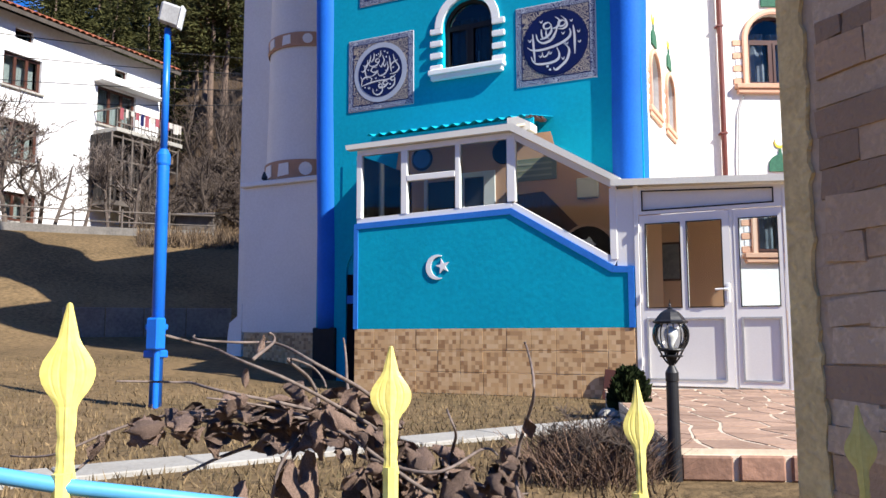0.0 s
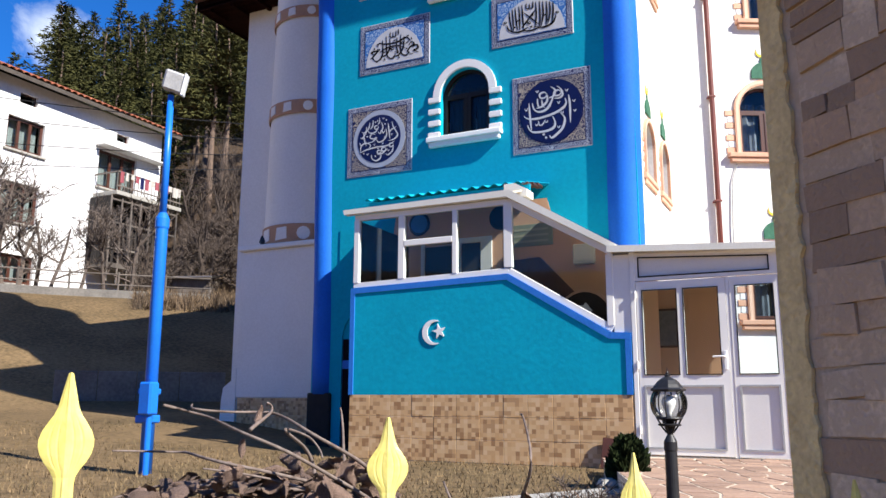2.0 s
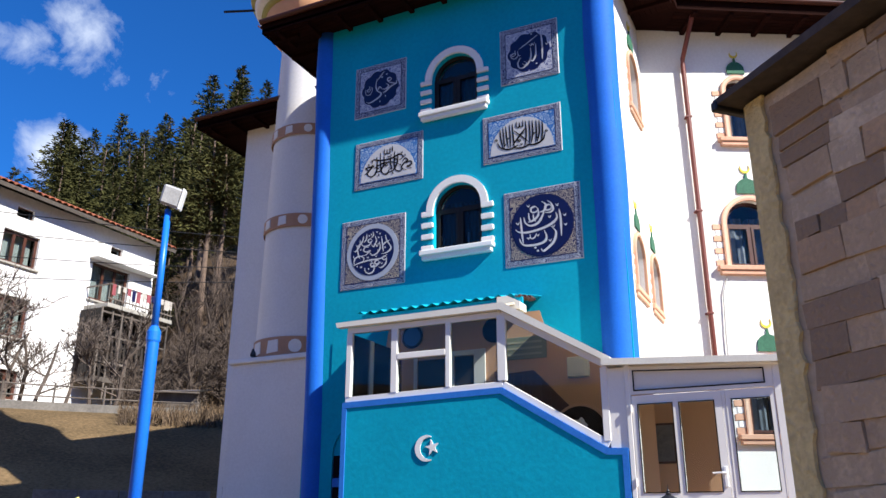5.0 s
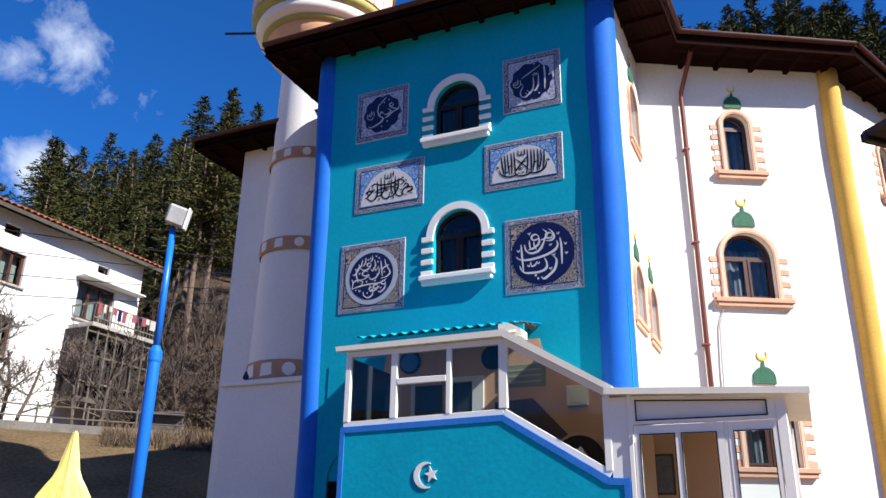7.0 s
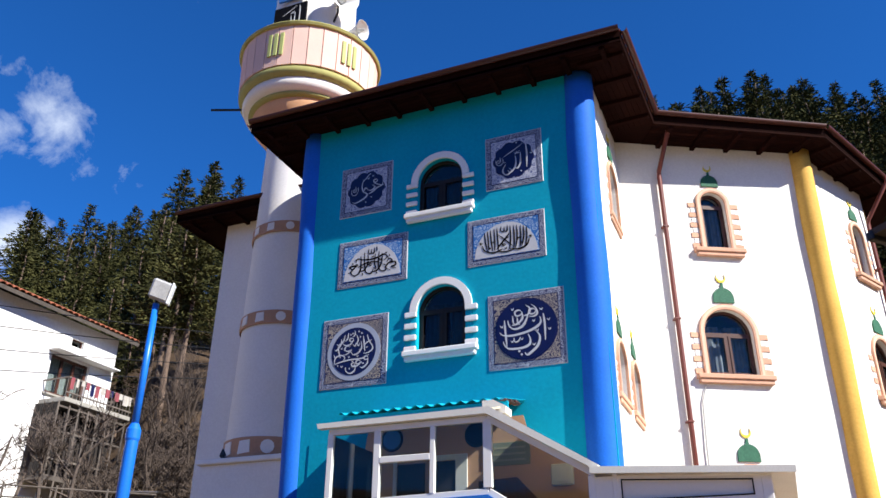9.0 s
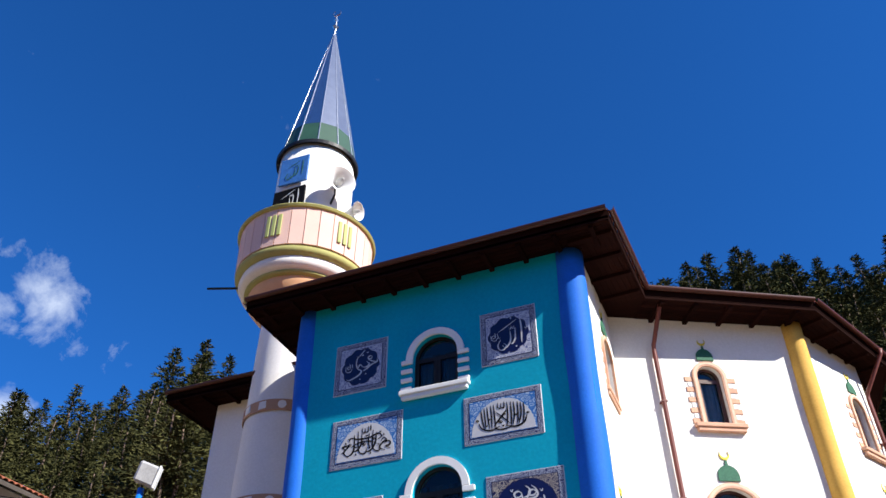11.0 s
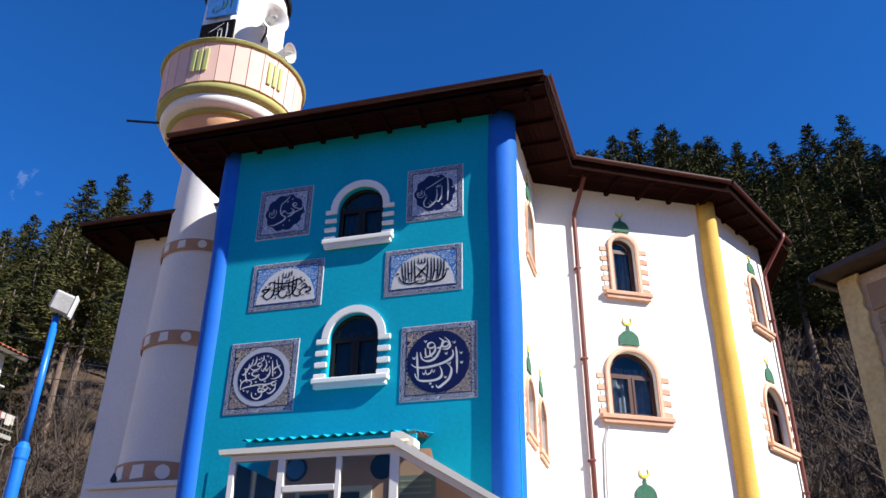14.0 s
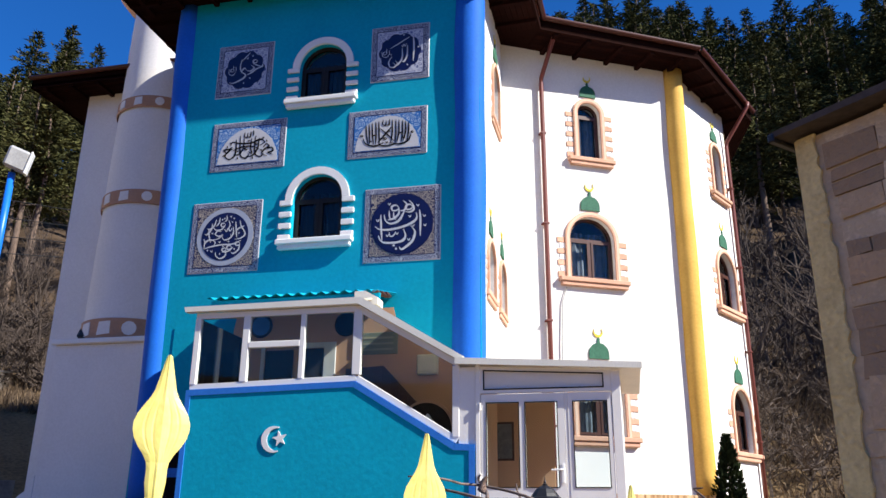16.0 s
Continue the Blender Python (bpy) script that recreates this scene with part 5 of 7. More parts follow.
def wall_clock(x, z, r, material, label):
    th = thing("wall_plate", label, "wall decoration", (x, -0.016, z))
    lathe_bm = lathe(bmesh.new(), [(r, 0), (r * 1.02, 0.015), (r * 0.9, 0.03), (r * 0.86, 0.022)], 28, pose(0, 0, 0, 90))
    part("rim", lathe_bm, material, th)
    part("face", lathe(bmesh.new(), [(r * 0.8, 0.0), (r * 0.8, 0.026)], 28, pose(0, 0, 0, 90)), M_skyblue if material is M_navy else M_ink, th)


wall_clock(1.44, 3.45, 0.19, M_navy, "round blue plate hung on the porch wall")
wall_clock(2.87, 3.42, 0.19, M_ink, "round dark plate hung on the porch wall")
sign = thing("framed_text", "greenish framed text board on the porch wall", "picture", (3.35, -0.016, 3.10))
part("board", boxbm((-0.36, -0.02, -0.17), (0.36, 0.0, 0.17), 0.004), mat("faded_green_board", (0.25, 0.27, 0.19), (0.2, 0.22, 0.15), 0.6), sign)
for k in range(3):
    part("text_bar", boxbm((-0.29, -0.024, 0.07 - 0.09 * k), (0.29, -0.0202, 0.10 - 0.09 * k)), mat("faded_text", (0.45, 0.42, 0.30)), sign)
box_th = thing("meter_box", "cream plastic meter box on the porch wall", "meter box", (4.19, -0.016, 2.74))
part("case", boxbm((-0.16, -0.09, -0.15), (0.16, 0.0, 0.15), 0.015), M_cream, box_th)
part("cover", boxbm((-0.12, -0.1, -0.11), (0.12, -0.091, 0.11), 0.006), M_pvcgrey, box_th)

# arched side doorway between the column and the porch; black leaves paint its dark opening
sdoor = thing("door_2", "arched turquoise recess beside the porch, its dark opening painted as black leaves", "door", kind="structure")
bm = bmesh.new()
prism(bm, arch(0.50, -0.2, 1.16, 2.42), -0.03, -0.001, [arch(0.50, -0.199, 1.0, 2.33)])
part("arch_trim", bm, M_teal, sdoor)
part("leaf_or_dark_opening", boxbm((0.02, -0.03, -0.2), (0.98, -0.004, 1.13), 0.004), M_ink, sdoor)
part("upper_dark_opening", boxbm((0.02, -0.03, 1.27), (0.98, -0.004, 1.62), 0.004), M_ink, sdoor)
part("rail", boxbm((0.02, -0.04, 1.132), (0.98, -0.004, 1.268), 0.004), M_trimblue, sdoor)

# arch-backed dark niche with a white emblem; a black plate paints its shade
niche = thing("round_niche", "dark round-headed niche behind the stair pane, its shade painted as a black plate", "bench", (4.23, -0.25, 1.60))
bm = bmesh.new()
prism(bm, arch(0, -1.5, 0.75, 2.05), -0.03, 0.03)
part("back", bm, M_ink, niche)
bm = bmesh.new()
prism(bm, arch(0, -1.5, 0.83, 2.09), -0.02, 0.028, [arch(0, -1.499, 0.75, 2.049)])
part("rim", bm, M_terracotta, niche)
bm = bmesh.new()
prism(bm, disc(0, 0.28, 0.12, 14, 5, 0.45), -0.04, -0.031)
part("emblem", bm, M_trimwhite, niche)

# crescent and star on the porch wall
emb = thing("crescent_and_star", "white crescent and star emblem fixed on the porch wall", "emblem", (2.56, PY - 0.002, 1.53))
bm = bmesh.new()
out = [(0.17 * math.cos(a) - 0.03, 0.17 * math.sin(a)) for a in [radians(68 + 224 * i / 22) for i in range(23)]]
inn = [(0.145 * math.cos(a) + 0.022, 0.145 * math.sin(a)) for a in [radians(278 - 196 * i / 22) for i in range(23)]]
prism(bm, out + inn, -0.013, 0.0)
part("crescent", bm, M_trimwhite, emb)
bm = bmesh.new()
prism(bm, [(0.055 + (0.105 if i % 2 == 0 else 0.042) * math.cos(radians(90 + 36 * i + 12)), 0.01 + (0.105 if i % 2 == 0 else 0.042) * math.sin(radians(90 + 36 * i + 12))) for i in range(10)], -0.013, 0.0)
part("star", bm, M_trimwhite, emb)

# ---- entrance vestibule ----
vest = thing("vestibule", "white plastic entrance vestibule with a sloping panel roof", "vestibule", kind="structure")
part("left_panel", boxbm((4.985, PY + 0.022, 1.41), (5.205, PY + 0.08, 2.40), 0.004), M_pvc, vest)
part("corner_post", boxbm((5.205, PY + 0.0, -0.02), (5.262, PY + 0.09, 2.42), 0.005), M_pvc, vest)
part("corner_post", boxbm((6.875, PY + 0.0, -0.02), (6.985, PY + 0.10, 2.30), 0.006), M_pvc, vest)
bm = bmesh.new()
prism(bm, [(5.262, 2.06), (6.875, 2.06), (6.875, 2.31), (5.262, 2.40)], PY + 0.015, PY + 0.085, [[(5.31, 2.11), (6.78, 2.11), (6.78, 2.27), (5.31, 2.345)]])
part("transom_frame", bm, M_pvc, vest)
bm = bmesh.new()
prism(bm, [(5.312, 2.112), (6.778, 2.112), (6.778, 2.268), (5.312, 2.343)], PY + 0.04, PY + 0.06)
part("transom_panel", bm, M_pvcgrey, vest)
bm = bmesh.new()
prism(bm, [(5.30, 2.10), (6.79, 2.10), (6.79, 2.28), (5.30, 2.355)], PY + 0.009, PY + 0.0145, [[(5.316, 2.116), (6.774, 2.116), (6.774, 2.264), (5.316, 2.339)]])
part("transom_bead", bm, M_black, vest)
bm = bmesh.new()
v = [bm.verts.new(p) for p in ((4.97, PY - 0.08, 2.44), (7.24, PY - 0.08, 2.315), (7.24, 0.55, 2.315), (4.97, 0.55, 2.44))]
bm.faces.new(v)
thick(bm, -0.05)
part("roof_panel", bm, M_cream, vest)
bm = bmesh.new()
prism(bm, [(4.96, 2.425), (7.255, 2.300), (7.255, 2.375), (4.96, 2.505)], PY - 0.12, PY - 0.082)
part("roof_edge", bm, M_cream, vest)
# clear side screen
for y in (PY + 0.35, -0.7, 0.2, 1.1):
    part("side_post", boxbm((6.945, y, 0.0), (6.985, y + 0.04, 2.30), 0.003), M_pvc, vest)
part("side_rail", boxbm((6.945, PY + 0.1, 0.8), (6.985, 1.1, 0.86), 0.003), M_pvc, vest)
part("peach_lining", boxbm((5.002, 0.0, 0.0), (5.012, 2.5, 2.36)), M_peach, vest)
part("inner_wall", boxbm((5.20, PY + 0.17, 0.0), (5.215, -0.002, 2.30)), M_peach, vest)
part("back_wall", boxbm((5.013, 0.50, 0.0), (5.98, 0.56, 2.33)), M_peach, vest)
part("floor_slab", boxbm((4.99, PY, -0.3), (7.0, 2.6, -0.004)), M_path, vest)
pic = thing("wall_picture", "dark framed picture on the peach vestibule wall", "picture", (5.24, 0.498, 1.66))
part("frame", boxbm((-0.15, -0.02, -0.28), (0.15, 0.0, 0.28), 0.006), M_frame, pic)
part("image", boxbm((-0.12, -0.024, -0.25), (0.12, -0.0201, 0.25)), mat("dim_print", (0.10, 0.10, 0.11), (0.2, 0.19, 0.18), coarse=14), pic)

door = thing("door_1", "white plastic double door with glazed upper lights", "door", kind="structure")
for (x0, x1, lights) in ((5.27, 6.30, [(5.34, 5.745), (5.82, 6.215)]), (6.345, 6.868, [(6.405, 6.815)])):
    leaf = bmesh.new()
    holes = [rect(a, 0.93, b, 1.94) for a, b in lights] + [rect(lights[0][0], 0.09, lights[-1][1], 0.80)]
    prism(leaf, rect(x0, 0.015, x1, 2.045), PY + 0.005, PY + 0.07, holes)
    lf = part("leaf_or_dark_opening", leaf, M_pvc, door)
    for a, b in lights:
        part("pane", boxbm((a, PY + 0.03, 0.93), (b, PY + 0.038, 1.94)), M_glass, lf).visible_shadow = False
        g = bmesh.new()
        prism(g, rect(a - 0.005, 0.925, b + 0.005, 1.945), PY - 0.003, PY + 0.004, [rect(a + 0.006, 0.936, b - 0.006, 1.934)])
        part("bead", g, M_ink, lf)
    part("panel", boxbm((lights[0][0], PY + 0.02, 0.09), (lights[-1][1], PY + 0.05, 0.80)), M_pvcgrey, lf)
    g = bmesh.new()
    prism(g, rect(lights[0][0] - 0.01, 0.08, lights[-1][1] + 0.01, 0.81), PY - 0.004, PY + 0.004, [rect(lights[0][0] + 0.012, 0.102, lights[-1][1] - 0.012, 0.788)])
    part("panel_bead", g, M_lampgrey, lf)
part("meeting_post", boxbm((6.302, PY + 0.01, 0.0), (6.343, PY + 0.062, 2.05), 0.003), M_pvc, door)
hd = bmesh.new()
box(hd, (6.245, PY - 0.012, 0.98), (6.282, PY + 0.004, 1.2), 0.004)
tube(hd, [(6.263, PY - 0.01, 1.13), (6.263, PY - 0.05, 1.13), (6.24, PY - 0.055, 1.132), (6.13, PY - 0.05, 1.128)], 0.011, 10)
part("door_handle", hd, M_trimwhite, door, "white lever handle")
for z in (0.25, 1.0, 1.85):
    part("hinge", lathe(bmesh.new(), [(0.012, 0), (0.012, 0.09)], 10, pose(5.262, PY - 0.012, z)), M_pvc, door)

# ---- minaret ----
MC = pose(-2.62, 2.62, 0)
minaret = thing("minaret", "white round minaret with coloured balcony and a tin cone", "minaret", (-2.62, 2.62, 0), kind="structure")
part("shaft", lathe(bmesh.new(), [(0.98, 3.72)] + [(0.97 - 0.01 * k, 3.9 + 0.7 * k) for k in range(12)], 48, wobble=0.006), M_white, minaret, smooth=True)
for z0, z1, r in ((3.765, 4.17, 0.995), (6.55, 6.86, 0.96), (8.74, 9.02, 0.93)):
    part("painted_band", lathe(bmesh.new(), [(r, z0), (r + 0.012, z0 + 0.01), (r + 0.012, z1 - 0.01), (r - 0.01, z1)], 48, closed=False), M_band, minaret, smooth=False)
    cnt = 13
    zc, rr = (z0 + z1) / 2, (z1 - z0) * 0.34
    rnd = random.Random(int(z0 * 10))
    for k in range(cnt):
        a = 2 * math.pi * k / cnt
        b = bmesh.new()
        shape = disc(0, 0, rr, 12) if k % 2 else [(-rr, -rr), (rr, -rr * 0.8), (rr * 0.9, rr), (-rr * 0.8, rr * 0.9)]
        prism(b, shape, -0.012, 0.008)
        part("medallion", b, M_white, minaret).matrix_basis = pose(0, 0, zc, 0, 0, math.degrees(a)) @ pose(0, -(r + 0.012), 0)
part("lower_ring", lathe(bmesh.new(), [(0.88, 11.45), (1.06, 11.66), (1.32, 11.98), (1.30, 12.16)], 48, closed=False, wobble=0.006), M_peachband, minaret, smooth=True)
part("white_ring", lathe(bmesh.new(), [(1.34, 12.22), (1.52, 12.28), (1.60, 12.42), (1.56, 12.56)], 48, closed=False, wobble=0.012), M_white, minaret, smooth=True)
part("olive_ring", lathe(bmesh.new(), [(1.56, 12.52), (1.68, 12.58), (1.72, 12.68), (1.66, 12.80)], 48, closed=False, wobble=0.012), M_olive, minaret, smooth=True)
part("olive_ring", lathe(bmesh.new(), [(1.28, 12.12), (1.40, 12.15), (1.42, 12.21), (1.34, 12.26)], 48, closed=False, wobble=0.010), M_olive, minaret, smooth=True)
NP = 30
for k in range(NP):
    a0, a1 = 2 * math.pi * k / NP, 2 * math.pi * (k + 1) / NP
    b = bmesh.new()
    g0 = 0.006
    ring = [(1.66, 12.78), (1.715, 12.78), (1.745, 13.92), (1.69, 13.92)]
    rows = [[b.verts.new((r * math.cos(a), r * math.sin(a), z)) for r, z in ring] for a in (a0 + g0, a1 - g0)]
    for i in range(4):
        j = (i + 1) % 4
        b.faces.new((rows[0][i], rows[0][j], rows[1][j], rows[1][i]))
    b.faces.new(rows[0])
    b.faces.new(rows[1])
    part("parapet_panel", b, M_pink, minaret)
for az in (-86, -25, 95, 155):
    for q in range(3):
        a = az + (q - 1) * 5.2
        part("lime_slat", boxbm((-0.05, -1.76, 13.05), (0.05, -1.725, 13.72), 0.01), M_lime, minaret).matrix_basis = pose(0, 0, 0, 0, 0, a + 90)
part("parapet_core", lathe(bmesh.new(), [(1.64, 12.75), (1.67, 13.9)], 48, closed=False), M_pink, minaret)
part("balcony_floor", lathe(bmesh.new(), [(1.6, 12.7), (1.6, 12.82)], 48), M_white, minaret)
part("rim", lathe(bmesh.new(), [(1.66, 13.90), (1.80, 13.92), (1.83, 13.98), (1.79, 14.03), (1.66, 14.03)], 48, closed=False), M_olive, minaret)
part("upper_shaft", lathe(bmesh.new(), [(1.08, 12.8), (1.07, 15.0), (1.06, 16.95)], 48, wobble=0.003), M_white, minaret, smooth=True)
part("cone_eave", lathe(bmesh.new(), [(1.05, 16.90), (1.17, 16.84), (1.19, 16.94), (1.10, 17.04)], 48, closed=False), M_iron, minaret)
SEG = 12


def cone_ring(r0, z0, r1, z1):
    b = bmesh.new()
    lo_ = [b.verts.new((r0 * math.cos(2 * math.pi * k / SEG), r0 * math.sin(2 * math.pi * k / SEG), z0)) for k in range(SEG)]
    hi_ = [b.verts.new((r1 * math.cos(2 * math.pi * k / SEG), r1 * math.sin(2 * math.pi * k / SEG), z1)) for k in range(SEG)]
    for k in range(SEG):
        b.faces.new((lo_[k], lo_[(k + 1) % SEG], hi_[(k + 1) % SEG], hi_[k]))
    return b


part("green_skirt", cone_ring(1.12, 17.0, 0.97, 17.85), M_greensheet, minaret)
cone = part("cone", cone_ring(0.97, 17.852, 0.05, 23.2), M_steel, minaret, "tall seamed tin cone")
for k in range(SEG):
    a = 2 * math.pi * k / SEG
    b = bmesh.new()
    tube(b, [(1.125 * math.cos(a), 1.125 * math.sin(a), 17.0), (0.975 * math.cos(a), 0.975 * math.sin(a), 17.85), (0.05 * math.cos(a), 0.05 * math.sin(a), 23.2)], [0.018, 0.018, 0.008], 6)
    part("seam", b, M_steel, minaret)
part("alem", lathe(bmesh.new(), [(0.05, 23.15), (0.05, 23.5), (0.11, 23.6), (0.05, 23.72), (0.04, 23.9), (0.09, 24.0), (0.03, 24.1), (0.02, 24.3)], 16), M_steel, minaret)
b = bmesh.new()
prism(b, [(0.16 * math.cos(a), 24.42 + 0.16 * math.sin(a)) for a in [radians(125 + 290 * i / 16) for i in range(17)]] + [(0.12 * math.cos(a), 24.45 + 0.12 * math.sin(a)) for a in [radians(45 - 270 * i / 16) for i in range(17)]], -0.02, 0.02)
part("crescent", b, M_steel, minaret)


def minaret_board(az, z0, z1, w, material, ink, label):
    th = thing("minaret_sign", label, "sign", (-2.62, 2.62, 0), turn=az)
    part("board", boxbm((-w / 2, -1.16, z0), (w / 2, -1.10, z1), 0.006), material, th)
    for k, (pts, pw) in enumerate(CALLI["name_right"][:6]):
        b = bmesh.new()
        stroke(b, pts, pw * 0.8, 0, (z0 + z1) / 2, w * 0.5, -1.166 - 0.0006 * k)
        thick(b, 0.004)
        part("pen_stroke", b, ink, th)


minaret_board(2, 15.35, 16.3, 0.85, M_skyblue, M_greendome, "blue sign board with green script on the minaret")
minaret_board(0, 14.3, 15.15, 0.95, M_ink, M_trimwhite, "black sign board with pale script on the minaret")


def horn(az, z, pitch, s, label):
    th = thing("horn_loudspeaker", label, "loudspeaker", (-2.62, 2.62, 0), turn=az)
    m = pose(0, -1.25, z, 90 - pitch)
    part("bell", lathe(bmesh.new(), [(0.07 * s, -0.28), (0.09 * s, -0.1), (0.16 * s, 0.1), (0.30 * s, 0.26), (0.42 * s, 0.34), (0.43 * s, 0.345), (0.30 * s, 0.25), (0.12 * s, 0.0)], 28, m, closed=False), M_trimwhite, th, smooth=True)
    part("driver", lathe(bmesh.new(), [(0.12 * s, -0.45), (0.13 * s, -0.43), (0.13 * s, -0.25), (0.07 * s, -0.22)], 20, m), M_lampgrey, th)
    part("reflex", lathe(bmesh.new(), [(0.02 * s, 0.05), (0.10 * s, 0.2), (0.06 * s, 0.36), (0.02 * s, 0.4)], 16, m), M_lampgrey, th)
    part("bracket", tube(bmesh.new(), [(0, -1.05, z - 0.55), (0, -1.25, z - 0.35), (0, -1.22, z - 0.05)], 0.03, 8), M_iron, th)


horn(60, 15.35, -8, 0.95, "grey horn loudspeaker on the minaret balcony")
horn(84, 14.70, -12, 0.6, "grey horn loudspeaker on the minaret balcony")
spout_rod = thing("water_spout", "thin iron spout sticking out below the minaret balcony", "spout", (-2.62, 2.62, 0))
part("pipe", tube(bmesh.new(), [(-1.4, -0.75, 12.55), (-2.1, -1.1, 12.5)], 0.03, 8), M_iron, spout_rod)
fl = thing("ledge_floodlight", "small black floodlight on the plinth ledge", "floodlight", (-3.15, 1.75, 3.76))
part("housing", boxbm((-0.13, -0.07, 0.07), (0.13, 0.08, 0.25), 0.015, pose(0, 0, 0, -25)), M_iron, fl)
part("bracket", boxbm((-0.06, -0.03, 0.0), (0.06, 0.03, 0.07), 0.005), M_iron, fl)


# ---- forecourt ----
TER = placed((6.56, -6.72), 20)
terrace = thing("terrace", "crazy-paved red-brown flagstone terrace with pale joints", "terrace", kind="structure")
bm = bmesh.new()
v = [(0.0, 0.0), (3.4, 0.0), (3.4, 5.2), (-0.0, 5.2)]
part("bed", boxbm((0, 0, -0.4), (3.4, 4.4, -0.0015), 0.0, TER), M_mortar, terrace)
part("bed_back", boxbm((5.35, -2.9, -0.4), (9.8, PY + 0.0, -0.014)), M_mortar, terrace)
rnd = random.Random(11)
GX, GY = 14, 21
grid = {(i, j): (3.4 * i / GX + (rnd.uniform(-0.085, 0.085) if 0 < i < GX else 0), 4.75 * j / GY + (rnd.uniform(-0.085, 0.085) if 0 < j < GY else 0)) for i in range(GX + 1) for j in range(GY + 1)}
for i in range(GX):
    for j in range(GY):
        q = [Vector((*grid[p], 0)) for p in ((i, j), (i + 1, j), (i + 1, j + 1), (i, j + 1))]
        c = sum(q, Vector()) / 4
        b = bmesh.new()
        k = 0.90 + rnd.uniform(-0.03, 0.04)
        h = rnd.uniform(0.0005, 0.004)
        lo_ = [b.verts.new((*(c + (p - c) * k).xy, -0.02)) for p in q]
        hi_ = [b.verts.new((*(c + (p - c) * (k - 0.02)).xy, h)) for p in q]
        b.faces.new(hi_)
        for a in range(4):
            b.faces.new((lo_[a], lo_[(a + 1) % 4], hi_[(a + 1) % 4], hi_[a]))
        bmesh.ops.transform(b, matrix=TER, verts=b.verts)
        part("flagstone", b, M_flag, terrace)
for s in range(3):
    st = thing("step", "rough reddish stone step below the terrace", "step", kind="structure")
    z1, y1 = -0.02 - 0.17 * s, -0.32 * s
    part("bed", boxbm((0.03, y1 - 0.02, z1 - 0.4), (3.35, y1 + 0.25, z1 - 0.012), 0.0, TER), M_mortar, st)
    part("tread_bed", boxbm((0.0, y1 - 0.33, z1 - 0.4), (3.4, y1 - 0.021, z1 - 0.17), 0.0, TER), M_mortar, st)
    x = 0.0
    while x < 3.3:
        w = rnd.uniform(0.22, 0.42)
        b = boxbm((x + 0.015, y1 - 0.045, z1 - 0.15), (min(x + w, 3.4) - 0.015, y1 - 0.019, z1 - 0.01 + rnd.uniform(-0.01, 0.004)), 0.012, TER)
        part("riser_stone", b, M_stepstone, st)
        b = boxbm((x + 0.012, y1 - 0.31, z1 - 0.172), (min(x + w, 3.4) - 0.012, y1 - 0.055, z1 - 0.158), 0.005, TER)
        part("tread_stone", b, M_flag, st)
        x += w

pth = thing("path", "pale concrete slab path across the lawn", "path", kind="structure")
PA, PB = Vector((2.75, -8.9)), Vector((5.42, -4.0))
pdir = (PB - PA).normalized()
pn = Vector((pdir.y, -pdir.x))
L = (PB - PA).length
s = -4.5
while s < L:
    w = 0.78
    F = placed((PA.x + pdir.x * s, PA.y + pdir.y * s, -0.155 - (0.02 * max(0, -s))), math.degrees(math.atan2(pdir.y, pdir.x)))
    part("slab", boxbm((0.008, -0.42, -0.1), (w - 0.008, 0.0, 0.02 + rnd.uniform(-0.006, 0.006)), 0.008, F), M_path, pth)
    s += w
kerb = thing("kerb_stone", "pale rough stone at the end of the path", "stone", (5.45, -3.85, -0.16))
bm = lathe(bmesh.new(), [(0.13, 0), (0.15, 0.04), (0.12, 0.08), (0.05, 0.10)], 7, wobble=0.16, seed=3)
part("body", bm, M_path, kerb)

# low concrete wall on the bank
M_oldwall = mat("stained_concrete", (0.20, 0.185, 0.165), (0.12, 0.11, 0.10), 0.95, fine=14, coarse=1.4, bump=0.5)
lw = thing("retaining_wall", "low grey concrete wall at the foot of the bank", "wall", kind="structure")
pts = [(7.2 - 21.4 * math.sin(radians(a)), -11.4 + 21.4 * math.cos(radians(a))) for a in (51.2, 48.6, 46.2, 43.5, 40.5)]
for (ax, ay), (bx, by) in zip(pts, pts[1:]):
    n = math.hypot(bx - ax, by - ay)
    part("segment", boxbm((0, -0.1, -1.0), (n - 0.02, 0.1, 0.95), 0.015, placed((ax, ay, 0.35), math.degrees(math.atan2(by - ay, bx - ax)))), M_oldwall, lw)

# ---- blue lamp pole ----
pole = thing("lamp_pole", "tall blue painted steel pole with a floodlight bracket", "lamp pole", (0.46, -4.59, -0.2))
part("lower_tube", lathe(bmesh.new(), [(0.070, 0), (0.070, 2.85), (0.064, 2.92)], 24), M_pole, pole, smooth=True)
part("upper_tube", lathe(bmesh.new(), [(0.042, 2.9), (0.038, 4.42)], 20), M_pole, pole, smooth=True)
part("collar", lathe(bmesh.new(), [(0.074, 2.78), (0.08, 2.8), (0.08, 2.9), (0.046, 2.97)], 24), M_pole, pole)
part("foot_clamp", boxbm((-0.085, -0.13, 0.57), (0.095, 0.085, 0.66), 0.015), M_pole, pole)
part("foot_clamp", boxbm((-0.08, -0.12, 0.88), (0.09, 0.08, 0.95), 0.015), M_pole, pole)
part("fuse_box", boxbm((0.02, -0.2, 0.66), (0.2, -0.06, 1.02), 0.02), M_pole, pole)
part("stub_post", lathe(bmesh.new(), [(0.035, 0), (0.035, 0.75)], 12, pose(0.13, -0.13, 0)), M_pole, pole)
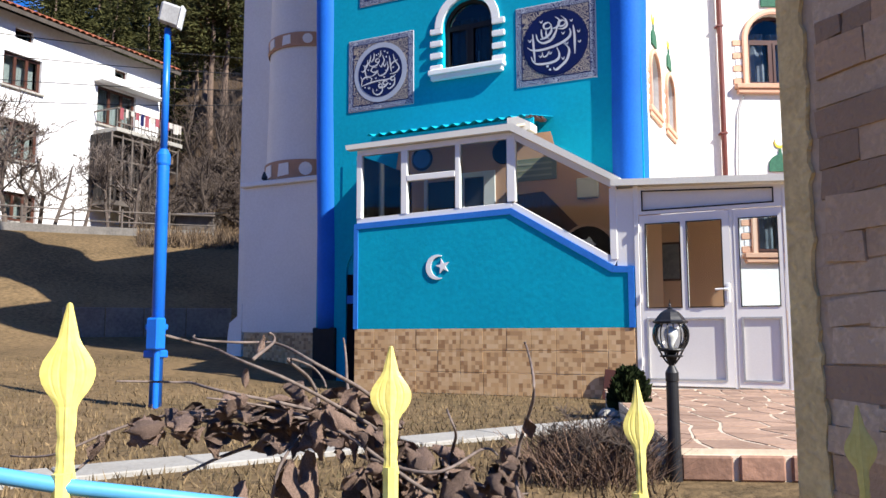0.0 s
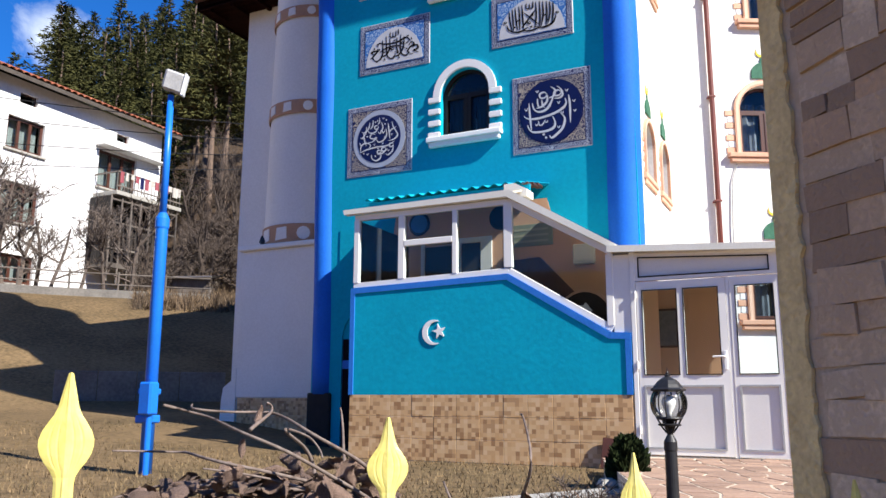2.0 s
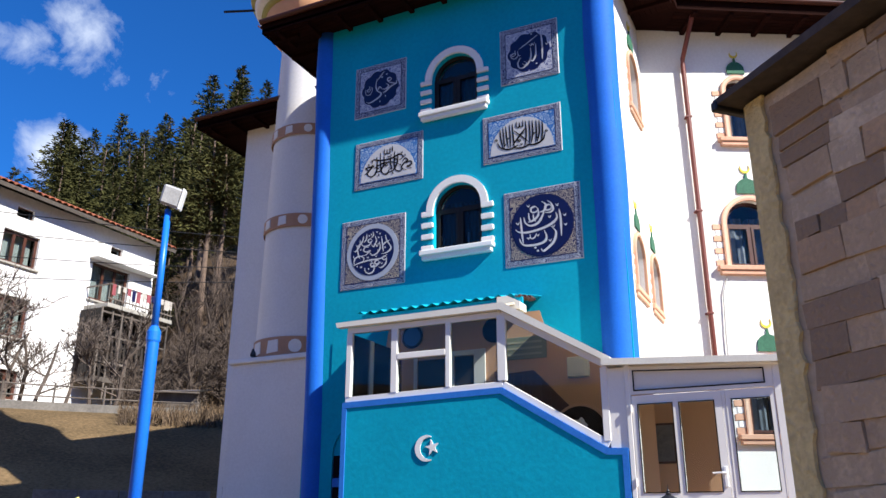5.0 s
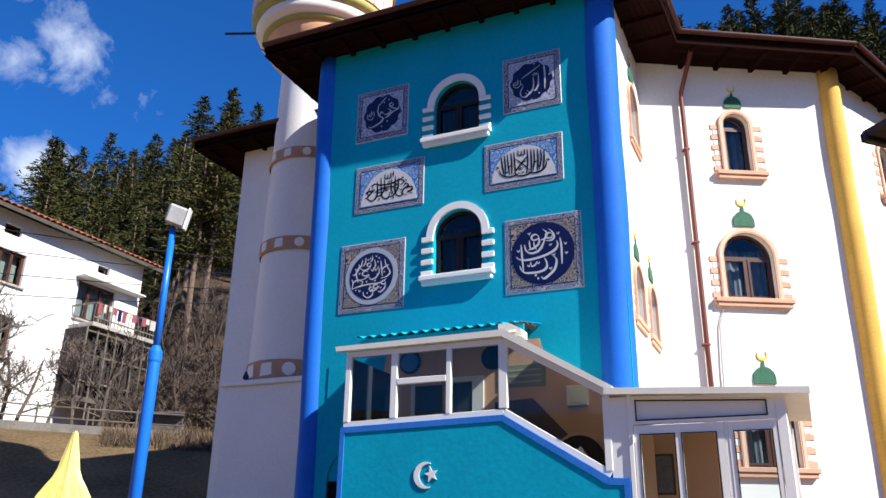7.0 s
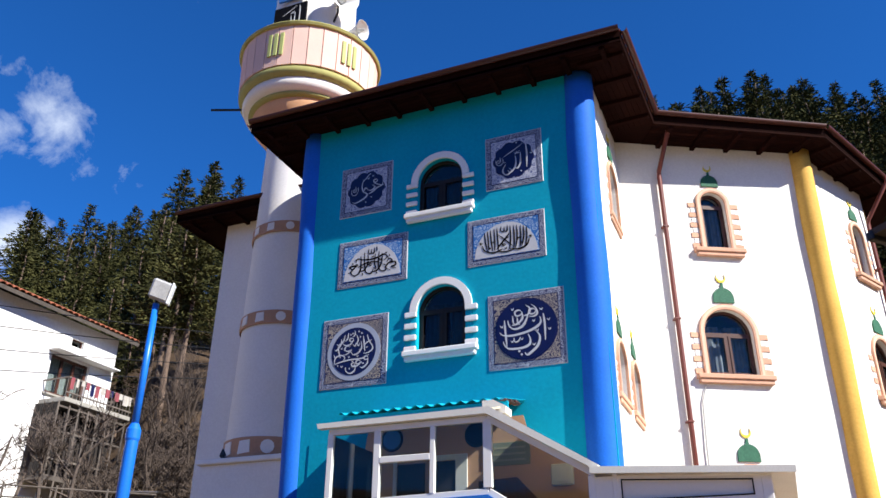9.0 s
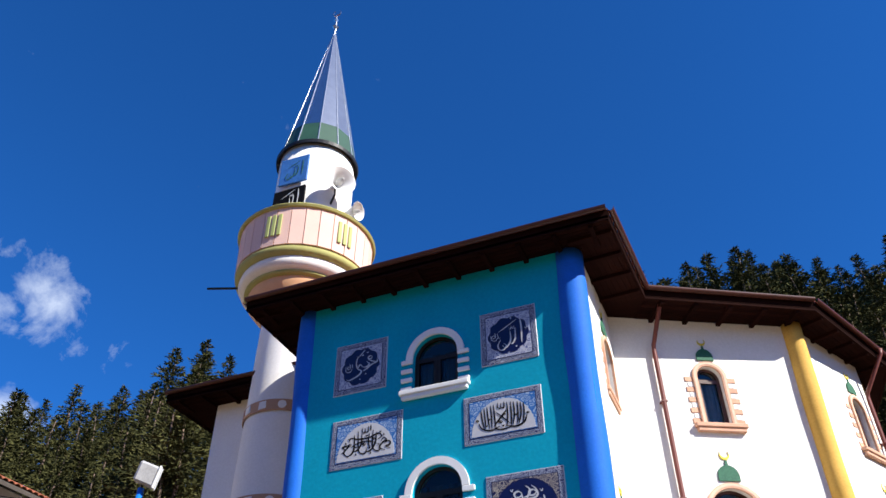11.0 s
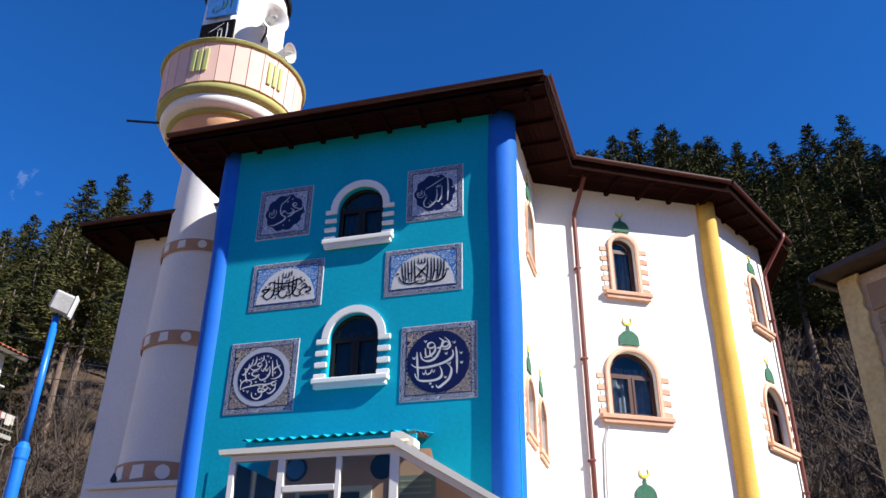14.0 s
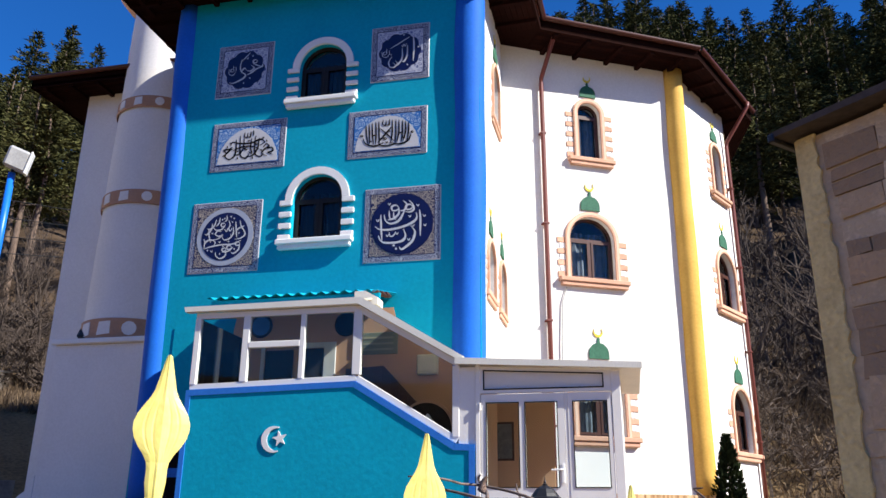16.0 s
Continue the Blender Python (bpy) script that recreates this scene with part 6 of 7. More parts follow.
fld = thing("floodlight", "grey weathered floodlight on top of the blue pole", "floodlight", (0.46, -4.59, 4.22), turn=40)
fld.scale = (0.72, 0.72, 0.85)
part("housing", boxbm((-0.16, -0.17, 0.05), (0.16, 0.12, 0.34), 0.03, pose(0, 0, 0, 12, 14, 0)), M_lampgrey, fld)
part("lens_frame", boxbm((0.15, -0.19, 0.04), (0.19, 0.14, 0.36), 0.012, pose(0, 0, 0, 12, 14, 0)), M_trimwhite, fld)
part("yoke", tube(bmesh.new(), [(0, 0, -0.02), (0, 0, 0.08)], 0.025, 8), M_iron, fld)

# ---- garden lantern ----
lan = thing("garden_lantern", "black iron garden lantern with a bellied glass globe", "garden lamp", (6.556, -6.768, -0.25))
part("post", lathe(bmesh.new(), [(0.052, 0), (0.052, 0.05), (0.040, 0.08), (0.034, 0.40), (0.033, 0.62)], 20), M_iron, lan, smooth=False)
part("collar", lathe(bmesh.new(), [(0.033, 0.615), (0.036, 0.62), (0.036, 0.665), (0.030, 0.678), (0.018, 0.700), (0.014, 0.708)], 20), M_iron, lan, smooth=False)
part("socket", lathe(bmesh.new(), [(0.016, 0.70), (0.020, 0.735), (0.026, 0.748), (0.060, 0.750), (0.064, 0.756), (0.058, 0.760), (0.024, 0.764), (0.030, 0.775), (0.066, 0.786), (0.074, 0.790), (0.070, 0.798)], 20), M_iron, lan)
for k in range(6):
    a = 2 * math.pi * (k + 0.3) / 6
    part("strut", tube(bmesh.new(), [(r * math.cos(a), r * math.sin(a), z) for r, z in ((0.018, 0.712), (0.040, 0.742), (0.066, 0.792))], 0.005, 6), M_iron, lan)
GLASS = [(0.066, 0.797), (0.082, 0.818), (0.092, 0.845), (0.095, 0.871), (0.092, 0.898), (0.083, 0.922), (0.070, 0.938)]
part("glass", lathe(bmesh.new(), GLASS, 24, closed=False), M_lampglass, lan, smooth=True).visible_shadow = False
for k in range(8):
    a = 2 * math.pi * k / 8
    part("rib", tube(bmesh.new(), [((r + 0.003) * math.cos(a), (r + 0.003) * math.sin(a), z) for r, z in GLASS], 0.004, 6), M_iron, lan)
part("bulb", lathe(bmesh.new(), [(0.014, 0.797), (0.016, 0.82), (0.036, 0.858), (0.040, 0.880), (0.030, 0.905), (0.004, 0.918)], 18), M_trimwhite, lan, smooth=True)
part("hood", lathe(bmesh.new(), [(0.080, 0.934), (0.094, 0.939), (0.096, 0.946), (0.082, 0.955), (0.070, 0.972), (0.050, 0.996), (0.026, 1.010), (0.012, 1.018)], 8, pose(0, 0, 0, 0, 0, 12)), M_iron, lan)
part("finial", lathe(bmesh.new(), [(0.012, 1.014), (0.016, 1.022), (0.007, 1.030), (0.009, 1.036), (0.003, 1.046), (0.0015, 1.068)], 10), M_iron, lan)

# ---- fence with spear finials ----
fence = thing("fence", "light blue iron fence with yellow leaf-shaped spear finials", "fence")
FIN = [(6.515, -11.20, 0.757), (6.704, -11.051, 0.705), (6.872, -10.906, 0.658), (7.042, -10.703, 0.622), (7.223, -10.531, 0.587), (7.418, -10.380, 0.557)]
bm = bmesh.new()
tube(bm, [(x, y, z - q) for (x, y, z), q in zip(FIN, (0.136, 0.137, 0.139, 0.154, 0.165, 0.17))], 0.0062, 10)
part("top_rail", bm, M_rail, fence, smooth=True)
bm = bmesh.new()
tube(bm, [(x, y, z - 1.05) for x, y, z in FIN], 0.0085, 8)
part("bottom_rail", bm, M_rail, fence, smooth=True)


def finial_mesh():
    b = bmesh.new()
    # half outline of the flattened leaf: (half width, height below the tip)
    prof = [(0.0010, 0.0), (0.0022, -0.0012), (0.0033, -0.006), (0.0055, -0.0155), (0.0082, -0.027), (0.0108, -0.0325), (0.0150, -0.0385), (0.0192, -0.0450), (0.0214, -0.0515), (0.0214, -0.0565), (0.0198, -0.0625), (0.0160, -0.0690), (0.0112, -0.0750), (0.0086, -0.0800), (0.0078, -0.085), (0.0078, -0.095), (0.0064, -0.104), (0.0076, -0.113), (0.0066, -0.122), (0.0078, -0.130), (0.009, -0.137)]
    rings = []
    for w, z in prof:
        vein = 0.16 * smooth(-0.076, -0.066, z) * smooth(-0.034, -0.044, z)
        d = 0.0014 + 0.10 * min(w, 0.013) if z > -0.082 else 0.0028
        sect = [(-w, 0.0), (-w * 0.68, -d * 0.50), (-w * 0.60, -d * (0.58 - vein)), (-w * 0.52, -d * 0.62), (-w * 0.36, -d * 0.72), (-w * 0.29, -d * (0.78 - vein)), (-w * 0.22, -d * 0.80), (0, -d * 1.15), (w * 0.22, -d * 0.80), (w * 0.29, -d * (0.78 - vein)), (w * 0.36, -d * 0.72), (w * 0.52, -d * 0.62), (w * 0.60, -d * (0.58 - vein)), (w * 0.68, -d * 0.50), (w, 0.0), (w * 0.5, d * 0.5), (0, d), (-w * 0.5, d * 0.5)]
        rings.append([b.verts.new((x, y, z)) for x, y in sect])
    for r0, r1 in zip(rings, rings[1:]):
        for i in range(len(r0)):
            j = (i + 1) % len(r0)
            b.faces.new((r0[i], r0[j], r1[j], r1[i]))
    b.faces.new(rings[0])
    b.faces.new(list(reversed(rings[-1])))
    bmesh.ops.recalc_face_normals(b, faces=b.faces)
    return finish(b, "finial", M_finial)


fin_me = finial_mesh()
# hand-cut finials: width, depth and height of each
FSIZE = [(0.94, 1, 1), (0.94, 1, 1), (0.94, 1, 1), (0.86, 1, 0.82), (0.70, 1, 0.84), (0.72, 1, 0.84)]
for k, (x, y, z) in enumerate(FIN):
    ob = new("finial", fin_me)
    ob.parent = fence
    ob.matrix_basis = pose(x, y, z, random.Random(k).uniform(-3, 3), random.Random(k + 9).uniform(-2.5, 2.5), (34, 36, 40, 28, 22, 4)[k]) @ Matrix.Diagonal(FSIZE[k] + (1.0,))
    part("post", tube(bmesh.new(), [(x, y, z - 1.7), (x, y, z - 0.9), (x, y, z - 0.170)], 0.0075, 8), M_rail, fence)
    part("stem", tube(bmesh.new(), [(x, y, z - 0.1705), (x, y, z - 0.150), (x, y, z - 0.130 * FSIZE[k][2])], [0.0078, 0.0070, 0.0074], 8), M_finial, fence)

# ---- stone-faced wall beside the fence ----
SW = placed((7.357, -10.255), -45)
stone = thing("stone_wall", "stone-faced outbuilding wall with a crumbling yellow plaster corner", "wall", kind="structure")
SL, SH = 0.26, 1.214
slope = 0.02
part("core", boxbm((0.004, 0.004, -1.2), (SL, 0.5, SH - 0.012), 0.0, SW), M_stonejoint, stone)
bm = bmesh.new()
n = 170
left, right_ = [], []
rnd = random.Random(21)
for k in range(n + 1):
    z = -1.1 + (SH + 1.09) * k / n
    e = 0.036 + 0.004 * math.sin(z * 9) + rnd.uniform(-0.004, 0.003) + 0.012 * smooth(0.72, 0.55, z)
    left.append((0.0 + rnd.uniform(-0.0012, 0.0012), z))
    right_.append((e, z))
prism(bm, left + right_[::-1], -0.0028, 0.003, (), SW)
part("plaster_corner", bm, M_quoin, stone, "flaking yellow plaster strip")
part("plaster_return", boxbm((-0.006, -0.003, -1.1), (0.0035, 0.49, SH - 0.01), 0.002, SW), M_quoin, stone)
z = 0.2
row = 0
while z < SH - 0.012:
    h = rnd.uniform(0.024, 0.044)
    h = min(h, SH - 0.012 - z)
    x = 0.048 + rnd.uniform(-0.012, 0.01)
    while x < SL:
        w = rnd.uniform(0.035, 0.115)
        prd = rnd.uniform(-0.0015, 0.0016)
        b = bmesh.new()
        j = lambda: rnd.uniform(-0.005, 0.005)
        lo_ = [(x + 0.0003, z + 0.0003), (x + w - 0.0003, z + 0.0003 + j()), (x + w - 0.0003 + j(), z + h - 0.0003), (x + 0.0003 + j(), z + h - 0.0003 + j())]
        va = [b.verts.new((a, 0.005, c)) for a, c in lo_]
        cx_, cz_ = x + w / 2, z + h / 2
        vb = [b.verts.new((cx_ + (a - cx_) * 0.992, -prd, cz_ + (c - cz_) * 0.975)) for a, c in lo_]
        b.faces.new(vb)
        for a in range(4):
            b.faces.new((va[a], va[(a + 1) % 4], vb[(a + 1) % 4], vb[a]))
        bmesh.ops.transform(b, matrix=SW, verts=b.verts)
        part("stone", b, M_veneer[rnd.choice((0, 0, 1, 1, 2, 3, 3, 4))], stone)
        x += w
    z += h
bm = bmesh.new()
prism(bm, [(-0.026, SH - 0.004), (SL, SH - 0.004), (SL, SH + 0.010), (-0.029, SH + 0.006)], -0.035, 0.52, (), SW)
part("cap_sheet", bm, M_capmetal, stone, "thin dark roofing sheet over the wall head")
part("cap_tip", boxbm((-0.032, -0.038, SH - 0.012), (-0.020, 0.06, SH + 0.003), 0.002, SW), M_iron, stone)

# ---- withered climbing plant on the fence ----
vine = thing("withered_vine", "withered climbing plant with curled brown leaves on the fence", "plant")
VF = placed((6.96, -10.62, 0.5), 26.3)


def vp(px, py, d=0.0):
    return VF @ Vector(((px - 640) * 0.0006, d, 0.06 + (720 - py) * 0.0006))


rv = random.Random(4)
STEMS = [[(690, 770), (610, 725), (520, 665), (420, 630), (352, 612), (338, 600), (346, 606)], [(705, 760), (640, 690), (560, 640), (490, 615), (430, 612), (375, 606), (345, 600)], [(600, 745), (470, 705), (360, 685), (300, 683), (232, 676)],
         [(570, 745), (420, 738), (300, 742), (215, 760), (120, 800), (0, 815)], [(620, 720), (606, 670), (592, 606)], [(905, 880), (900, 830), (918, 740), (924, 680), (922, 622), (917, 614)], [(775, 870), (795, 800), (800, 760), (786, 724)],
         [(560, 720), (540, 670), (520, 640), (545, 655), (575, 690)], [(430, 800), (380, 815), (330, 840)], [(700, 800), (560, 760), (420, 735), (330, 740)], [(760, 850), (640, 770), (520, 730), (400, 700)], [(470, 640), (485, 615), (480, 596)],
         [(215, 762), (170, 800), (150, 832), (138, 826)], [(740, 880), (800, 850), (860, 860), (930, 880)], [(610, 760), (690, 810), (760, 880)], [(640, 800), (760, 815), (840, 790), (870, 800)], [(500, 880), (520, 800), (560, 740)]]
for k, st in enumerate(STEMS):
    b = bmesh.new()
    ln = [vp(p.x, p.y, 0.03 * math.sin(i * 0.35 + k) + 0.02 * ((k % 5) - 2)) for i, p in enumerate(smooth_line(st, 6))]
    tube(b, ln, [0.0022 * (1 - 0.55 * i / len(ln)) for i in range(len(ln))], 6)
    part("stem", b, M_stem, vine, smooth=True)
LEAVES = []
for k in range(4):
    b = bmesh.new()
    rr = random.Random(50 + k)
    nx, nz = 7, 9
    g = {}
    for i in range(nx):
        for jz in range(nz):
            t = jz / (nz - 1)
            w = 0.5 * math.sin(math.pi * min(1, 0.08 + 0.9 * t)) ** 0.8
            u = (i / (nx - 1) - 0.5) * 2
            ph = rr.uniform(-0.2, 0.2)
            curl = 1.9 + 0.7 * math.sin(t * 5 + k)
            x = w * math.sin(u * curl) / curl * 1.5
            y = w * (1 - math.cos(u * curl)) / curl * 1.6 + 0.22 * math.sin(t * 3.4 + k * 1.3) + rr.uniform(-0.10, 0.10)
            g[i, jz] = b.verts.new((x + rr.uniform(-0.03, 0.03), y, -t * (1.0 - 0.12 * u * u) + rr.uniform(-0.03, 0.03)))
    for i in range(nx - 1):
        for jz in range(nz - 1):
            b.faces.new((g[i, jz], g[i + 1, jz], g[i + 1, jz + 1], g[i, jz + 1]))
    LEAVES.append(finish(b, "leaf", M_leaf, True))
SPINE = [(285, 752), (330, 748), (370, 755), (400, 738), (430, 760), (455, 720), (480, 745), (505, 715), (520, 760), (545, 730), (575, 742), (600, 725), (620, 770), (650, 745), (665, 790), (690, 770), (705, 815), (730, 790), (750, 840), (775, 815), (800, 845), (820, 870), (850, 850), (880, 870), (700, 860), (660, 830), (740, 870), (560, 705), (640, 705), (900, 810)]
for k, (px, py) in enumerate(SPINE):
    for q in range(6):
        ob = new("leaf", LEAVES[(k + q) % 4])
        ob.parent = vine
        p = vp(px + rv.uniform(-24, 24), py + rv.uniform(-22, 18), rv.uniform(-0.05, 0.05))
        s = rv.uniform(0.014, 0.034)
        ob.matrix_basis = Matrix.LocRotScale(p, Euler((rv.uniform(-1.3, 1.3), rv.uniform(-1.5, 1.5), rv.uniform(0, 6.3))), (s * rv.uniform(0.45, 0.9), s * rv.uniform(0.6, 1.1), s * rv.uniform(1.0, 1.7)))
for (px, py, s) in ((560, 790, 0.062), (545, 800, 0.058), (215, 765, 0.024), (465, 838, 0.03), (730, 840, 0.06), (650, 815, 0.05), (795, 840, 0.06), (845, 820, 0.06), (918, 735, 0.022), (512, 800, 0.03), (480, 600, 0.02), (452, 655, 0.018)):
    ob = new("leaf", LEAVES[int(px) % 4])
    ob.parent = vine
    ob.matrix_basis = Matrix.LocRotScale(vp(px, py, -0.03), Euler((rv.uniform(-0.3, 0.3), rv.uniform(-0.3, 0.3), rv.uniform(0, 6.3))), (s * 0.6, s * 0.8, s * 1.15))


# ---- plants ----
def twig_tree(seed, height, spread, levels, r0, thin, upward=0.5, side=5):
    """Bare branching wood as one mesh, trunk base at the origin."""
    rr = random.Random(seed)
    b = bmesh.new()

    def grow(p, d, length, r, lev):
        pts, rad = [p], [r]
        q, dd = p.copy(), d.copy()
        nseg = 4 if lev < 2 else 3
        for s_ in range(nseg):
            dd = (dd + Vector((rr.uniform(-1, 1), rr.uniform(-1, 1), rr.uniform(-0.5, 0.9) * upward)) * 0.24).normalized()
            q = q + dd * (length / nseg)
            pts.append(q.copy())
            rad.append(r * (1 - 0.6 * (s_ + 1) / nseg))
        tube(b, pts, rad, 6 if lev == 0 else (4 if lev == 1 else 3))
        if lev < levels:
            for c in range(rr.randint(side - 1, side + 1)):
                i = rr.uniform(0.3, 1.0) * nseg
                base = pts[int(min(i, nseg))]
                nd = (dd * 0.5 + Vector((rr.uniform(-1, 1) * spread, rr.uniform(-1, 1) * spread, rr.uniform(-0.1, 1.0) * upward * 1.4))).normalized()
                grow(base, nd, length * rr.uniform(0.45, 0.72), max(thin, r * 0.45), lev + 1)

    grow(Vector((0, 0, -0.1)), Vector((rr.uniform(-0.1, 0.1), rr.uniform(-0.1, 0.1), 1)).normalized(), height, r0, 0)
    return b


def foliage_card(b, p, d, s, rr, wide=0.13):
    o = Vector((rr.uniform(-1, 1), rr.uniform(-1, 1), rr.uniform(-1, 1))).normalized()
    side = d.cross(o)
    if side.length < 0.05:
        return
    side = side.normalized() * s * wide
    t = d * s
    vs_ = [b.verts.new(p - side * 0.3), b.verts.new(p + t * 0.45 - side), b.verts.new(p + t), b.verts.new(p + t * 0.45 + side)]
    b.faces.new(vs_)


def conifer_parts(seed, height, bare, width, dense):
    rr = random.Random(seed)
    tb, cb = bmesh.new(), bmesh.new()
    pts = [Vector((0.25 * math.sin(k * 0.7 + seed) * k / 10, 0.2 * math.cos(k * 0.9 + seed) * k / 10, -1.0 + (height + 0.7) * k / 10)) for k in range(11)]
    tube(tb, pts, [0.26 * (1 - 0.9 * k / 10) * height / 15 + 0.02 for k in range(11)], 7)
    for k in range(int(bare * height * 1.2)):
        z = rr.uniform(1.5, bare * height)
        a = rr.uniform(0, 6.28)
        tube(tb, [Vector((0, 0, z)), Vector((math.cos(a) * rr.uniform(0.5, 1.3), math.sin(a) * rr.uniform(0.5, 1.3), z + rr.uniform(-0.3, 0.2)))], [0.03, 0.01], 3)
    nb = int(dense * height)
    for k in range(nb):
        t = (k + rr.random()) / nb
        z = height * (bare + (1 - bare) * t)
        reach = width * (0.05 + 1.2 * (1 - t)) * rr.uniform(0.45, 1.25) * (0.75 + 0.35 * smooth(0, 0.2, t))
        a = rr.uniform(0, 6.283)
        d = Vector((math.cos(a), math.sin(a), rr.uniform(-0.34, 0.10) + 0.40 * t * t)).normalized()
        base = Vector((0, 0, z))
        n_ = max(9, int(reach * 15))
        for q in range(n_):
            f = (q + rr.random()) / n_
            p = base + d * reach * f + Vector((rr.uniform(-1, 1), rr.uniform(-1, 1), rr.uniform(-0.5, 0.5))) * 0.20 * (0.35 + reach * 0.35)
            dd = (d + Vector((rr.uniform(-1, 1), rr.uniform(-1, 1), rr.uniform(-0.7, 0.6))) * 0.8).normalized()
            foliage_card(cb, p, dd, rr.uniform(0.26, 0.62), rr)
    return finish(tb, "trunk", M_bark, True), finish(cb, "crown", M_needle)


PINES = [conifer_parts(70 + k, h, b_, w * 1.32, 11) for k, (h, b_, w) in enumerate(((16, 0.45, 2.0), (18, 0.38, 2.2), (14, 0.30, 2.0), (17, 0.52, 1.9), (15, 0.22, 2.2), (12.5, 0.14, 1.9)))]
rt = random.Random(31)


def plant_pine(az, r, k=None, s=None):
    x, y = EYE0.x - r * math.sin(radians(az)), EYE0.y + r * math.cos(radians(az))
    if x < -21 and y < 21.5:
        return
    tr, cr = PINES[rt.randrange(6) if k is None else k]
    th = thing("pine_tree", "tall dark green pine on the hillside", "tree", (x, y, ground_z(x, y)), group="hillside pines", turn=rt.uniform(0, 360))
    th.scale = [s or rt.uniform(0.78, 1.08)] * 3
    for nm, me in (("trunk", tr), ("crown", cr)):
        o = new(nm, me)
        o.parent = th


for az0, az1, r0 in ((37.0, 53.0, 46), (-27.0, 11.0, 47)):
    r = r0
    while r < 100:
        step = math.degrees((3.1 if az0 > 0 else 2.3) / r)
        a = az0 + rt.uniform(0, step)
        while a < az1:
            plant_pine(a + rt.uniform(-0.3, 0.3) * step, r + rt.uniform(-1.6, 1.6), None, rt.uniform(0.8, 1.1) * (0.70 + 0.30 * smooth(48, 80, r)))
            a += step * rt.uniform(0.8, 1.3)
        r += 4.6 if r < 70 else 7.0
plant_pine(55.6, 70, 4, 0.7)
plant_pine(42.6, 45, 0, 0.78)

BARE = [finish(twig_tree(90 + k, h, sp, 3, r_, 0.012, 0.8, 5), "bough", M_greybark) for k, (h, sp, r_) in enumerate(((2.4, 0.9, 0.09), (2.9, 0.7, 0.10), (2.0, 1.1, 0.08)))]
SHRUB = [finish(twig_tree(120 + k, 0.8, 1.3, 3, 0.03, 0.010, 0.5, 5), "bough", M_greybark) for k in range(2)]


def plant_bare(az, r, meshes, s, name, label, cat, group):
    x, y = EYE0.x - r * math.sin(radians(az)), EYE0.y + r * math.cos(radians(az))
    th = thing(name, label, cat, (x, y, ground_z(x, y)), group=group, turn=rt.uniform(0, 360))
    th.scale = [s] * 3
    o = new("bough", meshes[rt.randrange(len(meshes))])
    o.parent = th


for k in range(60):
    plant_bare(rt.uniform(-24, -6), rt.uniform(25, 46), BARE, rt.uniform(0.9, 1.7), "bare_tree", "leafless grey-brown tree on the bank", "tree", "bare trees on the bank")
for k in range(30):
    plant_bare(rt.uniform(37.5, 47), rt.uniform(33.5, 44), BARE, rt.uniform(0.6, 1.2), "bare_tree", "leafless grey-brown tree on the bank", "tree", "bare trees on the bank")
for k in range(60):
    plant_bare(rt.uniform(37.5, 47), rt.uniform(33, 42), SHRUB, rt.uniform(1.0, 2.2), "bare_shrub", "dry tangled shrub on the bank", "shrub", "dry shrubs")
for k in range(115):
    plant_bare(rt.uniform(-22, -6), rt.uniform(20, 42), SHRUB, rt.uniform(0.7, 1.9), "bare_shrub", "dry tangled shrub on the bank", "shrub", "dry shrubs")
M_fruitbark = mat("pale_fruit_bark", (0.15, 0.115, 0.095), (0.07, 0.055, 0.046), 0.9, fine=20, coarse=3, bump=0.4)
FRUIT = [finish(twig_tree(160 + k, 1.6, 1.1, 4, 0.05, 0.008, 0.7, 4), "bough", M_fruitbark) for k in range(3)]
for az, r, s in ((55.6, 33.2, 2.5), (57.5, 33.0, 2.2), (53.9, 33.4, 2.0), (47.4, 33.3, 1.8), (50.4, 33.6, 1.7), (52.2, 33.2, 1.7), (48.8, 33.4, 1.5), (56.6, 33.8, 2.3), (54.8, 34.2, 2.2), (53.0, 34.4, 1.9)):
    plant_bare(az, r, FRUIT, s, "fruit_tree", "bare pruned fruit tree before the white house", "tree", "fruit trees by the house")


def thuja(x, y, z, h, r, seed, label):
    rr = random.Random(seed)
    th = thing("thuja", label, "shrub", (x, y, z))
    part("stem", tube(bmesh.new(), [(0, 0, -0.05), (0, 0, h * 0.8)], [0.03, 0.008], 6), M_bark, th)
    b = bmesh.new()
    for k in range(4200):
        t = rr.random() ** 1.2
        a = rr.uniform(0, 6.283)
        rad = r * (1.0 - t ** (1.6 if h > 1 else 5)) * (0.78 + 0.22 * math.sin(5 * a + 9 * t)) * rr.uniform(0.55, 1.0) + 0.01
        p = Vector((rad * math.cos(a), rad * math.sin(a), h * (0.03 + 0.97 * t)))
        foliage_card(b, p, Vector((math.cos(a) * 0.5, math.sin(a) * 0.5, rr.uniform(0.4, 1.2))).normalized(), rr.uniform(0.05, 0.11), rr, 0.28)
    part("foliage", b, M_thuja, th)


thuja(8.58, 2.35, -0.2, 2.05, 0.42, 1, "dark green conical thuja by the hall wall")
thuja(5.60, -3.75, -0.2, 0.46, 0.17, 2, "small dark green clipped thuja beside the terrace")
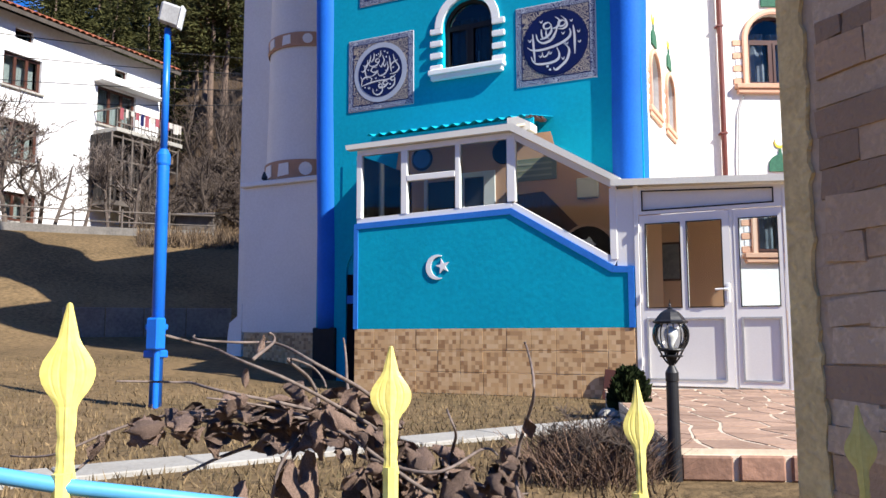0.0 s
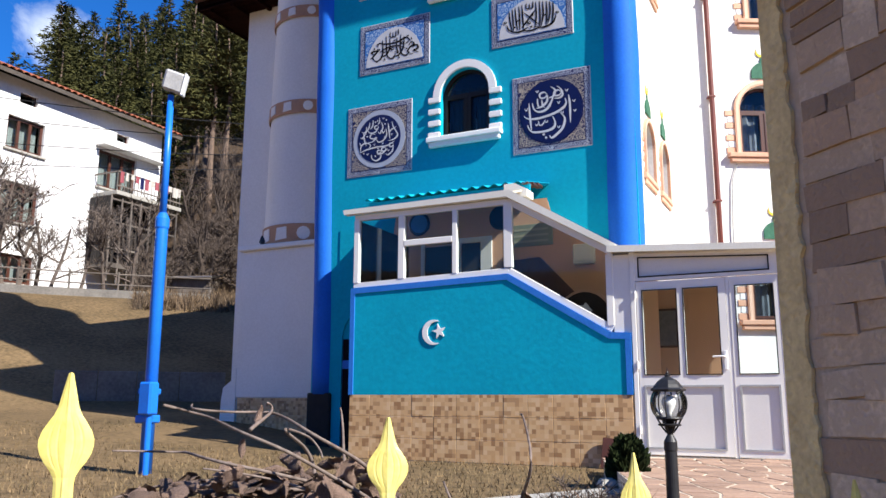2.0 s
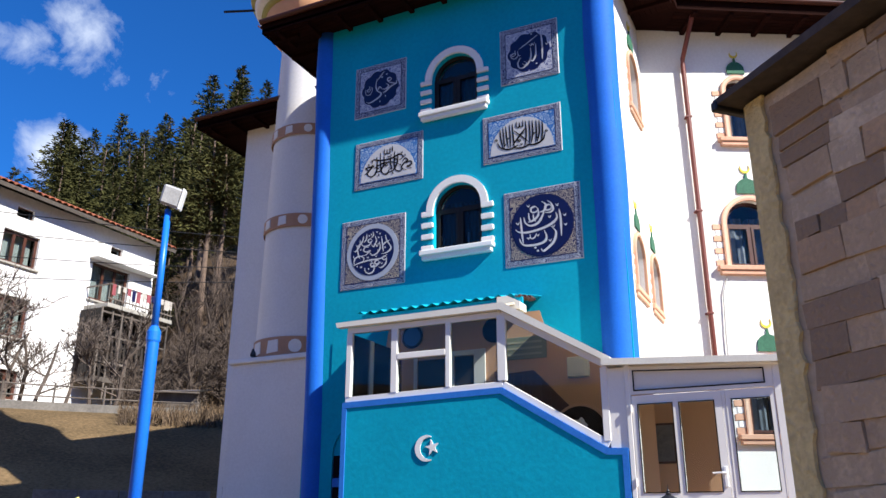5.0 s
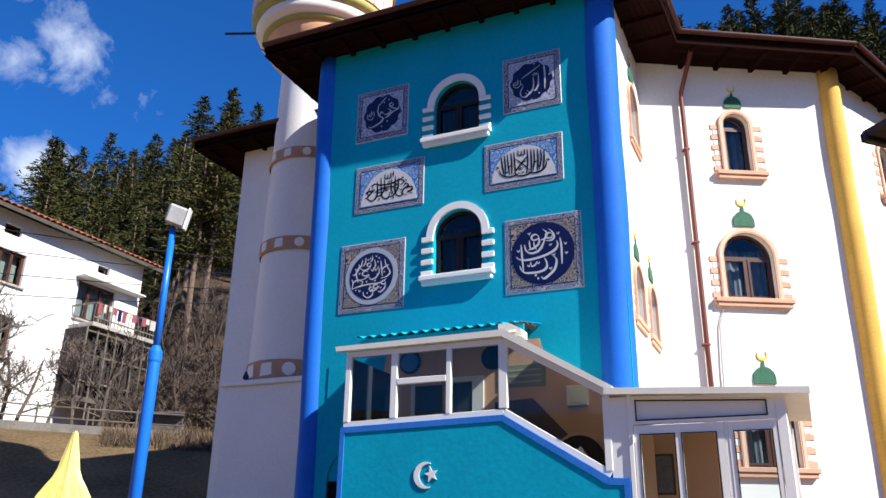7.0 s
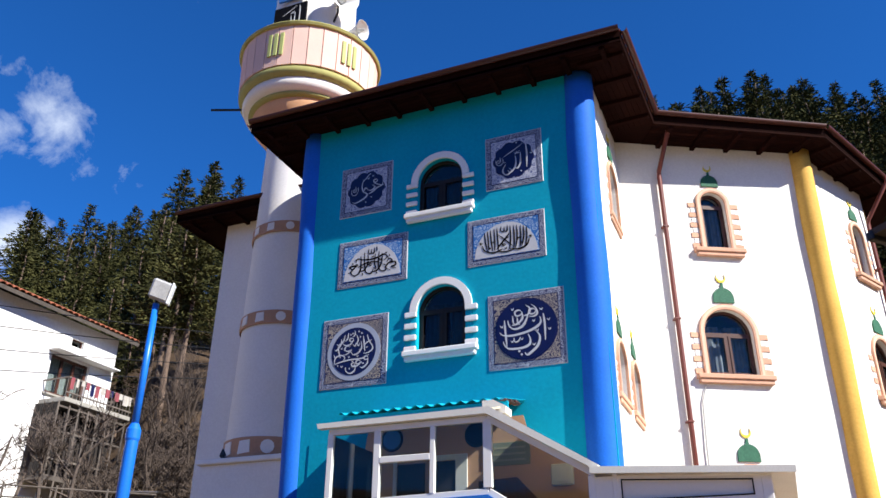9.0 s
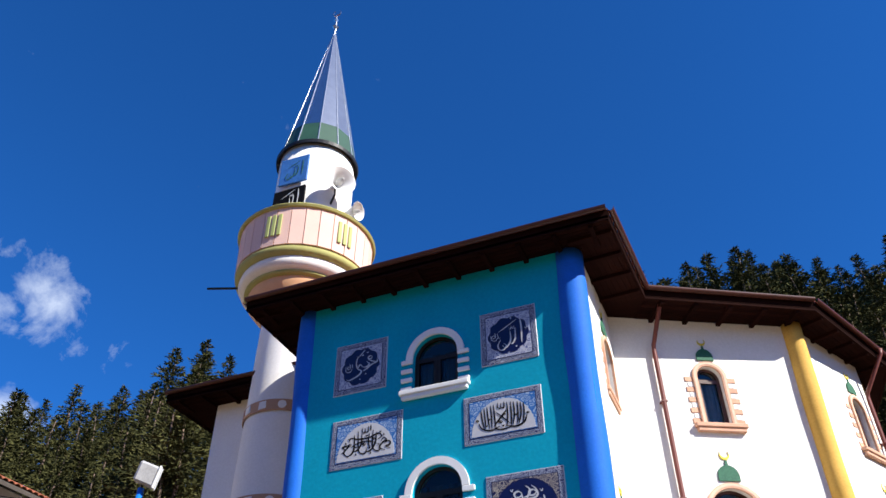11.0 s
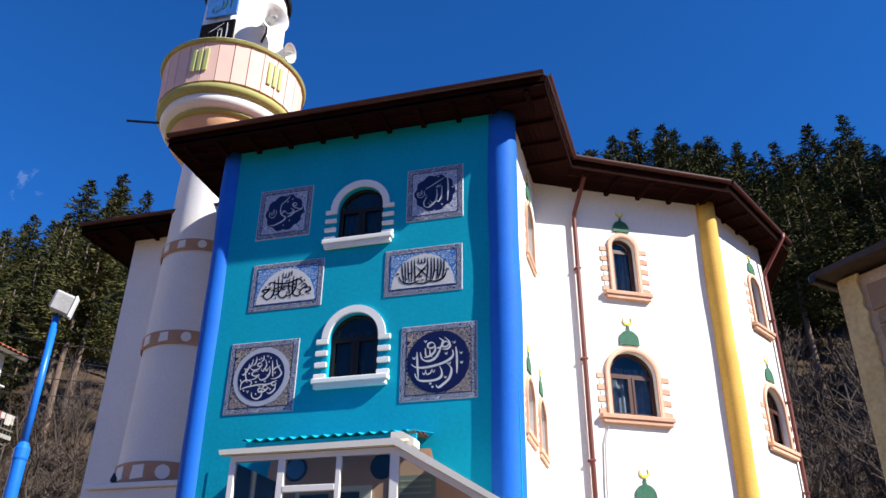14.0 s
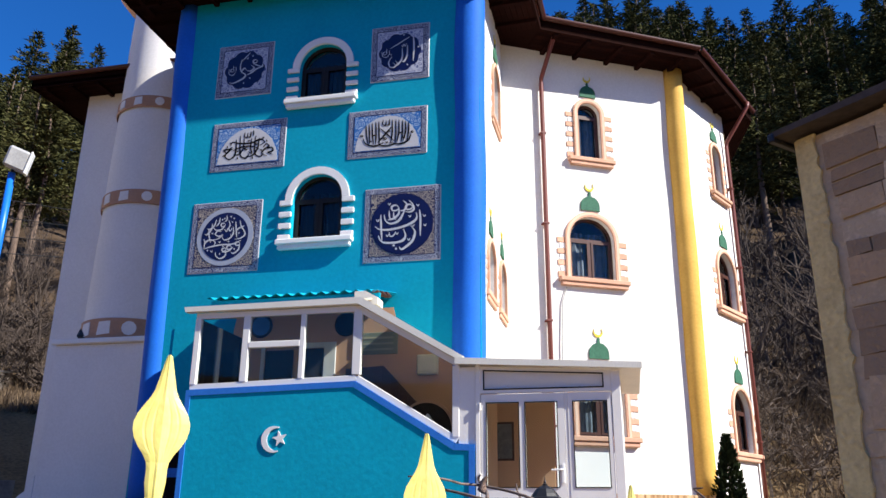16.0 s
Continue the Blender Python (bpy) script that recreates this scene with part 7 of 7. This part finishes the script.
for k, (x, y, s) in enumerate(((6.0, -6.7, 0.42), (6.25, -6.9, 0.40), (5.9, -6.95, 0.36), (6.3, -6.55, 0.36), (6.12, -7.1, 0.34))):
    th = thing("dry_bush", "dry reddish-brown twiggy garden bush", "bush", (x, y, -0.2), group="dry garden bushes", turn=70 * k)
    th.scale = (s, s, s)
    o = new("bough", finish(twig_tree(140 + k, 0.75, 1.5, 3, 0.022, 0.007, 0.7, 7), "bough", M_greybark))
    o.parent = th

# a dense mound of dead stalks round the bush stems
th = thing("dry_bush", "dense mound of dry reddish-brown stalks beside the terrace", "bush", (6.10, -6.85, -0.22), group="dry garden bushes")
rb_ = random.Random(66)
bm = bmesh.new()
for k in range(1500):
    a, q = rb_.uniform(0, 6.283), 0.42 * rb_.random() ** 0.6
    x, y = q * math.cos(a), q * math.sin(a)
    h = rb_.uniform(0.10, 0.40) * (1 - 1.6 * q * q)
    lx, ly, w, t = rb_.uniform(-0.26, 0.26), rb_.uniform(-0.26, 0.26), rb_.uniform(0.002, 0.005), rb_.uniform(0, 6.28)
    o1 = Vector((w * math.cos(t), w * math.sin(t), 0))
    rows_ = [(Vector((x, y, 0)), 1.0), (Vector((x + lx * 0.4, y + ly * 0.4, h * 0.6)), 0.9), (Vector((x + lx, y + ly, h)), 0.3)]
    vs_ = [(bm.verts.new(p - o1 * f), bm.verts.new(p + o1 * f)) for p, f in rows_]
    for (a0, a1), (b0, b1) in zip(vs_, vs_[1:]):
        bm.faces.new((a0, a1, b1, b0))
part("brushwood", bm, mat("dead_bush_stalks", (0.19, 0.115, 0.075), (0.06, 0.036, 0.025), 0.9, fine=20, coarse=4, bump=0, per_island=0.45), th)
board = thing("leaning_board", "small dark brown board leaning against the tiled plinth", "board", (4.86, PY - 0.10, -0.16), turn=8)
part("plank", boxbm((-0.07, 0.0, 0.0), (0.07, 0.02, 0.36), 0.004, pose(0, 0, 0, -9, 6)), M_frame, board)

# ---- white house on the bank ----
HX = -14.2
house = thing("house", "white rendered three-storey house with an orange tiled roof", "house")
HW = placed((HX, -7.0), 90)
HWIN = [(10.3, 7.93, 1.25, 1.02), (10.3, 5.76, 1.25, 1.2), (10.62, 9.42, 0.6, 0.33), (13.62, 7.55, 1.6, 1.28), (14.28, 9.30, 0.52, 0.27), (7.2, 7.93, 1.2, 1.02), (7.2, 5.76, 1.2, 1.2), (10.5, 3.95, 1.1, 0.85)]
bm = bmesh.new()
prism(bm, rect(0, 3.0, 16.3, 10.12), 0.0, 0.3, [rect(x, z, x + w, z + h) for x, z, w, h in HWIN], HW)
part("wall", bm, M_housewhite, house)
part("wall", boxbm((HX - 9.5, 9.0, 3.0), (HX - 0.302, 9.3, 10.12)), M_housewhite, house)
part("wall", boxbm((HX - 9.5, -7.0, 3.0), (HX - 0.302, -6.7, 10.12)), M_housewhite, house)
# near-black sheet paints the unlit rooms behind the house windows
part("room_shade_sheet", boxbm((HX - 1.6, -6.6, 3.0), (HX - 1.5, 8.9, 10.0)), M_dark, house)
for x, z, w, h in HWIN:
    g = bmesh.new()
    cols = 3 if w > 1.0 else 2
    holes = []
    for c in range(cols):
        holes.append(rect(x + 0.09 + c * (w - 0.09) / cols, z + 0.09, x + (c + 1) * (w - 0.09) / cols, z + h - 0.09))
    prism(g, rect(x, z, x + w, z + h), 0.10, 0.17, holes if h > 0.4 else [rect(x + 0.04, z + 0.04, x + w - 0.04, z + h - 0.04)], HW)
    wd = part("window", g, M_frame, house)
    g = bmesh.new()
    prism(g, rect(x + 0.03, z + 0.03, x + w - 0.03, z + h - 0.03), 0.13, 0.14, (), HW)
    part("pane", g, M_glass, wd)
    if h > 0.4:
        g = bmesh.new()
        prism(g, rect(x + 0.05, z + 0.03, x + w - 0.05, z + h - 0.03), 0.35, 0.36, (), HW)
        part("curtain_or_dark_room", g, M_lace, wd)
        part("sill", boxbm((x - 0.08, -0.08, z - 0.07), (x + w + 0.08, 0.1, z - 0.002), 0.01, HW), M_path, wd)
# roof with overhang
bm = bmesh.new()
v = [bm.verts.new(p) for p in ((HX + 0.55, -7.6, 10.08), (HX + 0.55, 9.75, 10.08), (HX - 4.9, 9.75, 12.5), (HX - 4.9, -7.6, 12.5), (HX - 10.2, 9.75, 10.1), (HX - 10.2, -7.6, 10.1))]
bm.faces.new((v[0], v[1], v[2], v[3]))
bm.faces.new((v[3], v[2], v[4], v[5]))
thick(bm, 0.12)
hroof = part("roof", bm, M_oldwood, house)
bm = bmesh.new()
prism(bm, [(HX - 9.6, 10.1), (HX - 0.1, 10.1), (HX - 4.9, 12.35)], 9.05, 9.3)
part("gable", bm, M_housewhite, house)
cnt = 72
g = bmesh.new()
prof = [(-0.115, 0.0), (-0.06, 0.045), (0, 0.06), (0.06, 0.045), (0.115, 0.0)]
ln = 5.9
ra = [g.verts.new((x, 0, h)) for x, h in prof]
rb = [g.verts.new((x, -ln, h)) for x, h in prof]
for k in range(4):
    g.faces.new((ra[k], ra[k + 1], rb[k + 1], rb[k]))
thick(g, 0.02)
tile_me = finish(g, "tile_course", M_rooftile)
ang = math.degrees(math.atan2(12.5 - 10.08, 5.45))
for k in range(cnt):
    o = new("tile_course", tile_me)
    o.parent = hroof
    o.matrix_basis = pose(HX + 0.56, -7.5 + 17.2 * (k + 0.5) / cnt, 10.10, 0, 0, -90) @ pose(0, 0, 0, -ang)
# the house stands farther up the bank, at its true storey height
house.matrix_basis = Matrix.Translation((7.2, -11.4, 0.64)) @ Matrix.Scale(1.45, 4) @ Matrix.Translation((-7.2, 11.4, -0.64))
# balcony and timber store below it
bal = part("balcony", boxbm((HX + 0.002, 6.5, 7.12), (HX + 1.1, 9.35, 7.26), 0.01), M_path, house)
for k in range(20):
    y = 6.52 + 0.145 * k
    part("baluster", tube(bmesh.new(), [(HX + 1.06, y, 7.26), (HX + 1.06, y + 0.01, 7.88)], 0.014, 5), M_oldwood, bal)
part("handrail", boxbm((HX + 1.03, 6.5, 7.86), (HX + 1.1, 9.35, 7.91)), M_oldwood, bal)
part("low_rail", boxbm((HX + 1.04, 6.5, 7.40), (HX + 1.08, 9.35, 7.44)), M_oldwood, bal)
for y in (6.5, 9.33):
    part("side_rail", boxbm((HX + 0.01, y, 7.86), (HX + 1.03, y + 0.04, 7.91)), M_oldwood, bal)
rk = random.Random(8)
for k in range(13):
    y = 6.6 + 0.21 * k
    w, drop = rk.uniform(0.10, 0.22), rk.uniform(0.18, 0.46)
    g = bmesh.new()
    cols_ = [[g.verts.new((HX + 1.105 + 0.02 * math.sin(9 * i + k), y + w * i / 5, zz)) for i in range(6)] for zz in (7.90, 7.90 - drop * rk.uniform(0.8, 1.1))]
    for i in range(5):
        g.faces.new((cols_[0][i], cols_[0][i + 1], cols_[1][i + 1], cols_[1][i]))
    thick(g, 0.006)
    part("washing", g, (M_cloth, M_lace, M_cloth, M_lace, M_navy)[rk.randrange(5)], bal)
part("canopy", boxbm((HX + 0.004, 6.45, 8.90), (HX + 0.42, 9.20, 8.95), 0.01), M_housewhite, house)
store = part("timber_store", boxbm((HX + 0.004, 6.4, 4.75), (HX + 1.0, 9.3, 4.9)), M_oldwood, house)
# near-black lining paints the shade inside the open store
part("dark_lining", boxbm((HX + 0.004, 6.42, 4.9), (HX + 0.12, 9.28, 7.1)), M_darkboard, store)
for k in range(8):
    y = 6.45 + 0.40 * k
    part("post", tube(bmesh.new(), [(HX + 0.97, y, 4.3 - 0.1 * (k % 3)), (HX + 0.98, y + rk.uniform(-0.04, 0.04), 7.12)], 0.03, 6), M_oldwood, store)
for z in (5.35, 6.2, 6.95):
    part("rail", boxbm((HX + 0.93, 6.4, z), (HX + 0.965, 9.3, z + 0.06)), M_oldwood, store)
for k in range(26):
    y, z0 = 6.42 + rk.uniform(0, 2.75), rk.choice((4.9, 4.9, 5.4, 6.25))
    part("board", boxbm((0, 0, 0), (0.03, rk.uniform(0.09, 0.2), rk.uniform(0.5, 1.3)), 0.003, pose(HX + 0.78 + 0.15 * rk.random(), y, z0, rk.uniform(-7, 7))), M_darkboard, store)
for k in range(6):
    part("side_board", boxbm((HX + 0.05 + 0.155 * k, 6.39, 4.9), (HX + 0.19 + 0.155 * k, 6.42, 7.08), 0.003), M_darkboard, store)

shed = thing("small_shed", "small grey weathered tin shed on the bank", "shed", (-15.9, 13.4, 4.75), turn=20)
part("body", boxbm((-0.8, -0.6, -0.4), (0.8, 0.6, 0.75), 0.02), M_oldwood, shed)
part("roof", boxbm((-0.95, -0.75, 0.75), (0.95, 0.75, 0.82), 0.01, pose(0, 0, 0.0, 10)), M_steel, shed)

fen = thing("bank_fence", "low weathered rail fence along the top of the bank", "fence")
FP = [(7.2 - 32.6 * math.sin(radians(a)), -11.4 + 32.6 * math.cos(radians(a))) for a in (60, 57, 54, 51, 48, 45, 42)]
for (ax, ay), (bx, by) in zip(FP, FP[1:]):
    za, zb = ground_z(ax, ay), ground_z(bx, by)
    part("post", tube(bmesh.new(), [(ax, ay, za - 0.2), (ax, ay, za + 0.95)], 0.04, 6), M_oldwood, fen)
    for h in (0.45, 0.85):
        part("rail", tube(bmesh.new(), [(ax, ay, za + h), (bx, by, zb + h)], 0.03, 5), M_oldwood, fen)
    part("footing", boxbm((0, -0.1, -0.3), (math.hypot(bx - ax, by - ay), 0.1, 0.24), 0.0, placed((ax, ay, min(za, zb)), math.degrees(math.atan2(by - ay, bx - ax)))), M_oldwall, fen)

# overhead wires
for k, (z0, z1) in enumerate(((9.6, 10.6), (9.1, 10.1), (8.5, 9.7), (8.0, 9.3))):
    wire = thing("overhead_wire", "dark sagging overhead wire", "wire")
    pts = []
    for i in range(15):
        t = i / 14
        pts.append((-16 + 15 * t, 2.0 + 14.5 * t, z0 + (z1 - z0) * t - 0.55 * math.sin(math.pi * t) + 0.4 * k * (t - 0.5)))
    part("cable", tube(bmesh.new(), pts, 0.014, 4), M_wire, wire)
cab = thing("wall_cable", "loose white cable hanging down the hall wall", "cable")
part("cable", tube(bmesh.new(), [FACET1 @ Vector(p) for p in ((1.22, -0.03, 4.7), (1.12, -0.03, 4.4), (1.08, -0.035, 3.6), (1.06, -0.03, 2.4))], 0.013, 5), M_lampgrey, cab)

# ---- dry grass ----
gv, gf = [], []
rg_ = random.Random(77)
for k in range(26000):
    a, r = radians(rg_.uniform(4, 66)), 3.2 + 14 * rg_.random() ** 1.25
    x, y = EYE0.x - r * math.sin(a), EYE0.y + r * math.cos(a)
    if y > PY - 0.05 and x > -4.0:
        continue
    loc = TER.inverted() @ Vector((x, y, 0))
    if -0.05 < loc.x < 3.5 and -1.1 < loc.y < 5.3:
        continue
    q = Vector((x, y)) - PA
    al, ac = q.dot(pdir), q.dot(pn)
    if -5 < al < L + 0.3 and -0.02 < ac < 0.44:
        continue
    z = ground_z(x, y)
    h, w, t = rg_.uniform(0.025, 0.07), rg_.uniform(0.004, 0.011), rg_.uniform(0, 6.28)
    i = len(gv)
    gv += [(x - w * math.cos(t), y - w * math.sin(t), z - 0.005), (x + w * math.cos(t), y + w * math.sin(t), z - 0.005), (x + rg_.uniform(-0.04, 0.04), y + rg_.uniform(-0.04, 0.04), z + h)]
    gf.append((i, i + 1, i + 2))
me = bpy.data.meshes.new("grass")
me.from_pydata(gv, [], gf)
me.materials.append(M_grassblade)
tagged(new("grass", me), "short dry straw-coloured winter grass", "grass", kind="stuff")

# dead stalks and tufts on the wooded banks
gv, gf = [], []
for az0, az1, r0, r1, cnt in ((-24, -3, 19, 44, 16000), (38, 47, 30, 42, 9000)):
    for k in range(cnt):
        a, r = radians(rg_.uniform(az0, az1)), rg_.uniform(r0, r1)
        x, y = EYE0.x - r * math.sin(a), EYE0.y + r * math.cos(a)
        if x < 10.3 and x > -5.8:
            continue
        z = ground_z(x, y)
        h, w, t = rg_.uniform(0.12, 0.55), rg_.uniform(0.012, 0.04), rg_.uniform(0, 6.28)
        i = len(gv)
        gv += [(x - w * math.cos(t), y - w * math.sin(t), z - 0.02), (x + w * math.cos(t), y + w * math.sin(t), z - 0.02), (x + rg_.uniform(-0.3, 0.3), y + rg_.uniform(-0.3, 0.3), z + h)]
        gf.append((i, i + 1, i + 2))
me = bpy.data.meshes.new("brush")
me.from_pydata(gv, [], gf)
me.materials.append(mat("dead_stalks", (0.17, 0.115, 0.068), (0.06, 0.042, 0.028), 0.9, fine=5, coarse=0.5, bump=0, per_island=0.4))
tagged(new("brush", me), "dead brown stalks and leaf litter on the wooded bank", "undergrowth", kind="stuff")

# tiled base of the hall
tile_row(hall_base, FACET1, 0.25, 3.85, -0.3, 1.0, 0.325, 0.051)
tile_row(hall_base, FACET2, 0.05, 2.6, -0.3, 1.0, 0.325, 0.051)
tile_row(plinth, FRONT @ pose(0, 1.62, 0), -3.55, -0.66, -0.35, 0.655, 0.331, 0.001)
